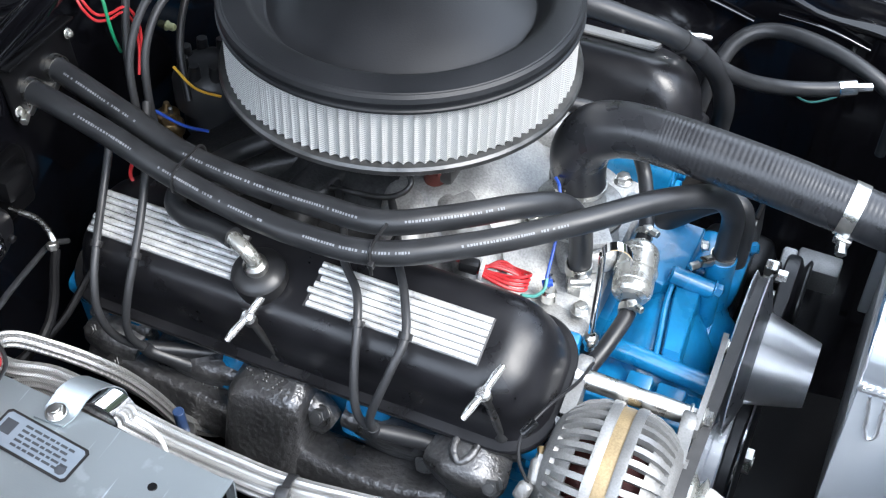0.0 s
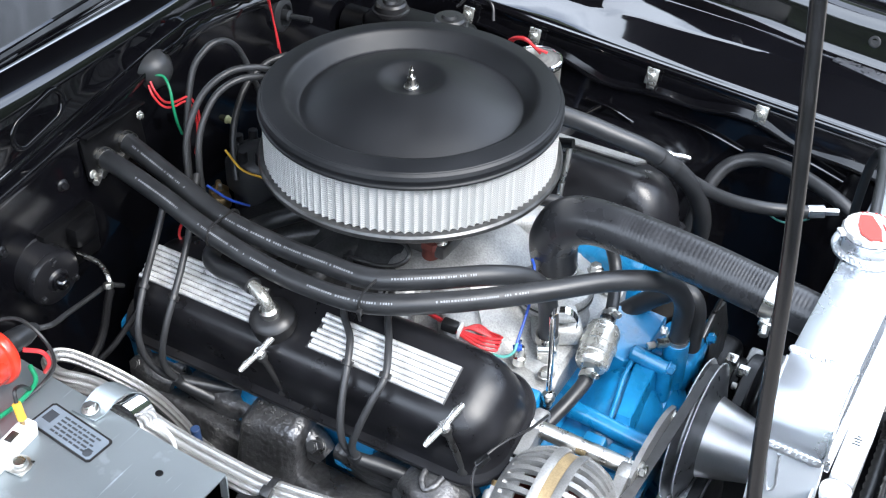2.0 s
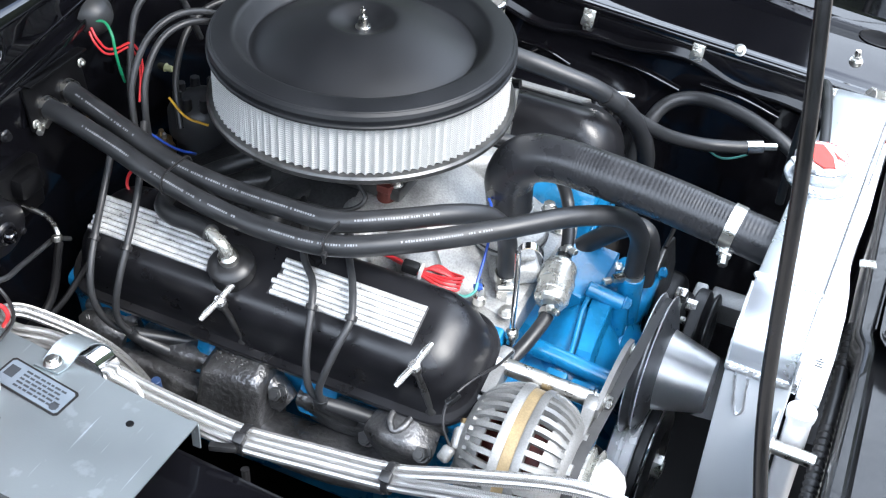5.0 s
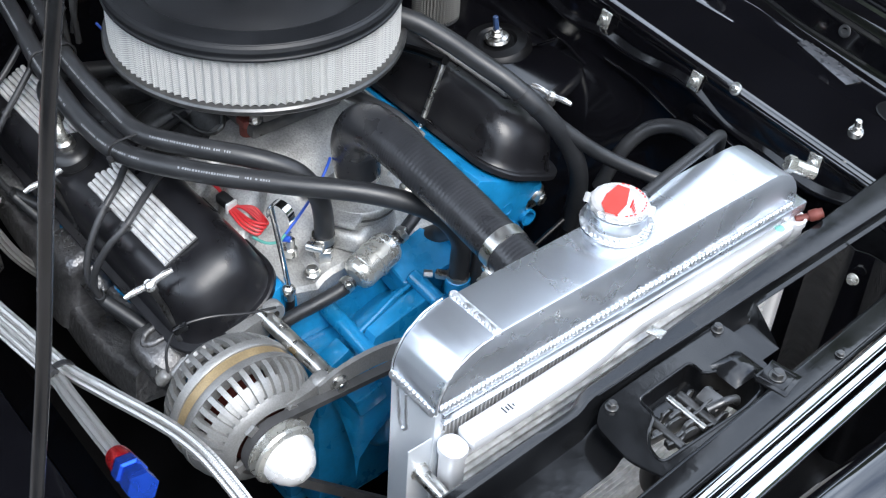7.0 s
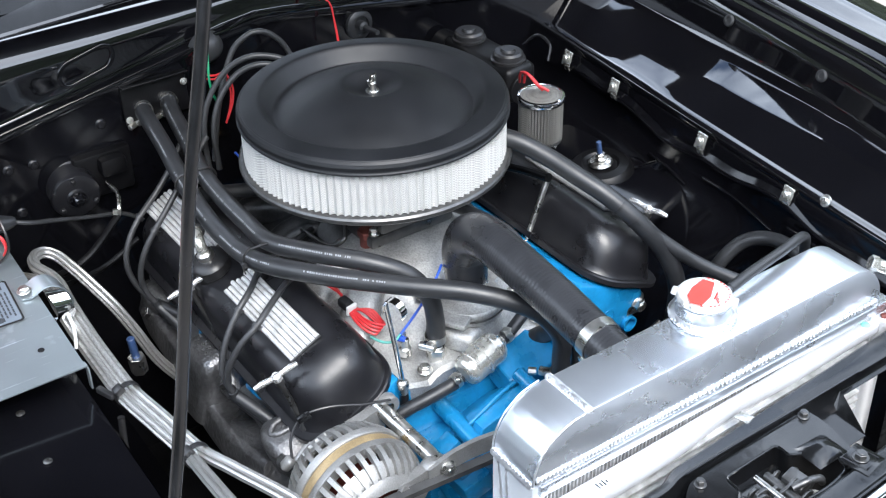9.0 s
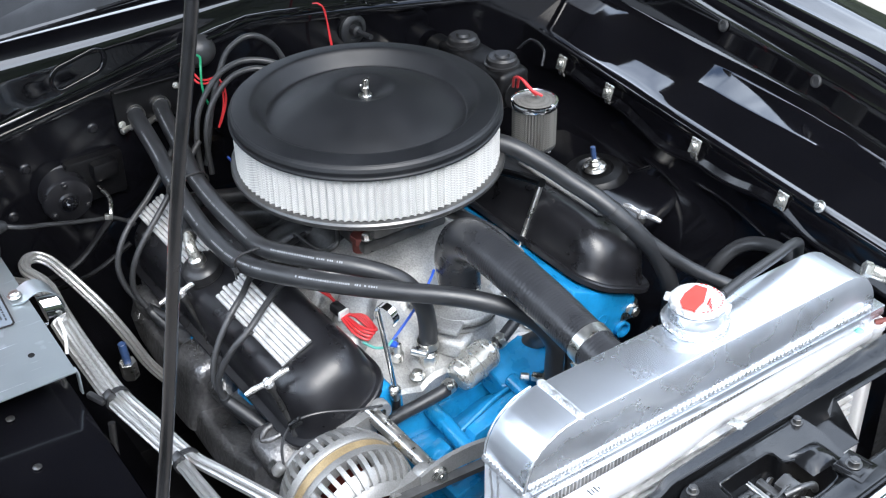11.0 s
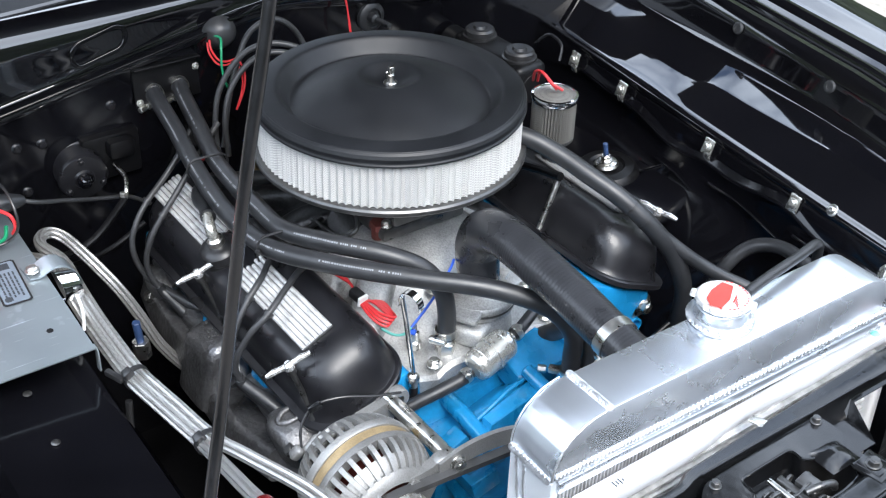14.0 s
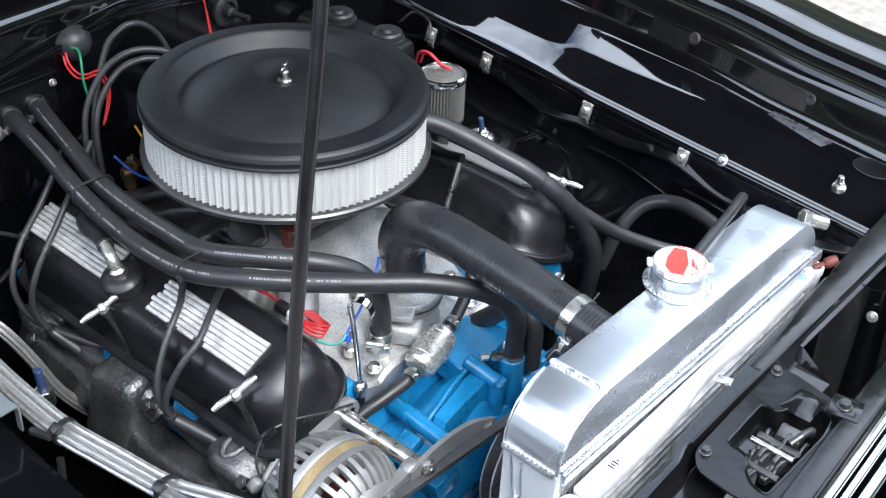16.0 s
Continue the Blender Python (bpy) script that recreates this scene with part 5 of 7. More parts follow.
for (x, y), z1 in (((0.585, -0.174), 0.789), ((0.568, 0.345), 0.800)):
    def oval(rx, ry, z):
        return [(x + rx * math.copysign(abs(math.cos(a)) ** 0.7, math.cos(a)), y + ry * math.sin(a), z) for a in [2 * math.pi * k / 36 for k in range(36)]]
    bm = loft(B(), [oval(0.0130, 0.0110, 0.46), oval(0.0130, 0.0110, z1 - 0.010), oval(0.0150, 0.0128, z1 - 0.009), oval(0.0152, 0.0130, z1 - 0.001), oval(0.0142, 0.0120, z1), oval(0.0122, 0.0100, z1), oval(0.0114, 0.0092, z1 - 0.0035), oval(0.004, 0.003, z1 - 0.004)], closed=True, caps=True)
    part("side_tank", bm, RAIL, co, "oval aluminium side tank with a recessed cap")
bm = bx(B(), (0.5655, -0.190, 0.700), (0.002, 0.044, 0.176), (0, 0, 0), 0.0008)
part("end_bracket", bm, SIDEAL, co, "thin aluminium end bracket")
part("paint_dab", lathe(B(), [(0, 0.0012), (0.004, 0.001), (0.006, 0.0)], (0.570, 0.318, 0.7962), (0, 0, 1), 16), MINT, co, "pale green paint dab")
bm = B()
for i in range(24):
    bx(bm, (0.577, 0.080, 0.768 - i * 0.0125), (0.013, 0.49, 0.0035), (0, 0, 1.7), 0)
bx(bm, (0.574, 0.080, 0.62), (0.006, 0.49, 0.32), (0, 0, 1.7), 0)
part("finned_core", bm, COREF, co)["kind"] = "stuff"
bm = cy(B(), (0.566, -0.198, 0.752), (0.613, -0.198, 0.750), 0.0078, seg=20, bev=0.0015)
cy(bm, (0.563, -0.198, 0.752), (0.569, -0.198, 0.752), 0.0098, seg=20)
part("inlet_pipe", bm, STEEL, co)
bm = B()
for dx, h in ((0, 0.012), (0.004, 0.008), (0.008, 0.012), (0.012, 0.005)):
    bx(bm, (0.586, -0.112 + dx, 0.7964), (h * 0.7, 0.0015, 0.0008), bev=0)
part("printed_bars", bm, DARKP, co, "dark printed lettering")["kind"] = "stuff"
bm = tube(B(), [(0.606, 0.03, 0.745), (0.610, -0.055, 0.745), (0.613, -0.15, 0.745), (0.615, -0.226, 0.742), (0.617, -0.28, 0.72), (0.62, -0.30, 0.62)], 0.0078, 14, 16, ripple=0.0018)
solo("ribbed_loom", bm, PLASTIC, "black ribbed wiring loom beside the radiator", "wiring loom")

# ---- front panel, latch and trim ----
cs = thing("core_support", (0.63, 0.05, 0.5), "dark grey painted radiator support panel across the front", "support panel", kind="structure")
bm = B()
rows = []
for y in [-0.52 + 0.01 * k for k in range(109)]:
    f = min(max((y + 0.056) / 0.02, 0), 1)
    x0 = (0.622 - 0.030 * (y + 0.044)) * (1 - f) + (0.610 - 0.060 * y) * f
    x1 = (0.634 - 0.05 * (y + 0.05)) * (1 - f) + (0.6275 - 0.012 * max(0.0, y)) * f
    low = 1.0 if y < 0.20 else 0.12
    rows.append([(x0 - 0.004, y, 0.770 - 0.07 * low), (x0 - 0.003, y, 0.7880), (x0, y, 0.7950), (x0 + 0.003, y, 0.7975), (x1 - 0.004, y, 0.7985), (x1 - 0.001, y, 0.7970), (x1, y, 0.790), (x1 + 0.003 * low, y, 0.788 - 0.014 * low), (x1 + 0.008 * low, y, 0.788 - 0.020 * low), (x1 + 0.050 * low, y, 0.788 - 0.026 * low)])
loft(bm, rows)
grown(bm, 0.0012)
part("support_panel", bm, GREYMET, cs, "", 30)
# folded edge along the front of the panel
bm = beam(B(), [(0.6285, -0.030, 0.7995), (0.6265, 0.06, 0.7995), (0.6255, 0.15, 0.7990), (0.6240, 0.24, 0.7990)], 0.0022, 0.0022, 0.4)
part("folded_edge", bm, GREYMET, cs)
plate_out = rounded([(0.650, -0.052), (0.634, -0.030), (0.630, 0.060), (0.627, 0.150), (0.655, 0.152), (0.700, 0.142), (0.742, 0.140), (0.748, -0.040), (0.700, -0.058)], 0.010)
plate_in = rounded([(0.651, 0.004), (0.648, 0.083), (0.668, 0.081), (0.674, 0.100), (0.682, 0.118), (0.700, 0.121), (0.717, 0.112), (0.722, 0.080), (0.720, -0.036), (0.700, -0.032), (0.686, -0.018), (0.676, 0.002)], 0.008)
bm = holed(B(), plate_out, plate_in, 0.7925, 0.003)
tube(bm, [(x, y, 0.7925) for x, y in plate_in + plate_in[:1]], 0.0016, 8, 1)
part("latch_plate", bm, GREYMET, cs, "grey pressed latch plate with an irregular opening", 40)
bm = B()
rows = []
for i in range(9):
    f = i / 8
    y = 0.092 + 0.044 * f
    h = 0.010 * math.sin(math.pi * f) ** 0.7
    rows.append([(0.662 + 0.004 * f, y, 0.792), (0.668, y, 0.792 + h * 0.7), (0.680, y, 0.792 + h), (0.694, y, 0.792 + h * 0.8), (0.700, y, 0.792)])
loft(bm, rows)
part("pressed_hump", bm, GREYMET, cs, "", 60)
# walls of the well under the plate
bm = B()
loft(bm, [[(x, y, 0.790) for x, y in plate_in + plate_in[:1]], [(x, y, 0.735) for x, y in plate_in + plate_in[:1]]])
part("latch_well", bm, UNDER, cs)
bm = bx(B(), (0.7215, 0.128, 0.8015), (0.034, 0.036, 0.004), (0, 3, 12), 0.0015)
tube(bm, [(0.708, 0.113, 0.8035), (0.735, 0.119, 0.8025), (0.731, 0.143, 0.8025), (0.706, 0.138, 0.8035)], 0.0014, 8, 1)
tab = part("hinge_tab", bm, GREYMET, cs)
bolts(cs, "bolt", [(0.643, -0.024, 0.7925), (0.634, 0.140, 0.7925)], (0, 0, 1), 0.0050, 0.007, DARKSTEEL)
bolts(cs, "bolt", [(0.7195, 0.128, 0.8035)], (0, 0, 1), 0.0066, 0.007, DARKSTEEL)
bm = bx(B(), (0.6005, 0.083, 0.7965), (0.018, 0.013, 0.0025), (0, -8, 10), 0.0008)
bx(bm, (0.608, 0.079, 0.7965), (0.006, 0.004, 0.0025), (0, -8, 10), 0.0006)
part("seal_clip", bm, ZINC, cs, "small zinc clip")
# black panel that closes the corner beside the condenser
bm = B()
rows = []
for i in range(15):
    x = 0.590 + 0.0125 * i
    bulge = 0.010 * math.exp(-((x - 0.635) / 0.006) ** 2) + 0.006 * math.exp(-((x - 0.690) / 0.010) ** 2)
    rows.append([(x, 0.372 - bulge + 0.10 * (x - 0.6), z) for z in (0.47, 0.60, 0.70, 0.76, 0.780, 0.786)])
loft(bm, rows)
grown(bm, 0.0015)
part("corner_panel", bm, NEARP, cs, "glossy black corner panel with pressed beads", 60)
bolts(cs, "bolt", [(0.650, 0.366, 0.752)], (0.1, -1, 0.1), 0.0055, 0.007, ZINC)
la = thing("hood_latch", (0.69, 0.03, 0.735), "dark steel hood latch with stacked levers in the front panel", "latch")
lever = rounded([(-0.042, 0.0), (0.020, -0.004), (0.040, 0.006), (0.046, 0.018), (0.036, 0.022), (0.026, 0.012), (0.004, 0.010), (-0.004, 0.020), (-0.018, 0.020), (-0.022, 0.010), (-0.044, 0.012)], 0.004)
for x, y, z, th, turn, k in ((0.672, 0.030, 0.768, 0.0035, 6, 0.8), (0.681, 0.034, 0.770, 0.0045, 2, 1.0), (0.689, 0.026, 0.772, 0.0035, -4, 0.95), (0.697, 0.040, 0.768, 0.0050, -2, 1.0), (0.706, 0.030, 0.772, 0.0035, -8, 0.85)):
    c, q = math.cos(radians(turn)), math.sin(radians(turn))
    part("lever", prism(B(), [(a * k, b * k) for a, b in lever], (x, y, z), (-q, c, 0), (0, 0, 1), (c, q, 0), th, 0.0009), DARKSTEEL, la)
for y, z, r in ((0.004, 0.780, 0.0045), (0.052, 0.778, 0.0055), (0.034, 0.786, 0.0035)):
    part("pivot_pin", cy(B(), (0.664, y, z), (0.714, y, z), r, seg=16), STEEL if r < 0.004 else DARKSTEEL, la)
part("catch_block", bx(B(), (0.692, 0.066, 0.784), (0.026, 0.020, 0.014), (10, 4, 8), 0.003), DARKSTEEL, la)
part("catch_hook", tube(B(), [(0.700, 0.050, 0.790), (0.706, 0.066, 0.796), (0.708, 0.082, 0.792), (0.706, 0.090, 0.780)], 0.0040, 12), DARKSTEEL, la)
coil_pts = [(0.668 + 0.005 * math.cos(1.2 * i), -0.006 + 0.0016 * i, 0.762 + 0.005 * math.sin(1.2 * i)) for i in range(34)]
part("latch_spring", tube(B(), coil_pts, 0.0009, 6, 2), STEEL, la)
gr = thing("grille_header", (0.78, 0.05, 0.5), "dark grey front header bar with bright chrome trim", "grille", kind="structure")
FW = Vector((-0.065, 1, 0)).normalized()
bm = prism(B(), [(0.727, 0.790), (0.731, 0.800), (0.735, 0.802), (0.756, 0.801), (0.760, 0.796), (0.760, 0.75), (0.727, 0.75)], FW * -0.62, (1, 0, 0), (0, 0, 1), FW, 1.28, 0.001)
part("header_bar", bm, GREYMET, gr)
for x0, z0, r in ((0.768, 0.796, 0.0055), (0.780, 0.793, 0.0045), (0.795, 0.788, 0.007)):
    part("trim_strip", tube(B(), [Vector((x0, 0, z0)) + FW * q for q in (-0.62, 0.0, 0.65)], r, 14, 6), CHROME, gr, "bright chrome strip")
bm = bx(B(), (0.86, 0.02, 0.68), (0.10, 1.3, 0.20), bev=0.03, seg=3)
part("header_panel", bm, PAINT, gr)
bolts(gr, "bolt", [(0.738, 0.205, 0.802), (0.75, -0.12, 0.8015)], (0, 0, 1), 0.004, 0.004, DARKSTEEL)

# ---- prop rod ----
PR = [(0.425, -0.295, 1.90), (0.478, -0.372, 1.65), (0.524, -0.443, 1.395), (0.547, -0.484, 1.262), (0.565, -0.520, 1.114), (0.585, -0.548, 1.03), (0.615, -0.585, 0.93), (0.640, -0.615, 0.83)]
bm = tube(B(), PR, 0.0050, 12, 8)
solo("prop_rod", bm, RODP, "long black hood prop rod standing across the bay", "prop rod")

# ---- alternator ----
al = thing("alternator", (0.33, -0.25, 0.52), "grey die-cast alternator with ribbed case and copper windings", "alternator")
AC = Vector((0.324, -0.246, 0.658))
AX = Vector((1, 0.02, -0.03)).normalized()
AU, AW, AX = frame_of(AX)
R = 0.075
bm = lathe(B(), [(R * 0.80, -0.008), (R * 1.0, -0.007), (R * 1.005, 0.0), (R * 1.0, 0.007), (R * 0.80, 0.008)], AC, AX, 64)
part("core_band", bm, TAN, al, "tan laminated core band")
bm = lathe(B(), [(0, -0.045), (0.040, -0.040), (0.044, -0.034), (0.046, -0.024), (0.046, 0.024), (0.044, 0.034), (0.040, 0.040), (0, 0.045)], AC, AX, 20)
part("winding", bm, COPPER, al, "dark red copper winding")


def ribbed_shell(sgn, n=34):
    b = B()
    ribs = []
    prof_o = [(0.013, 1.035), (0.026, 1.01), (0.040, 0.93), (0.050, 0.82), (0.055, 0.70)]

    def section(a, w):
        rad = AU * math.cos(a) + AW * math.sin(a)
        tan_ = AX.cross(rad) * w
        out = [AC + AX * (sgn * h) + rad * (R * r) + tan_ for h, r in prof_o]
        return out + [AC + AX * (sgn * (h - 0.004)) + rad * (R * r - 0.007) + tan_ for h, r in prof_o[::-1]]
    for i in range(n):
        deg = 360 * i / n - 180
        if not -168 < deg < 6:
            continue
        a = radians(deg)
        ribs.append(loft(B(), [section(a, 0.0030), section(a, 0.0026), section(a, -0.0026), section(a, -0.0030)], closed=True, caps=True))
    # the lower half of the case is closed
    loft(b, [section(radians(5 + 186 * k / 40), 0) for k in range(41)], closed=True, caps=True)
    lathe(b, [(R * 0.84, sgn * 0.0065), (R * 1.03, sgn * 0.0065), (R * 1.05, sgn * 0.009), (R * 1.045, sgn * 0.0165), (R * 0.84, sgn * 0.0165)], AC, AX, 72)
    lathe(b, [(R * 0.84, sgn * 0.0320), (R * 0.905, sgn * 0.0325), (R * 0.845, sgn * 0.0405), (R * 0.745, sgn * 0.0480), (R * 0.64, sgn * 0.0510), (R * 0.60, sgn * 0.0460), (R * 0.76, sgn * 0.0400), (R * 0.84, sgn * 0.0320)], AC, AX, 72)
    lathe(b, [(R * 0.74, sgn * 0.044), (R * 0.78, sgn * 0.051), (R * 0.72, sgn * 0.0565), (R * 0.60, sgn * 0.060), (R * 0.58, sgn * 0.050), (R * 0.74, sgn * 0.044)], AC, AX, 64)
    lathe(b, [(R * 0.36, sgn * 0.054), (R * 0.37, sgn * 0.061), (R * 0.24, sgn * 0.066), (R * 0.22, sgn * 0.058)], AC, AX, 40)
    lathe(b, [(0.0, sgn * 0.070), (0.014, sgn * 0.070), (0.018, sgn * 0.060), (0.018, sgn * 0.040)], AC, AX, 24)
    for i in range(5):
        a = 2 * math.pi * i / 5 + 0.3
        rad = AU * math.cos(a) + AW * math.sin(a)
        tan_ = AX.cross(rad)
        rows = []
        for r in (0.28, 0.64):
            p = AC + AX * (sgn * 0.060) + rad * (R * r)
            rows.append([p + tan_ * 0.006 + AX * 0.003, p - tan_ * 0.006 + AX * 0.003, p - tan_ * 0.006 - AX * 0.003, p + tan_ * 0.006 - AX * 0.003])
        loft(b, rows, closed=True, caps=True)
    case = part("front_case" if sgn > 0 else "rear_case", b, ALTCAST, al)
    for rb in ribs:
        part("rib", rb, ALTCAST, case)


ribbed_shell(-1)
ribbed_shell(1)
for q in (-0.052, 0.056):
    p = Vector((0.319 + q, -0.170 - q * 0.1, 0.7005 - 0.145 * q))
    bm = lathe(B(), [(0.006, -0.007), (0.0135, -0.007), (0.0145, -0.005), (0.0145, 0.005), (0.0135, 0.007), (0.006, 0.007)], p, AX, 24)
    base = AC + AX * q
    side = Vector((0, 0.62, 0.78))
    rows = []
    for k, w in ((0.62, 0.030), (0.85, 0.022), (1.08, 0.015), (1.25, 0.0125)):
        c = base + (p - base) * (k / 1.3)
        d = (p - base).normalized().cross(AX).normalized()
        rows.append([c + d * w + AX * 0.0065, c - d * w + AX * 0.0065, c - d * w - AX * 0.0065, c + d * w - AX * 0.0065])
    loft(bm, rows, closed=True, caps=True)
    part("mount_ear", bm, ALTCAST, al)
bm = cy(B(), (0.246, -0.177, 0.7115), (0.372, -0.163, 0.693), 0.0098, seg=24, bev=0.001)
hexbolt(bm, (0.372, -0.163, 0.693), (1, 0.1, -0.14), 0.009, 0.010)
part("spacer_tube", bm, STEEL, al, "plated spacer tube")
bm = lathe(B(), [(0.0, 0.098), (0.012, 0.098), (0.014, 0.094), (0.024, 0.090), (0.036, 0.086), (0.038, 0.083), (0.030, 0.079), (0.038, 0.074), (0.038, 0.071), (0.014, 0.068), (0, 0.066)], AC, AX, 40)
part("pulley", bm, ZINC, al, "dull plated pulley")
tb0 = AC + Vector((-0.058, -0.034, 0.030))
bm = bx(B(), tb0, (0.016, 0.026, 0.014), (35, 15, 20), 0.005, 3)
bx(bm, tb0 + Vector((-0.006, -0.020, -0.006)), (0.014, 0.018, 0.012), (50, 10, -15), 0.004, 3)
part("terminal_block", bm, ALTCAST, al)
bm = lathe(B(), [(0.0, 0.118), (0.010, 0.117), (0.019, 0.112), (0.026, 0.102), (0.030, 0.092), (0.030, 0.088), (0.0, 0.088)], AC, AX, 40)
part("pulley_nose", bm, MIRRORAL, al, "polished domed pulley nose")
bk = thing("alternator_bracket", (0.40, -0.13, 0.66), "slotted steel adjusting bracket above the alternator", "bracket")
bm = B()
arcp = [(0.384, -0.185, 0.690), (0.384, -0.150, 0.699), (0.383, -0.110, 0.698), (0.381, -0.070, 0.687), (0.378, -0.03, 0.664)]
rows = []
for p in smooth_path(arcp, 6):
    rows.append([p + Vector((-0.004, 0, 0.012)), p + Vector((0.002, 0, 0.012)), p + Vector((0.002, 0, -0.012)), p + Vector((-0.004, 0, -0.012))])
loft(bm, rows, closed=True, caps=True)
part("slotted_arm", bm, ALTCAST, bk)
bolts(bk, "bolt", [(0.386, -0.160, 0.693), (0.381, -0.045, 0.670)], (1, 0, 0), 0.008, 0.008, STEEL)

# ---- pulleys and belts ----
pp = thing("pump_pulley", (0.40, 0.03, 0.60), "black water pump pulley with a polished fan spacer", "pulley")
PC = Vector((0.392, 0.038, 0.583))
bm = lathe(B(), [(0.02, -0.006), (0.076, -0.006), (0.086, -0.0105), (0.0905, -0.0105), (0.0915, -0.0085), (0.0800, -0.0010), (0.0795, 0.0010), (0.0912, 0.0052), (0.0915, 0.0070), (0.0890, 0.0082), (0.078, 0.0110), (0.066, 0.0150), (0.056, 0.0180), (0.050, 0.0185), (0.02, 0.0185)], PC, (1, 0, 0), 96)
part("sheave", bm, SHEAVE, pp, "grey steel sheave with a deep dished face")
for h in (-0.0095, 0.0062):
    bm = lathe(B(), [(0.0895, h - 0.0014), (0.0920, h - 0.0008), (0.0926, h), (0.0920, h + 0.0008), (0.0895, h + 0.0014)], PC, (1, 0, 0), 96)
    part("rim", bm, MIRRORAL, pp, "bright worn rim")
bm = lathe(B(), [(0.0525, 0.0165), (0.0530, 0.0180), (0.0520, 0.0200), (0.0372, 0.0760), (0.0360, 0.0780), (0.0, 0.0785)], PC, (1, 0, 0), 72)
part("fan_spacer", bm, TURNED, pp, "polished aluminium spacer cone")
cp = thing("crank_pulley", (0.40, 0.02, 0.345), "polished crankshaft pulley with deep black grooves", "pulley")
KC = Vector((0.372, 0.020, 0.432))
bm = lathe(B(), [(0.0, 0.0), (0.084, 0.0), (0.0875, 0.002), (0.0875, 0.012), (0.0850, 0.014), (0.0850, 0.018), (0.0875, 0.020), (0.0875, 0.032), (0.084, 0.034)], KC, (1, 0, 0), 80)
part("hub_drum", bm, MIRRORAL, cp, "bright turned drum")
bm = lathe(B(), [(0.084, 0.034), (0.072, 0.040), (0.072, 0.043), (0.0885, 0.049), (0.0885, 0.052), (0.074, 0.057), (0.05, 0.057), (0.046, 0.050), (0, 0.050)], KC, (1, 0, 0), 80)
part("sheave", bm, PLASTIC, cp, "black grooved sheave")
bm = lathe(B(), [(0.0875, 0.0485), (0.0900, 0.0495), (0.0902, 0.0515), (0.0875, 0.0525)], KC, (1, 0, 0), 80)
part("rim", bm, CHROME, cp, "bright worn rim")
bm = hexbolt(B(), KC + Vector((0.050, 0, 0)), (1, 0, 0), 0.016, 0.015)
part("centre_bolt", bm, STEEL, cp)


def belt(centres, x, w=0.0120, th=0.0095, n=14):
    """A belt stretched round pulleys that are given clockwise as (y, z, radius)."""
    pts = []
    m = len(centres)
    for i in range(m):
        (y0, z0, r0), (y1, z1, r1), (yp, zp, rp) = centres[i], centres[(i + 1) % m], centres[i - 1]

        def normal(a, b):
            dy, dz = b[0] - a[0], b[1] - a[1]
            d = math.hypot(dy, dz)
            base = math.atan2(dz, dy)
            return base + math.pi / 2 - math.asin((b[2] - a[2]) / d) * -1
        a0 = normal((yp, zp, rp), (y0, z0, r0))
        a1 = normal((y0, z0, r0), (y1, z1, r1))
        while a1 > a0:
            a1 -= 2 * math.pi
        for k in range(n):
            a = a0 + (a1 - a0) * k / (n - 1)
            pts.append((y0 + r0 * math.cos(a), z0 + r0 * math.sin(a), math.cos(a), math.sin(a)))
    b = B()
    rows = []
    for y, z, ny, nz in pts + pts[:1]:
        rows.append([(x - w / 2, y + ny * th / 2, z + nz * th / 2), (x + w / 2, y + ny * th / 2, z + nz * th / 2), (x + w / 3, y - ny * th / 2, z - nz * th / 2), (x - w / 3, y - ny * th / 2, z - nz * th / 2)])
    loft(b, rows, closed=True)
    return b


solo("drive_belt", belt([(-0.245, 0.656, 0.034), (0.038, 0.583, 0.082), (0.020, 0.432, 0.077)], 0.3900), BELTR, "black rubber belt round the pulleys", "belt", "drive belts")
solo("drive_belt", belt([(0.198, 0.538, 0.042), (0.020, 0.432, 0.076)], 0.4135), RUBBER, "black rubber belt round the pulleys", "belt", "drive belts")
ps = thing("steering_pump", (0.40, 0.21, 0.50), "black power steering pump with a twin grooved pulley", "pump")
PP = Vector((0.404, 0.196, 0.530))
bm = lathe(B(), [(0, 0), (0.050, 0), (0.053, 0.002), (0.053, 0.004), (0.043, 0.009), (0.053, 0.014), (0.053, 0.017), (0.043, 0.022), (0.053, 0.027), (0.053, 0.029), (0.050, 0.031), (0.030, 0.031), (0.026, 0.026), (0, 0.026)], PP, (1, 0, 0), 56)
part("pulley", bm, PLASTIC, ps)
bm = bx(B(), (0.345, 0.205, 0.535), (0.09, 0.08, 0.10), bev=0.02, seg=3)
lathe(bm, [(0.036, 0), (0.034, 0.008), (0.020, 0.012), (0, 0.012)], (0.392, 0.198, 0.538), (1, 0, 0), 28)
part("pump_body", bm, UNDER, ps)
bm = bx(B(), (0.394, 0.147, 0.616), (0.016, 0.014, 0.020), (20, 0, 0), 0.003)
bx(bm, (0.391, 0.150, 0.596), (0.010, 0.034, 0.012), (35, 0, 0), 0.003)
cy(bm, (0.398, 0.180, 0.577), (0.412, 0.180, 0.577), 0.0085, seg=6)
cy(bm, (0.396, 0.166, 0.560), (0.414, 0.166, 0.560), 0.0050, seg=12)
cy(bm, (0.402, 0.168, 0.536), (0.412, 0.168, 0.536), 0.0060, seg=6)
part("adjuster", bm, STEEL, ps, "plated adjuster and nuts")
bm = bx(B(), (0.405, 0.228, 0.553), (0.018, 0.034, 0.034), (15, 0, 0), 0.004)
part("end_casting", bm, CAST, ps, "grey cast end housing")
bm = bx(B(), (0.440, 0.285, 0.506), (0.055, 0.034, 0.040), (8, 0, 0), 0.004)
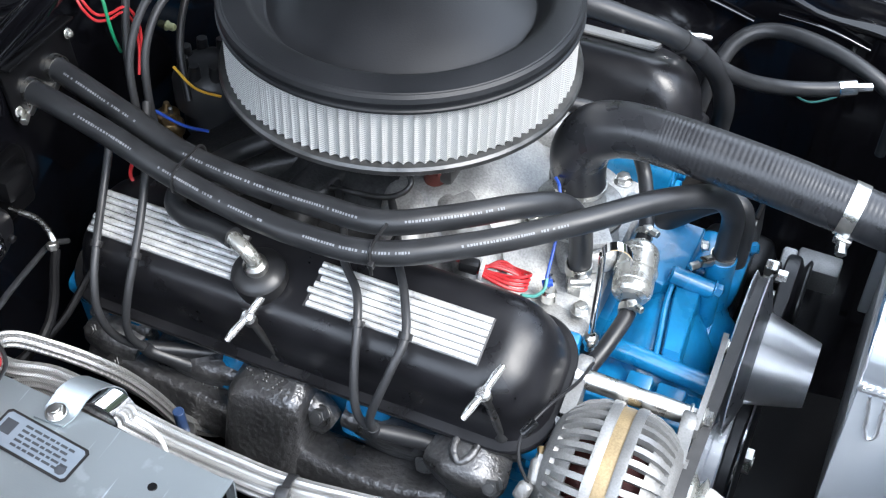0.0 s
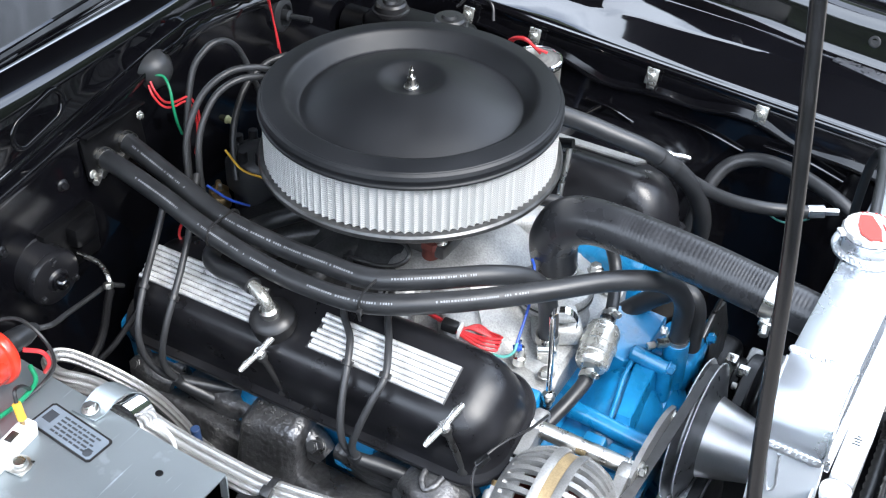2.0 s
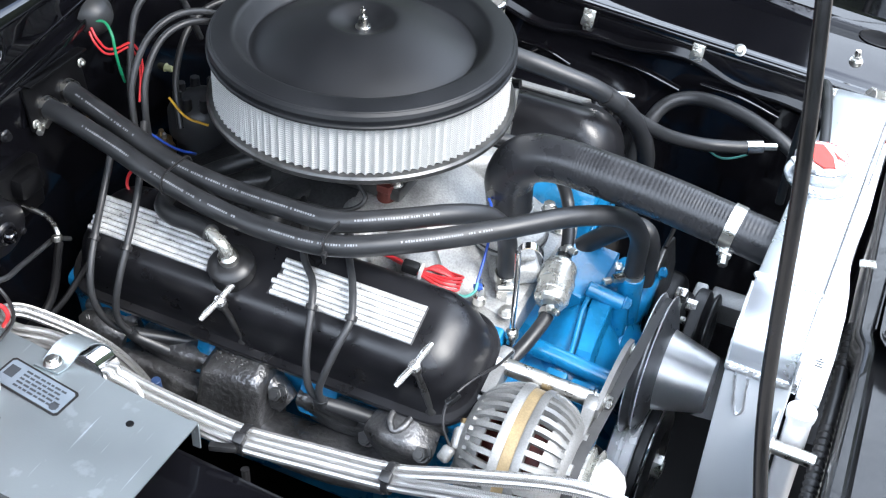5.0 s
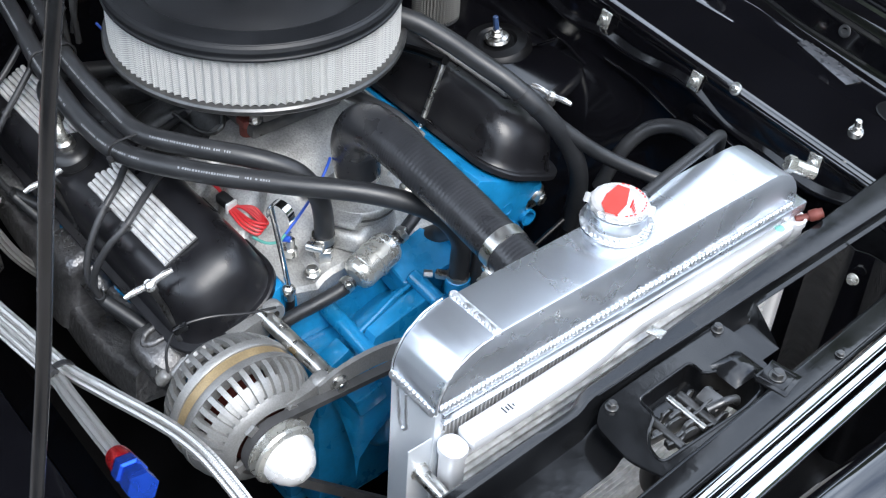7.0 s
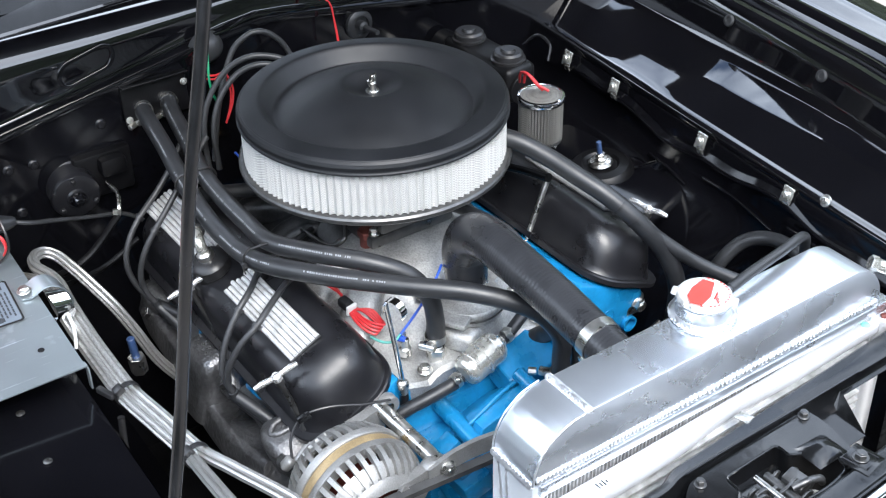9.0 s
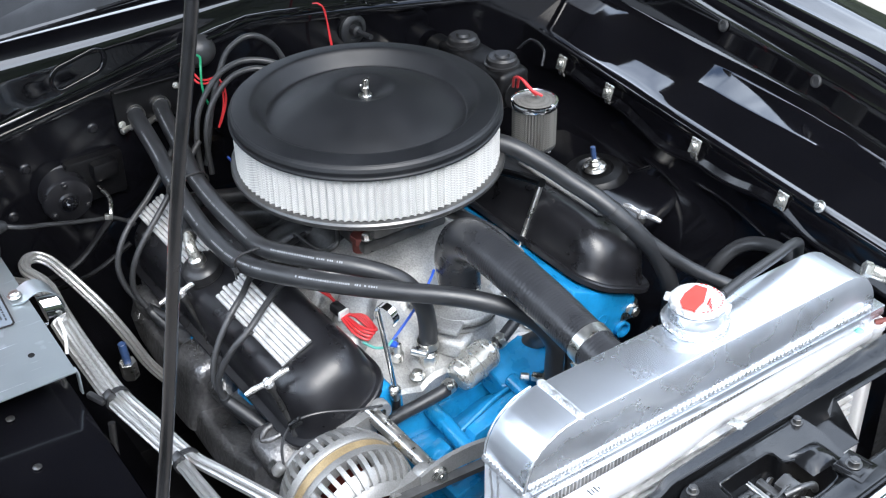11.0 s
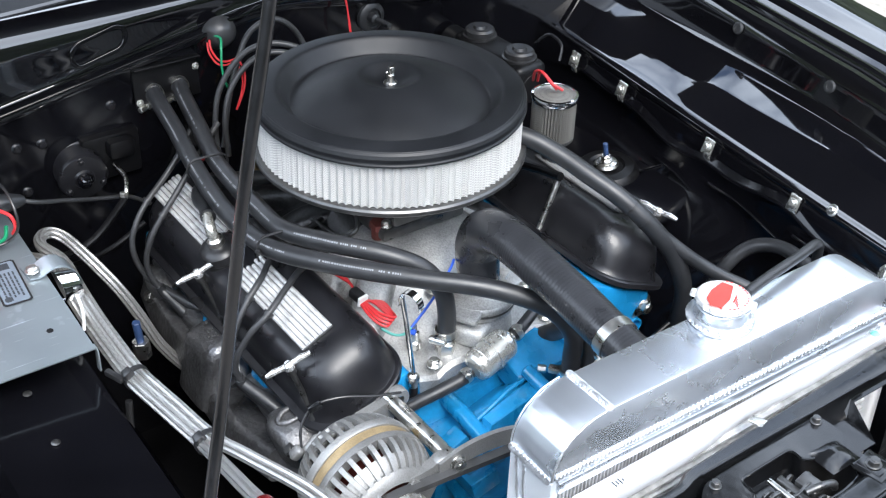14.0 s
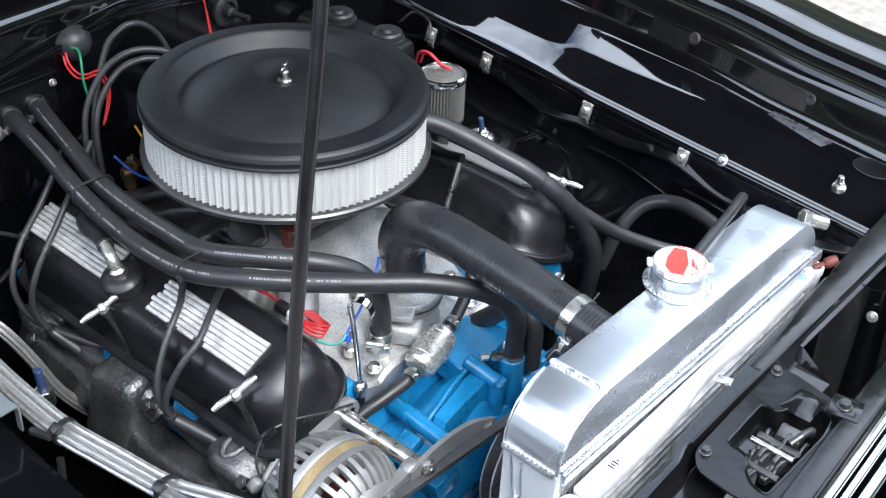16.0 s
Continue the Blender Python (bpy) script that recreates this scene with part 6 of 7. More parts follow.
bx(bm, (0.420, 0.262, 0.480), (0.020, 0.050, 0.040), (8, 0, 0), 0.004)
part("mount_block", bm, ALTCAST, ps, "pale grey machined mounting block")
bm = prism(B(), [(0.085, 0.690), (0.120, 0.705), (0.165, 0.690), (0.205, 0.620), (0.200, 0.560), (0.150, 0.540), (0.105, 0.560)], (0.362, 0, 0), (0, 1, 0), (0, 0, 1), (1, 0, 0), 0.006, 0.0015)
solo("pump_bracket", bm, DARKSTEEL, "dark steel pump bracket plate behind the pulley", "bracket")
bm = tube(B(), [(0.366, 0.118, 0.706), (0.369, 0.145, 0.724), (0.371, 0.180, 0.742)], 0.0030, 10)
solo("support_stay", bm, UNDER, "thin dark stay above the pump bracket", "rod")

# ---- fuel filter ----
ff = thing("fuel_filter", (0.272, -0.02, 0.70), "plated steel inline fuel filter between rubber hoses", "fuel filter")
F0, F1 = Vector((0.281, -0.070, 0.709)), Vector((0.268, 0.014, 0.729))
fd = (F1 - F0).normalized()
o = F0.lerp(F1, 0.5)
bm = lathe(B(), [(0, -0.033), (0.012, -0.033), (0.017, -0.031), (0.0198, -0.027), (0.0210, -0.023), (0.0210, -0.020), (0.0203, -0.019), (0.0210, -0.018), (0.0210, -0.003), (0.0226, -0.002), (0.0226, 0.002), (0.0210, 0.003), (0.0210, 0.016), (0.0203, 0.017), (0.0210, 0.018), (0.0208, 0.022), (0.0195, 0.026), (0.016, 0.030), (0.010, 0.032), (0.009, 0.036), (0, 0.036)], o, fd, 40)
part("canister", bm, ZINC, ff, "", 18)
for q in (-1, 1):
    e = o + fd * q * 0.036
    bm = cy(B(), e, e + fd * q * 0.018, 0.0048, seg=14)
    part("nipple", bm, STEEL, ff)
    bm = band(B(), e + fd * q * 0.010, fd, 0.0088, 0.008, 0.001, 20)
    bx(bm, e + fd * q * 0.010 + Vector((0.004, -0.002, 0.011)), (0.010, 0.010, 0.006), (0, 0, 30), 0.0015)
    cy(bm, e + fd * q * 0.010 + Vector((0.008, -0.004, 0.012)), e + fd * q * 0.010 + Vector((0.016, -0.008, 0.013)), 0.0042, seg=6)
    part("clamp", bm, STEEL, ff)
e = o - fd * 0.038
solo("fuel_hose", tube(B(), [e, e - fd * 0.016, (0.2755, -0.113, 0.6955), (0.268, -0.136, 0.686), (0.262, -0.155, 0.674), (0.252, -0.175, 0.64), (0.245, -0.19, 0.56)], 0.0084, 16), RUBBER, "black rubber fuel hose below the filter", "hose", "fuel hoses")
e = o + fd * 0.038
solo("fuel_hose", tube(B(), [e, e + fd * 0.022 + Vector((0, 0, 0.004)), (0.246, 0.078, 0.755), (0.225, 0.085, 0.79), (0.19, 0.078, 0.82), (0.14, 0.06, 0.83), (0.09, 0.04, 0.83)], 0.0078, 16), RUBBER, "black rubber fuel hose above the filter", "hose", "fuel hoses")

# ---- dipstick ----
ds = thing("dipstick", (0.264, -0.139, 0.70), "dipstick with a chrome loop handle by the valve cover", "dipstick")
bm = tube(B(), [(0.263, -0.137, 0.715), (0.264, -0.141, 0.745), (0.267, -0.152, 0.81), (0.268, -0.160, 0.857)], 0.0032, 12)
part("rod", bm, CHROME, ds)
bm = lathe(B(), [(0, -0.012), (0.0055, -0.012), (0.0055, -0.002), (0.0078, -0.001), (0.0078, 0.005), (0.006, 0.008), (0.003, 0.010)], (0.264, -0.139, 0.722), (0.1, -0.1, 0.99), 18)
part("collar", bm, STEEL, ds, "plated collar")
bm = tube(B(), [(0.262, -0.137, 0.715), (0.256, -0.135, 0.68), (0.25, -0.15, 0.60)], 0.006, 12)
part("guide_tube", bm, COVERB, ds, "black guide tube")
bm = B()
rows = []
n = Vector((-0.35, 0.94, 0)) * 0.0052
for p in smooth_path([(0.267, -0.161, 0.846), (0.267, -0.1605, 0.858), (0.272, -0.1585, 0.866), (0.280, -0.1555, 0.868), (0.288, -0.1525, 0.864), (0.293, -0.1505, 0.855), (0.292, -0.1505, 0.847)], 4):
    rows.append([p + n, p - n, p - n - Vector((0.0004, 0, 0.0012)), p + n - Vector((0.0004, 0, 0.0012))])
loft(bm, rows, closed=True, caps=True)
part("loop_handle", bm, CHROME, ds, "chrome loop handle")

# ---- spark plug leads ----


def lead(pts, boot_end=True):
    t = thing("spark_plug_lead", pts[0], "grey-black spark plug lead with a rubber boot", "ignition lead", "spark plug leads")
    part("wire", tube(B(), pts, 0.0042, 12, 8), WIREB, t)
    if boot_end:
        q = Vector(boot_end) if not isinstance(boot_end, bool) else Vector(pts[-1]) + (Vector(pts[-1]) - Vector(pts[-2])).normalized() * 0.05
        b = Vector(pts[-1])
        a = b + (b - Vector(pts[-2])) * -0.4
        d = (q - b).normalized()
        part("boot", tube(B(), [a, b, b.lerp(q, 0.35), b.lerp(q, 0.7), q], [0.0060, 0.0075, 0.0085, 0.0088, 0.0085], 16, 4), RUBBER, t)
        bm = lathe(B(), [(0, 0.0), (0.0072, 0.0), (0.0078, 0.006), (0.006, 0.010), (0, 0.011)], q, d, 6)
        part("plug_nut", bm, STEEL, t)
    return t


lead([(-0.03, -0.09, 0.775), (0.01, -0.155, 0.79), (0.036, -0.203, 0.792), (0.063, -0.232, 0.789), (0.076, -0.257, 0.776), (0.083, -0.278, 0.752), (0.089, -0.293, 0.724), (0.095, -0.297, 0.698), (0.106, -0.290, 0.676)], (0.162, -0.258, 0.645))
lead([(0.03, -0.09, 0.778), (0.06, -0.14, 0.79), (0.084, -0.187, 0.797), (0.106, -0.221, 0.795), (0.124, -0.257, 0.781), (0.121, -0.280, 0.760), (0.113, -0.295, 0.728), (0.107, -0.298, 0.700), (0.108, -0.289, 0.672)], (0.135, -0.255, 0.626))
lead([(-0.232, -0.165, 0.87), (-0.222, -0.198, 0.828), (-0.212, -0.232, 0.797), (-0.198, -0.268, 0.775), (-0.190, -0.290, 0.752), (-0.184, -0.302, 0.725), (-0.178, -0.300, 0.695), (-0.168, -0.288, 0.668), (-0.152, -0.274, 0.653)], (-0.089, -0.238, 0.636))
lead([(-0.205, -0.150, 0.86), (-0.176, -0.205, 0.825), (-0.164, -0.238, 0.797), (-0.158, -0.264, 0.772), (-0.156, -0.284, 0.745), (-0.158, -0.294, 0.712), (-0.160, -0.290, 0.680), (-0.150, -0.277, 0.652)], (-0.083, -0.248, 0.612))
# wire separators
for a, b in (((0.0760, -0.257, 0.776), (0.124, -0.257, 0.781)), ((-0.198, -0.268, 0.775), (-0.158, -0.264, 0.772))):
    for p in (a, b):
        bm = lathe(B(), [(0.0042, -0.003), (0.0068, -0.003), (0.0068, 0.003), (0.0042, 0.003)], p, (0.1, -0.75, -0.6), 16)
        solo("lead_separator", bm, PLASTIC, "small black clip on an ignition lead", "clip", "lead clips")
# leads looping behind the air cleaner
for pts in ([(-0.214, -0.148, 0.80), (-0.222, -0.146, 0.85), (-0.230, -0.132, 0.895), (-0.228, -0.102, 0.935), (-0.214, -0.070, 0.955), (-0.198, -0.036, 0.952), (-0.18, -0.005, 0.935)],
            [(-0.210, -0.135, 0.80), (-0.214, -0.134, 0.86), (-0.220, -0.118, 0.90), (-0.218, -0.088, 0.932), (-0.204, -0.056, 0.944), (-0.185, -0.02, 0.935)],
            [(-0.235, -0.130, 0.80), (-0.255, -0.105, 0.87), (-0.266, -0.072, 0.938), (-0.262, -0.048, 0.962), (-0.256, -0.028, 0.967), (-0.254, -0.006, 0.954), (-0.254, 0.014, 0.925), (-0.245, 0.03, 0.87)],
            [(-0.225, -0.055, 0.79), (-0.245, -0.03, 0.84), (-0.255, 0.01, 0.88), (-0.25, 0.05, 0.90), (-0.235, 0.08, 0.905)]):
    lead(pts, False)
di = thing("distributor", (-0.225, 0.0, 0.74), "dark distributor at the rear of the engine", "distributor")
bm = lathe(B(), [(0, 0), (0.030, 0), (0.034, 0.01), (0.034, 0.04), (0.042, 0.045), (0.042, 0.075), (0.034, 0.088), (0.02, 0.095), (0, 0.095)], (-0.225, -0.01, 0.72), (0, 0, 1), 32)
part("cap", bm, WIREB, di)
for i in range(8):
    a = 2 * math.pi * i / 8
    bm = cy(B(), (-0.225 + 0.028 * math.cos(a), -0.01 + 0.028 * math.sin(a), 0.80), (-0.225 + 0.028 * math.cos(a), -0.01 + 0.028 * math.sin(a), 0.825), 0.007, 0.006, 12)
    part("tower", bm, PLASTIC, di)
ss = thing("oil_sender", (-0.254, -0.057, 0.72), "brass pressure sender behind the engine", "sender")
part("sender_body", lathe(B(), [(0, 0), (0.009, 0), (0.009, 0.012), (0.013, 0.014), (0.013, 0.028), (0.006, 0.033), (0.003, 0.042), (0, 0.042)], (-0.254, -0.057, 0.738), (0, 0, 1), 18), BRASS, ss)

# ---- coloured wiring ----


def wire(name, pts, r, material, label):
    return solo(name, tube(B(), pts, r, 8, 8), material, label, "wire")


rl = thing("wire_bundle", (0.15, -0.135, 0.75), "coiled bundle of red wires tied beside the valve cover", "wire")
rnd = random.Random(2)
for i in range(4):
    k = 0.003 * i
    bm = tube(B(), [(0.085, -0.140 + k, 0.772), (0.115, -0.135 + k * 0.6, 0.772 - k), (0.135, -0.138, 0.768), (0.155 + k, -0.142 + k, 0.764), (0.178 + k * 0.7, -0.140 + k, 0.757 + k), (0.192, -0.130 + 1.4 * k, 0.752 + k), (0.182 - k, -0.120 + k, 0.756), (0.160, -0.126 + k, 0.765), (0.146, -0.132 - k, 0.766)], 0.0017, 8, 6)
    part("strand", bm, RED, rl)
bm = bx(B(), (0.136, -0.138, 0.769), (0.020, 0.013, 0.013), (0, 8, 10), 0.003)
part("tape_wrap", bm, PLASTIC, rl, "black tape wrap")
bm = bx(B(), (0.149, -0.138, 0.768), (0.004, 0.015, 0.014), (0, 8, 10), 0.001)
part("white_tie", bm, WHITEPL, rl, "white tie")
wire("blue_wire", [(0.203, -0.101, 0.745), (0.20, -0.075, 0.765), (0.195, -0.05, 0.785), (0.186, -0.03, 0.80), (0.178, -0.02, 0.803)], 0.0017, BLUEW, "thin blue sender wire beside the water outlet")
wire("teal_wire", [(0.19, -0.137, 0.750), (0.200, -0.125, 0.742), (0.205, -0.112, 0.741), (0.204, -0.102, 0.746)], 0.0018, TEALW, "thin teal wire beside the valve cover")
sd = thing("temperature_sender", (0.204, -0.099, 0.715), "brass temperature sender with a blue plug", "sender")
part("sender_body", lathe(B(), [(0, 0), (0.008, 0), (0.008, 0.010), (0.0055, 0.012), (0.0055, 0.024), (0.002, 0.026), (0.002, 0.034), (0, 0.034)], (0.206, -0.097, 0.714), (0, 0, 1), 16), STEEL, sd)
part("blue_plug", cy(B(), (0.200, -0.103, 0.738), (0.209, -0.098, 0.740), 0.0042, seg=12), BLUEW, sd, "blue terminal sleeve")
wire("red_wire", [(-0.283, 0.098, 0.972), (-0.282, 0.104, 0.966), (-0.278, 0.108, 0.94), (-0.272, 0.110, 0.905), (-0.27, 0.112, 0.88)], 0.0012, RED, "thin red wire hanging on the firewall")
wire("red_wire", [(-0.288, 0.090, 0.974), (-0.283, 0.098, 0.9735), (-0.279, 0.105, 0.962), (-0.275, 0.107, 0.93), (-0.271, 0.109, 0.89)], 0.0011, RED, "thin red wire hanging on the firewall")
wire("red_wire", [(-0.298, -0.110, 0.938), (-0.290, -0.112, 0.927), (-0.284, -0.105, 0.912), (-0.274, -0.097, 0.911), (-0.262, -0.086, 0.916), (-0.256, -0.079, 0.897), (-0.252, -0.083, 0.875), (-0.25, -0.095, 0.85)], 0.0016, RED, "red wire looping out of the firewall grommet")
wire("red_wire", [(-0.299, -0.113, 0.934), (-0.291, -0.115, 0.922), (-0.284, -0.108, 0.907), (-0.274, -0.100, 0.906), (-0.263, -0.089, 0.911), (-0.258, -0.082, 0.893), (-0.254, -0.086, 0.870), (-0.25, -0.098, 0.845)], 0.0015, RED, "red wire looping out of the firewall grommet")
wire("green_wire", [(-0.298, -0.104, 0.944), (-0.287, -0.098, 0.942), (-0.274, -0.104, 0.932), (-0.268, -0.108, 0.910), (-0.266, -0.106, 0.888), (-0.268, -0.098, 0.868)], 0.0018, GREENW, "green wire hanging from the firewall grommet")
wire("yellow_wire", [(-0.235, -0.06, 0.835), (-0.215, -0.055, 0.81), (-0.190, -0.045, 0.80)], 0.0015, YELLOW, "yellow wire behind the air cleaner")
wire("blue_wire", [(-0.24, -0.095, 0.80), (-0.215, -0.085, 0.782), (-0.19, -0.075, 0.775)], 0.0018, BLUEW, "blue wire behind the air cleaner")
wire("red_wire", [(-0.205, -0.175, 0.81), (-0.213, -0.178, 0.80), (-0.214, -0.182, 0.785), (-0.20, -0.185, 0.775)], 0.002, RED, "red wire end beside the valve cover")
wire("green_wire", [(0.345, 0.375, 0.695), (0.37, 0.385, 0.680), (0.395, 0.405, 0.68), (0.415, 0.42, 0.69)], 0.0015, TEALW, "thin green wire below the cooler hose")
gm = lathe(B(), [(0.026, 0), (0.024, 0.008), (0.017, 0.017), (0.010, 0.022), (0, 0.023)], (-0.312, -0.088, 0.940), (1, -0.1, -0.1), 24)
solo("firewall_grommet", gm, WIREB, "black sealing boot round the wires on the firewall", "grommet")
gm = lathe(B(), [(0.024, 0), (0.024, 0.006), (0.018, 0.010), (0.015, 0.010), (0.015, 0.004), (0.008, 0.004), (0.008, 0.016), (0.004, 0.018), (0.004, 0.05), (0, 0.05)], (-0.310, 0.167, 0.905), (1, 0.1, 0.05), 28)
solo("control_rod_boot", gm, RUBBER, "black rubber boot with a rod on the firewall", "grommet")
op = thing("oil_pressure_sender", (-0.235, -0.076, 0.745), "brass oil pressure sender behind the intake", "sender")
part("sender_can", lathe(B(), [(0, 0), (0.0125, 0), (0.0130, 0.003), (0.0130, 0.012), (0.0105, 0.016), (0.0050, 0.017), (0.0045, 0.024), (0, 0.024)], (-0.235, -0.076, 0.760), (0, 0, 1), 24), BRASS, op)
part("sender_nut", cy(B(), (-0.235, -0.076, 0.745), (-0.235, -0.076, 0.760), 0.0095, seg=6), BRASS, op)
part("stud", cy(B(), (-0.235, -0.076, 0.784), (-0.235, -0.076, 0.792), 0.0025, seg=10), STEEL, op, "plated terminal stud")
bm = lathe(B(), [(0, 0.011), (0.0035, 0.011), (0.0045, 0.009), (0.0045, 0.003), (0.006, 0.0015), (0.006, 0)], (-0.309, 0.036, 0.806), (1, 0, 0), 20)
solo("firewall_plug", bm, PALEPLUG, "pale yellow-green plug in the firewall", "plug")
# seam sealer along the firewall's upper edge
bm = B()
rnd = random.Random(4)
pts = [(-0.303, y, wall_top(y) - 0.010 + rnd.uniform(-0.002, 0.002)) for y in [-0.10 + 0.012 * i for i in range(30)]]
tube(bm, pts, [rnd.uniform(0.001, 0.0035) for _ in pts], 8, 3)
solo("seam_sealer", bm, PAINT, "lumpy black seam sealer along the firewall edge", "sealer", kind="structure")

# ---- wiper motor ----
wm = thing("wiper_motor", (-0.29, -0.322, 0.74), "glossy black wiper motor on the firewall", "wiper motor")
MO, MX = Vector((-0.316, -0.321, 0.794)), Vector((0.985, -0.09, -0.08)).normalized()
MU, MW, MX = frame_of(MX)
bm = lathe(B(), [(0.0, 0.046), (0.013, 0.046), (0.015, 0.043), (0.029, 0.042), (0.0335, 0.040), (0.0355, 0.036), (0.0355, 0.033), (0.0345, 0.032), (0.0345, 0.006), (0.040, 0.002), (0.042, -0.004)], MO, MX, 48)
part("motor_can", bm, COVERB, wm)
bm = lathe(B(), [(0.0115, 0.046), (0.0115, 0.049), (0.0085, 0.0495), (0.0080, 0.054), (0.0055, 0.057), (0, 0.0575)], MO, MX, 28)
part("bearing_hub", bm, PAINT, wm)
for a in (35, 155, 275):
    q = MO + MX * 0.040 + (MU * math.cos(radians(a)) + MW * math.sin(radians(a))) * 0.0275
    part("screw", hexbolt(B(), q, MX, 0.0045, 0.006), COVERB, wm)
bm = bx(B(), (-0.305, -0.272, 0.80), (0.020, 0.085, 0.070), bev=0.006)
bx(bm, (-0.292, -0.262, 0.815), (0.026, 0.040, 0.030), bev=0.008)
part("gearbox", bm, UNDER, wm)
bm = tube(B(), [(-0.29, -0.275, 0.79), (-0.26, -0.272, 0.785), (-0.24, -0.28, 0.775), (-0.235, -0.285, 0.762)], 0.003, 10)
cy(bm, (-0.237, -0.285, 0.775), (-0.236, -0.286, 0.768), 0.006, seg=6)
part("link_arm", bm, STEEL, wm)
for y, z in ((-0.262, 0.872), (-0.268, 0.822), (-0.40, 0.845), (-0.365, 0.842), (-0.395, 0.775)):
    bm = lathe(B(), [(0, 0.009), (0.0045, 0.008), (0.0052, 0.004), (0.007, 0.003), (0.0085, 0)], (-0.310, y, z), (1, 0, 0), 16)
    solo("firewall_bolt", bm, COVERB, "black bolt head on the firewall", "bolt", "firewall bolts")
# linkage rods low beside the firewall
for pts, r in (([(-0.24, -0.44, 0.70), (-0.20, -0.36, 0.735), (-0.235, -0.285, 0.765)], 0.005), ([(-0.27, -0.40, 0.66), (-0.22, -0.33, 0.70), (-0.21, -0.27, 0.735)], 0.004)):
    solo("linkage_rod", tube(B(), pts, r, 10, 6), UNDER, "thin dark control rod by the firewall", "rod", "control rods")

# ---- master cylinder and breather filter, far rear ----
mc = thing("brake_master_cylinder", (-0.22, 0.30, 0.82), "black brake master cylinder with two round caps", "master cylinder")
bm = bx(B(), (-0.178, 0.32, 0.84), (0.165, 0.06, 0.06), (0, 0, 2), 0.012, 3)
cy(bm, (-0.30, 0.318, 0.835), (-0.09, 0.322, 0.835), 0.024, seg=24)
part("reservoir", bm, UNDER, mc)
for p in ((-0.225, 0.318, 0.868), (-0.130, 0.322, 0.868)):
    bm = lathe(B(), [(0, 0.020), (0.010, 0.020), (0.012, 0.016), (0.020, 0.016), (0.023, 0.013), (0.024, 0.006), (0.027, 0.005), (0.027, 0.0), (0.022, -0.003), (0.022, -0.01)], p, (0, 0, 1), 32)
    part("cap", bm, PLASTIC, mc)
bf = thing("breather_filter", (0.045, 0.245, 0.80), "small pleated breather filter with a chrome top", "breather filter")
BC = Vector((0.045, 0.245, 0.838))
bm = B()
rows = []
for z in (0.0, 0.03, 0.064):
    rows.append([(BC.x + (0.030 - 0.05 * (0.064 - z) * 0.05 + (0.0014 if i % 2 else -0.0014)) * math.cos(2 * math.pi * i / 88), BC.y + (0.030 - 0.05 * (0.064 - z) * 0.05 + (0.0014 if i % 2 else -0.0014)) * math.sin(2 * math.pi * i / 88), BC.z + z) for i in range(88)])
loft(bm, rows, closed=True)
part("pleated_body", bm, MESHG, bf, "grey pleated gauze")
bm = lathe(B(), [(0.029, 0.060), (0.0325, 0.0605), (0.0335, 0.064), (0.0325, 0.0685), (0.0300, 0.0695), (0.0285, 0.067), (0.0285, 0.060)], BC, (0, 0, 1), 48)
part("top_rim", bm, CHROME, bf, "chrome rim")
bm = lathe(B(), [(0.0287, 0.0655), (0.02, 0.068), (0.008, 0.070), (0, 0.0702)], BC, (0, 0, 1), 40)
part("top_screen", bm, MESHG, bf, "dark gauze top")
bm = lathe(B(), [(0, -0.055), (0.012, -0.055), (0.012, -0.002), (0.031, -0.001), (0.031, 0.003), (0, 0.003)], BC, (0, 0, 1), 40)
part("base", bm, RUBBER, bf)
wire("red_wire", [(0.0, 0.25, 0.905), (0.012, 0.243, 0.925), (0.03, 0.238, 0.930), (0.045, 0.24, 0.922), (0.055, 0.25, 0.914)], 0.002, RED, "red wires over the breather filter")
wire("red_wire", [(-0.005, 0.246, 0.905), (0.01, 0.236, 0.928), (0.03, 0.232, 0.936), (0.042, 0.236, 0.926), (0.048, 0.245, 0.914)], 0.002, RED, "red wires over the breather filter")
bm = tube(B(), [(-0.14, 0.36, 0.88), (-0.12, 0.37, 0.90), (-0.09, 0.37, 0.895), (-0.08, 0.36, 0.875)], 0.0022, 8)
solo("brake_line", bm, COVERB, "thin black line beside the master cylinder", "pipe")

# ---- throttle bracket and rods on the far side ----
tb = thing("throttle_bracket", (0.13, 0.17, 0.76), "dark throttle cable bracket beside the far valve cover", "bracket")
bm = tube(B(), [(0.126, 0.160, 0.742), (0.124, 0.178, 0.782), (0.122, 0.198, 0.827)], 0.0042, 10)
part("upright", bm, STEEL, tb)
for pts in ([(0.127, 0.195, 0.829), (0.07, 0.19, 0.818), (0.0, 0.17, 0.805)], [(0.115, 0.205, 0.80), (0.06, 0.20, 0.79), (0.0, 0.18, 0.785)]):
    part("stay", tube(B(), pts, 0.0065, 10), UNDER, tb)
bm = tube(B(), [(0.075, 0.09, 0.80), (0.11, 0.105, 0.775), (0.141, 0.14, 0.745)], 0.008, 12)
part("link_tube", bm, RUBBER, tb)

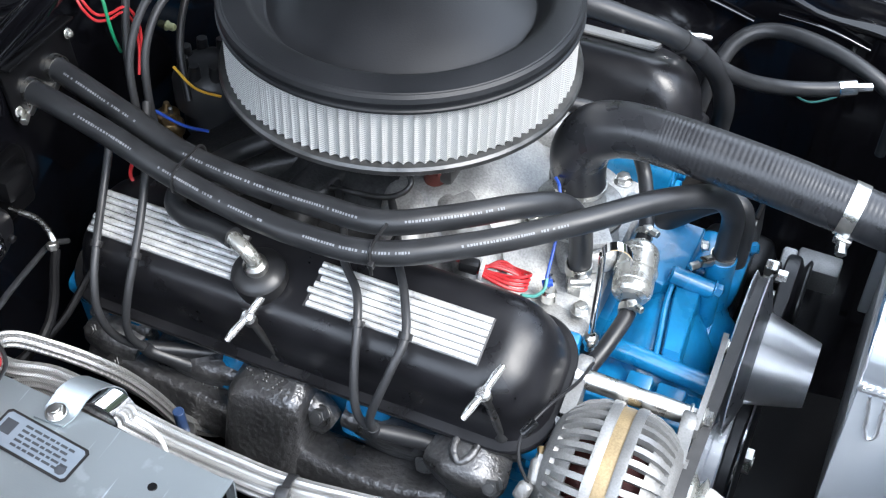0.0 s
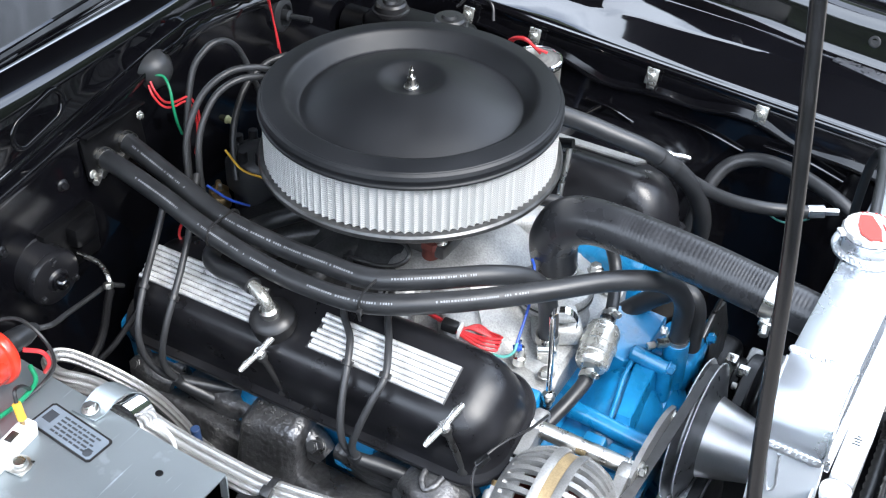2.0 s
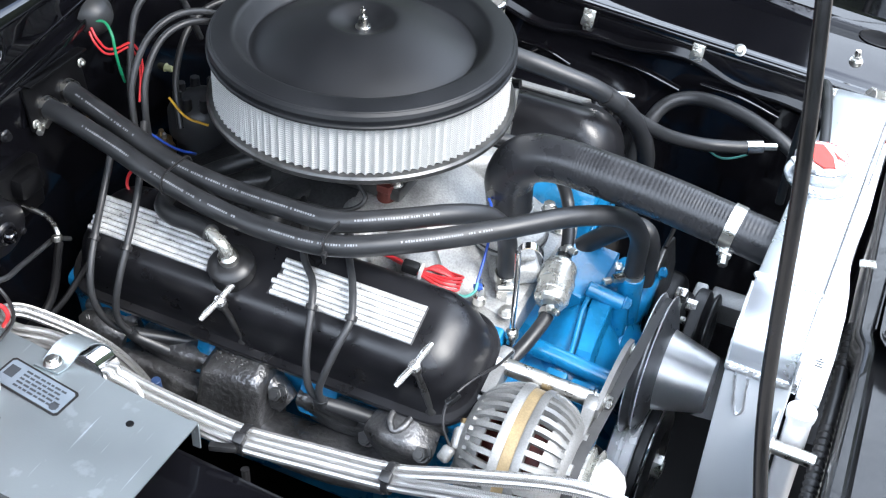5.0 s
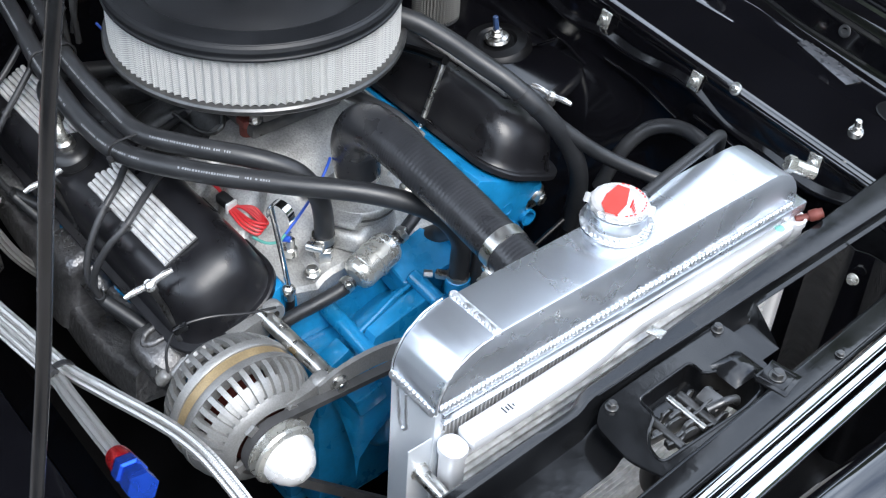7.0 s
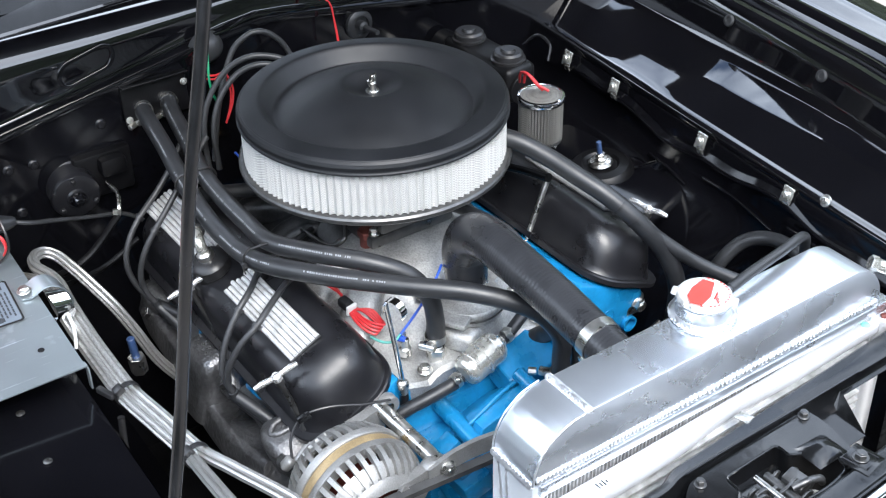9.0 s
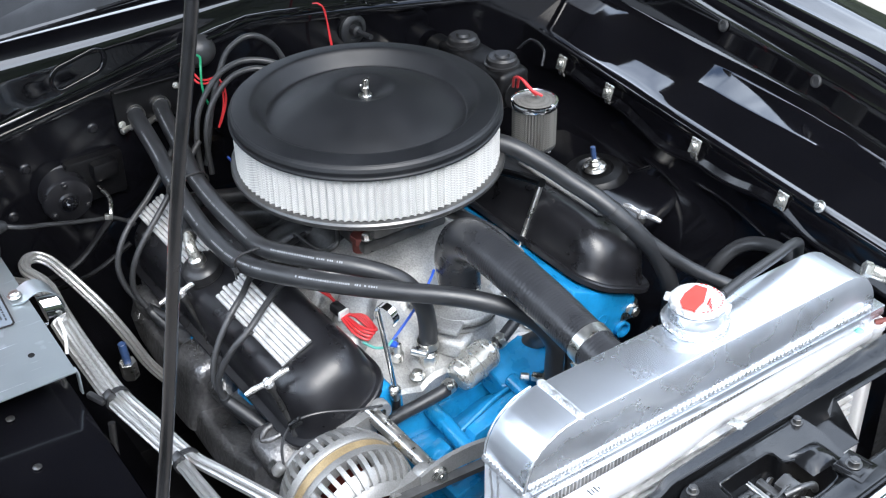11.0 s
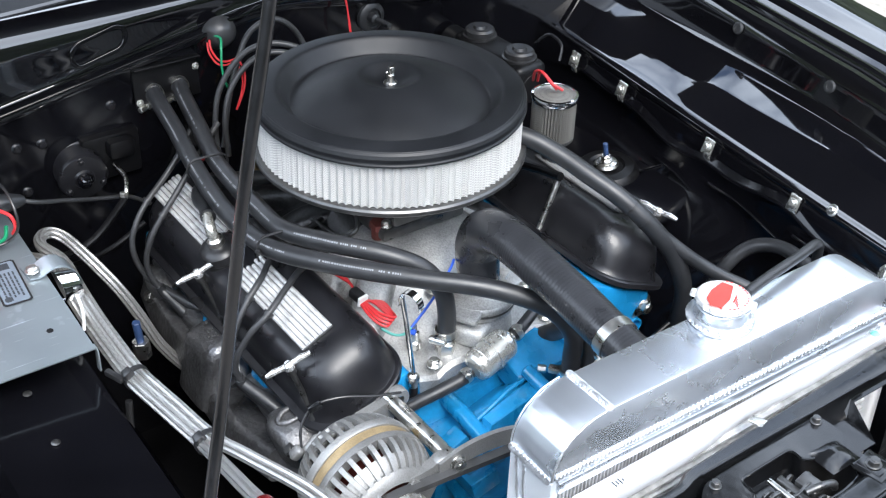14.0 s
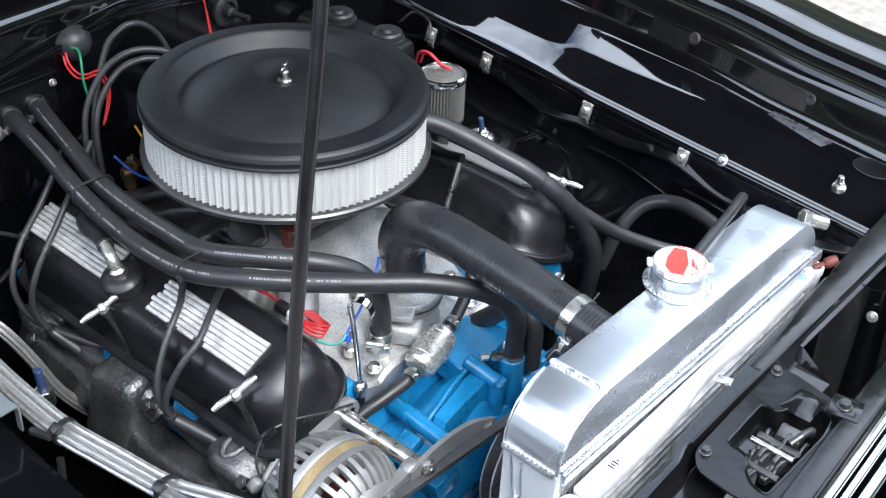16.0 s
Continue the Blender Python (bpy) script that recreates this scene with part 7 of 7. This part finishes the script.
# ---- shock tower mount ----
sm = thing("shock_mount", (-0.016, 0.418, 0.70), "plated shock absorber top mount on the inner fender", "shock mount")
bm = lathe(B(), [(0.060, -0.035), (0.050, -0.006), (0.044, 0.0), (0.030, 0.002), (0.026, -0.002), (0, -0.002)], (-0.016, 0.420, 0.705), (0, -0.12, 1), 40)
part("tower_dome", bm, UNDER, sm)
bm = lathe(B(), [(0, 0), (0.0185, 0), (0.0195, 0.002), (0.017, 0.006), (0.010, 0.008), (0.009, 0.010), (0, 0.010)], (-0.016, 0.420, 0.706), (0, -0.12, 1), 32)
hexbolt(bm, (-0.016, 0.4188, 0.715), (0, -0.12, 1), 0.008, 0.009)
part("washer_nut", bm, STEEL, sm)
bm = cy(B(), (-0.016, 0.418, 0.722), (-0.018, 0.415, 0.745), 0.0042, seg=12)
part("stud", bm, SLATE, sm, "blue-capped stud")
bm = tube(B(), [(-0.015, 0.45, 0.69), (0.02, 0.46, 0.70), (0.05, 0.475, 0.72)], 0.003, 8)
part("stay_rod", bm, NEARP, sm)
bm = prism(B(), [(-0.20, 0.30), (0.14, 0.30), (0.12, 0.44), (0.10, 0.502), (-0.16, 0.502), (-0.18, 0.44)], (0, 0, 0.66), (1, 0, 0), (0, 1, 0), (0, 0, 1), 0.036, 0.017, 4)
solo("shock_tower", bm, NEARP, "black painted shock tower in the inner fender", "shock tower", kind="structure")

# ---- clips and bolts on the far rail ----


def spring_clip(p, turn=0.0):
    t = thing("panel_clip", p, "small plated spring clip with a screw on the inner fender", "clip", "panel clips")
    m = pose(*p, 0, 0, 0)
    b = bx(B(), (p[0], p[1] - 0.004, p[2]), (0.019, 0.0035, 0.026), (-14, turn, 0), 0.0014)
    bx(b, (p[0] - 0.001, p[1] - 0.003, p[2] - 0.017), (0.012, 0.003, 0.012), (20, turn, 0), 0.001)
    part("tab", b, ZINC, t)
    b = lathe(B(), [(0, 0.006), (0.004, 0.006), (0.0052, 0.003), (0.0075, 0.002), (0.0075, 0)], (p[0], p[1] - 0.0055, p[2] + 0.001), (0, -1, 0.25), 14)
    part("screw", b, ZINC, t)
    return t


for p in ((-0.193, 0.499, 0.796), (-0.077, 0.499, 0.791), (0.117, 0.501, 0.779), (0.285, 0.506, 0.766)):
    spring_clip(p, 4)
spring_clip((0.486, 0.508, 0.752), -6)
bm = lathe(B(), [(0, 0.006), (0.0035, 0.006), (0.0050, 0.0045), (0.0054, 0.002), (0.0085, 0.0015), (0.0090, 0)], (0.343, 0.512, 0.782), (0, -0.9, 0.5), 24)
solo("fender_bolt", bm, STEEL, "round plated bolt on the fender rail", "bolt", "fender bolts")
bm = cy(B(), (0.499, 0.560, 0.780), (0.499, 0.560, 0.788), 0.010, seg=20)
cy(bm, (0.499, 0.560, 0.788), (0.499, 0.559, 0.803), 0.0045, seg=14)
hexbolt(bm, (0.499, 0.560, 0.788), (0, 0, 1), 0.0065, 0.006)
solo("fender_stud", bm, STEEL, "plated stud and nut on the fender shelf", "bolt", "fender bolts")
for p in ((0.0, 0.6590, 0.888), (0.191, 0.6590, 0.868), (0.39, 0.6600, 0.842)):
    bm = lathe(B(), [(0, 0.0025), (0.004, 0.0025), (0.0045, 0.0035), (0.0075, 0.0035), (0.0095, 0.002), (0.010, 0.0)], p, (0, -0.93, 0.35), 24)
    solo("rubber_plug", bm, PLUG, "dark round plug in the fender rail", "plug", "rail plugs")
bm = lathe(B(), [(0, 0.0004), (0.026, 0.0006), (0.028, 0.0016), (0.030, 0.0006)], (0.519, 0.617, seam_z(0.519) + 0.0378), (0.07, 0.11, 0.99), 36)
solo("drain_hole_ring", bm, UNDER, "dark round opening in the fender shelf", "opening", kind="structure")
tg = thing("rail_tag", (0.394, 0.635, 0.795), "small dark rectangular tag with faded lettering on the fender rail", "tag")
tz = seam_z(0.394) + 0.0366
bm = bx(B(), (0.394, 0.6335, tz), (0.100, 0.028, 0.0012), (-3, 4, -11), 0.0004)
part("tag_plate", bm, GREYTAG, tg)
bm = B()
rnd = random.Random(9)
for i in range(16):
    x = 0.352 + 0.0052 * i
    bx(bm, (x, 0.6415 - 0.195 * (x - 0.352) + (0.006 if i % 2 else -0.004), tz + 0.0009 - 0.07 * (x - 0.394)), (0.004, 0.004 + 0.003 * rnd.random(), 0.0004), (-3, 4, -11), 0)
part("lettering", bm, TAGMARK, tg, "faded lettering")["kind"] = "stuff"

# ---- ignition box plate on the near fender ----
ib = thing("bracket_plate", (-0.05, -0.55, 0.76), "brushed aluminium mounting plate with a folded corner", "plate")


def plate_z(x):
    return 0.7775 - 0.118 * (x - 0.0)


bm = B()
rows = []
for x in (-0.32, -0.2, -0.1, 0.0, 0.060):
    rows.append([(x, y, plate_z(x)) for y in (-0.452, -0.50, -0.58, -0.66, -0.74)])
loft(bm, rows)
loft(bm, [[(0.060 - w, -0.4520 + 0.0015 * min(k, 1), plate_z(0.06) - 0.003 * k) for k in range(0, 13, 2)] for w in (0.009, 0.0045, 0.0)])
grown(bm, 0.002)
part("sheet", bm, SHEET, ib)
bm = cy(B(), (-0.150, -0.65, plate_z(-0.15)), (-0.150, -0.65, plate_z(-0.15) + 0.003), 0.014, seg=24)
hexbolt(bm, (-0.150, -0.65, plate_z(-0.15) + 0.003), (0, 0, 1), 0.008, 0.004)
part("screw", bm, STEEL, ib)
bm = cy(B(), (0.007, -0.486, plate_z(0.007) - 0.001), (0.007, -0.486, plate_z(0.007) + 0.0006), 0.0042, seg=18)
part("drilled_hole", bm, UNDER, ib, "dark drilled hole")
lb = thing("data_label", (-0.085, -0.505, plate_z(-0.085)), "grey data label with dark border and lettering on the plate", "label")
LC, LU, LV = Vector((-0.0935, -0.4975, plate_z(-0.090) + 0.0018)), Vector((0.985, -0.06, -0.118)).normalized(), Vector((0.06, 0.998, 0)).normalized()


def on_label(x, y, w, h, lift, corner=0.0):
    if corner:
        poly = [(x - w / 2 + corner, y - h / 2), (x + w / 2 - corner, y - h / 2), (x + w / 2, y - h / 2 + corner), (x + w / 2, y + h / 2 - corner), (x + w / 2 - corner, y + h / 2), (x - w / 2 + corner, y + h / 2), (x - w / 2, y + h / 2 - corner), (x - w / 2, y - h / 2 + corner)]
    else:
        poly = [(x - w / 2, y - h / 2), (x + w / 2, y - h / 2), (x + w / 2, y + h / 2), (x - w / 2, y + h / 2)]
    return prism(B(), poly, LC + LU.cross(LV) * lift, LU, LV, LU.cross(LV), 0.0004)


part("border", on_label(0, 0, 0.082, 0.036, 0.0, 0.003), PLASTIC, lb, "black border")
part("face", on_label(0, 0, 0.0770, 0.0310, 0.0004, 0.0025), LABELG, lb)
bm = B()
rnd = random.Random(6)
for r_ in range(5):
    x = -0.018
    while x < 0.028:
        w = rnd.uniform(0.003, 0.008)
        merge(bm, on_label(x + w / 2, 0.010 - 0.005 * r_, w, 0.0022, 0.0008))
        x += w + 0.0016
merge(bm, on_label(-0.030, 0.002, 0.011, 0.014, 0.0008))
merge(bm, on_label(0.031, -0.009, 0.009, 0.009, 0.0008, 0.0025))
part("lettering", bm, DARKP, lb, "dark lettering")["kind"] = "stuff"
cl = thing("line_clamp", (-0.085, -0.445, 0.77), "bent plated clamp holding the braided lines to the plate", "clamp")
bm = B()
rows = []
for p in smooth_path([(-0.098, -0.475, 0.7925), (-0.095, -0.462, 0.7930), (-0.090, -0.448, 0.803), (-0.084, -0.436, 0.806), (-0.078, -0.424, 0.798), (-0.075, -0.418, 0.782), (-0.075, -0.424, 0.768)], 5):
    d = Vector((0.95, 0.1, -0.12)) * 0.014
    rows.append([p + d, p - d, p - d - Vector((0, 0, 0.0016)), p + d - Vector((0, 0, 0.0016))])
loft(bm, rows, closed=True, caps=True)
part("strap", bm, SHEET, cl)
bm = hexbolt(B(), (-0.096, -0.466, 0.7945), (0, -0.1, 1), 0.0068, 0.006)
part("strap_bolt", bm, STEEL, cl)
bm = B()
rows = []
for q in smooth_path([(-0.082, -0.440, 0.792), (-0.072, -0.436, 0.796), (-0.060, -0.432, 0.786), (-0.056, -0.430, 0.770), (-0.062, -0.432, 0.757), (-0.072, -0.436, 0.756)], 5):
    d = Vector((0.25, 0.95, 0)) * 0.011
    rows.append([q + d, q - d, q - d - Vector((0.0012, 0, 0.0008)), q + d - Vector((0.0012, 0, 0.0008))])
loft(bm, rows, closed=True, caps=True)
part("curled_tab", bm, CHROME, cl, "bright curled tab")

# ---- ignition coil and ballast ----
ic = thing("ignition_coil", (-0.18, -0.53, 0.80), "bright red ignition coil with a white and black printed label", "ignition coil")
KD = Vector((-0.06, 0.99, -0.07)).normalized()
K0 = Vector((-0.189, -0.486, 0.844)) - KD * 0.118
KU, KW, KD = frame_of(KD)
bm = lathe(B(), [(0, 0), (0.026, 0), (0.0285, 0.003), (0.0285, 0.104), (0.0315, 0.1055), (0.0325, 0.108), (0.0325, 0.112), (0.0310, 0.115), (0.028, 0.118), (0.018, 0.1185), (0, 0.1185)], K0, KD, 48)
part("case", bm, ORANGE, ic)
bm = lathe(B(), [(0.0286, 0.012), (0.0289, 0.014), (0.0289, 0.060), (0.0286, 0.062)], K0, KD, 48)
band_ = part("printed_label", bm, WHITEPL, ic, "white printed label")
for h0, h1, a0, a1, m_ in ((0.016, 0.034, 60, 120, PLASTIC), (0.037, 0.046, 50, 105, RED), (0.018, 0.046, 130, 165, PLASTIC), (0.018, 0.046, 10, 40, PLASTIC), (0.036, 0.046, 112, 126, RED)):
    bm = loft(B(), [[K0 + KD * (h0 + (h1 - h0) * u) + (KU * math.cos(radians(a0 + (a1 - a0) * q / 6)) + KW * math.sin(radians(a0 + (a1 - a0) * q / 6))) * 0.0292 for q in range(7)] for u in (0, 1)])
    part("printed_bar", bm, m_, band_)
bm = lathe(B(), [(0.020, 0.118), (0.017, 0.122), (0.013, 0.124), (0.0120, 0.140), (0.008, 0.144), (0, 0.144)], K0, KD, 28)
part("tower", bm, PLASTIC, ic, "black tower")
e = K0 + KD * 0.138
cl_ = thing("coil_lead", e, "grey-black coil lead with a rubber boot running to the firewall", "ignition lead")
part("boot", lathe(B(), [(0, 0), (0.0115, 0), (0.0125, 0.004), (0.0115, 0.020), (0.0075, 0.034), (0.005, 0.038), (0, 0.038)], e - KD * 0.006, Vector((0.02, 1, -0.12)), 20), RUBBER, cl_)
bm = tube(B(), [e + Vector((0, 0.025, -0.003)), (-0.186, -0.418, 0.831), (-0.203, -0.382, 0.812), (-0.220, -0.348, 0.793), (-0.237, -0.310, 0.774), (-0.251, -0.274, 0.757), (-0.256, -0.245, 0.735)], 0.0030, 12)
part("wire", bm, WIREB, cl_)
bm = B()
rows = []
for q in range(15):
    a = radians(180 + 180 * q / 14)
    rows.append([K0 + KD * (0.045 + d) + Vector((0.0310 * math.cos(a), 0, 0.0310 * math.sin(a))) for d in (0, 0.022)])
loft(bm, rows)
grown(bm, 0.0016)
bx(bm, K0 + KD * 0.056 + Vector((0, 0, -0.036)), (0.075, 0.024, 0.008), (0, 6, 3), 0.002)
solo("coil_bracket", bm, SHEET, "bent aluminium cradle holding the coil", "bracket")
br = thing("ballast_resistor", (-0.118, -0.56, 0.79), "white ceramic ballast resistor on the plate", "resistor")
bm = bx(B(), (-0.1195, -0.5600, 0.8010), (0.017, 0.086, 0.019), (0, 6, 7), 0.002)
part("ceramic", bm, WHITEPL, br)
for y in (-0.545, -0.575):
    part("slot", bx(B(), (-0.1195 + 0.12 * (y + 0.56) * -1, y, 0.8107), (0.008, 0.014, 0.0014), (0, 6, 7), 0.0004), DARKSTEEL, br, "dark slot")
bm = bx(B(), (-0.104, -0.558, 0.7925), (0.024, 0.022, 0.0025), (0, 6, 7), 0.001)
part("foot", bm, STEEL, br)
bm = lathe(B(), [(0, 0.006), (0.006, 0.006), (0.008, 0.004), (0.0085, 0.0015), (0.012, 0.001), (0.012, 0)], (-0.102, -0.558, 0.794), (0.1, 0, 1), 24)
part("screw", bm, STEEL, br)
for y in (-0.527, -0.592):
    bm = bx(B(), (-0.1205 - 0.12 * (y + 0.56), y, 0.815), (0.005, 0.002, 0.012), (0, 0, 10), 0.0006)
    part("terminal", bm, BRASS, br, "brass terminal")
solo("yellow_sleeve", cy(B(), (-0.1225, -0.5275, 0.818), (-0.128, -0.526, 0.836), 0.0046, seg=14), YELLOW, "yellow terminal sleeve on the resistor", "terminal")
solo("red_sleeve", cy(B(), (-0.1195, -0.592, 0.818), (-0.132, -0.598, 0.838), 0.0050, seg=14), RED, "red terminal sleeve on the resistor", "terminal")
wire("green_wire", [(-0.155, -0.60, 0.818), (-0.150, -0.57, 0.818), (-0.148, -0.54, 0.815), (-0.148, -0.51, 0.812), (-0.155, -0.478, 0.812), (-0.170, -0.468, 0.820)], 0.0026, GREENW, "green wire below the coil")
wire("red_wire", [(-0.165, -0.476, 0.850), (-0.150, -0.466, 0.846), (-0.146, -0.463, 0.832), (-0.152, -0.466, 0.818)], 0.0024, RED, "red wire curling beside the coil")
wire("black_wire", [(-0.205, -0.484, 0.872), (-0.178, -0.464, 0.876), (-0.150, -0.460, 0.858), (-0.140, -0.462, 0.832), (-0.148, -0.475, 0.812), (-0.150, -0.50, 0.808)], 0.0020, PLASTIC, "black wire looping round the coil end")
wire("black_wire", [(-0.128, -0.526, 0.836), (-0.134, -0.520, 0.845), (-0.142, -0.505, 0.835), (-0.150, -0.490, 0.815)], 0.0020, PLASTIC, "black wire from the yellow sleeve")
wire("black_wire", [(-0.132, -0.598, 0.838), (-0.140, -0.610, 0.848), (-0.155, -0.630, 0.840), (-0.175, -0.66, 0.82)], 0.0030, PLASTIC, "black wire behind the resistor")

# ---- braided lines ----


def fluted(bm, pts, r, flutes=9, depth=0.0010, sub=8):
    """A braided hose: its wire strands stand as fine ridges along it."""
    path = smooth_path(pts, sub)
    seg = flutes * 4
    rows = []
    for p, (u, w, t) in zip(path, frames_along(path)):
        rows.append([p + (u * math.cos(2 * math.pi * k / seg) + w * math.sin(2 * math.pi * k / seg)) * (r + depth * math.cos(2 * math.pi * k / 4)) for k in range(seg)])
    return loft(bm, rows, closed=True, caps=True)


MAIN = [(-0.14, -0.420, 0.762), (-0.085, -0.423, 0.758), (-0.03, -0.422, 0.744), (0.03, -0.421, 0.737), (0.09, -0.419, 0.733), (0.165, -0.410, 0.735), (0.245, -0.402, 0.741)]
for d, tail, head, fitted in (((0, -0.0074, 0.0), [(0.31, -0.412, 0.772), (0.385, -0.423, 0.806), (0.452, -0.432, 0.836)], [(-0.18, -0.432, 0.754), (-0.24, -0.442, 0.722), (-0.30, -0.450, 0.66)], True),
                              ((0, 0.0074, 0.001), [(0.31, -0.392, 0.758), (0.41, -0.368, 0.772), (0.47, -0.358, 0.762), (0.53, -0.35, 0.72), (0.57, -0.345, 0.62)], [(-0.180, -0.432, 0.766), (-0.203, -0.426, 0.766), (-0.213, -0.410, 0.762), (-0.203, -0.396, 0.756), (-0.178, -0.385, 0.745), (-0.150, -0.372, 0.727), (-0.127, -0.355, 0.697), (-0.113, -0.337, 0.655), (-0.105, -0.315, 0.600), (-0.100, -0.280, 0.545), (-0.100, -0.24, 0.50)], False)):
    pts = [Vector(p) + Vector(d) for p in head[::-1] + MAIN + tail]
    bl = thing("braided_hose", pts[0], "braided stainless steel hose with a red and blue anodised fitting" if fitted else "braided stainless steel hose tied beside its twin", "hose", "braided hoses")
    part("braid", fluted(B(), pts, 0.0070), BRAID, bl, "", 80)
    if fitted:
        e, dd = pts[-1], (pts[-1] - pts[-2]).normalized()
        bm = lathe(B(), [(0.006, -0.006), (0.0102, -0.006), (0.0112, -0.003), (0.0122, 0.014), (0.0122, 0.018), (0, 0.018)], e, dd, 28)
        part("socket", bm, ANRED, bl, "anodised red socket")
        bm = lathe(B(), [(0, 0.018), (0.0125, 0.018), (0.0142, 0.021), (0.0142, 0.036), (0.0115, 0.038), (0.0115, 0.046), (0.0138, 0.048), (0.0138, 0.066), (0, 0.066)], e, dd, 6)
        part("swivel_nut", bm, ANBLUE, bl, "anodised blue nut")
for p, d in (((0.092, -0.419, 0.733), (1, 0.1, 0.0)), ((0.245, -0.402, 0.740), (1, 0.0, 0.05))):
    bm = lathe(B(), [(0.0146, -0.004), (0.0162, -0.0035), (0.0162, 0.0035), (0.0146, 0.004), (0.0146, -0.004)], p, d, 24)
    bx(bm, Vector(p) + Vector((0, -0.010, 0.011)), (0.012, 0.012, 0.010), (30, 0, 0), 0.002)
    if p[0] < 0.1:
        bx(bm, Vector(p) + Vector((-0.012, -0.022, 0.004)), (0.028, 0.008, 0.008), (0, 0, 20), 0.002)
    solo("line_clip", bm, PLASTIC, "black clip tying the braided lines together", "clip", "line clips")
bm = tube(B(), [(-0.045, -0.432, 0.775), (-0.028, -0.434, 0.772), (-0.018, -0.436, 0.762), (-0.012, -0.440, 0.745)], 0.0022, 8)
solo("white_tie", bm, WHITEPL, "white nylon tie round the braided lines", "zip tie")
bm = cy(B(), (-0.064, -0.352, 0.655), (-0.064, -0.355, 0.688), 0.0055, seg=14)
tc_ = thing("blue_capped_switch", (-0.064, -0.352, 0.64), "plated switch with a blue cap below the lines", "switch")
part("blue_cap", bm, SLATE, tc_)
part("switch_base", cy(B(), (-0.064, -0.350, 0.630), (-0.064, -0.352, 0.656), 0.012, seg=6), STEEL, tc_)
for pts in ([(0.02, -0.45, 0.70), (0.04, -0.452, 0.66), (0.10, -0.45, 0.60), (0.14, -0.448, 0.54)], [(0.10, -0.435, 0.71), (0.11, -0.44, 0.66), (0.16, -0.445, 0.60), (0.18, -0.445, 0.52)]):
    solo("taped_loom", tube(B(), pts, 0.0045, 10, 6), PLASTIC, "thin taped loom hanging by the inner fender", "wire", "taped looms")
for p in ((0.045, -0.535), (0.135, -0.537), (-0.02, -0.58)):
    bm = lathe(B(), [(0, 0.002), (0.003, 0.002), (0.004, 0.0014), (0.0055, 0.0006), (0.0055, 0)], (p[0], p[1], seam_z(p[0]) - 0.065), (0, 0, 1), 16)
    solo("shelf_bolt", bm, DARKSTEEL, "small dark bolt in the near inner fender shelf", "bolt", "shelf bolts")

# sender wire across the end of the valve cover
bm = tube(B(), [(0.262, -0.295, 0.688), (0.250, -0.288, 0.706), (0.246, -0.276, 0.722), (0.252, -0.262, 0.735), (0.262, -0.235, 0.738), (0.272, -0.20, 0.730), (0.276, -0.165, 0.722)], 0.0017, 8, 6)
sw = thing("sender_wire", (0.26, -0.28, 0.68), "thin black wire with a grey connector by the alternator", "wire")
part("wire", bm, PLASTIC, sw)
part("connector", bx(B(), (0.250, -0.268, 0.730), (0.018, 0.008, 0.009), (0, -30, 60), 0.002), GREYMET, sw, "grey connector")

# small pieces at the front
solo("zip_tie", band(B(), (0.232, 0.229, 0.8245), (0.035, 0.028, -0.036), 0.0128, 0.004), PLASTIC, "black nylon zip tie round the far rubber hose", "zip tie", "hose ties")
bm = lathe(B(), [(0, 0), (0.006, 0), (0.007, 0.002), (0.007, 0.010), (0.006, 0.012), (0.006, 0.016), (0, 0.017)], (0.579, 0.358, 0.800), (0.5, 0.6, 0.35), 20)
cy(bm, (0.570, 0.346, 0.795), (0.580, 0.359, 0.800), 0.0045, seg=14)
solo("red_port_cap", bm, RUSTRED, "dark red cap on the end of the condenser", "cap")
# tan paper tag and the short chrome rod by the alternator
bm = bx(B(), (0.262, -0.258, 0.690), (0.008, 0.010, 0.006), (20, 10, 30), 0.001)
solo("wire_terminal", bm, BRASS, "small brown wire terminal by the valve cover", "terminal")
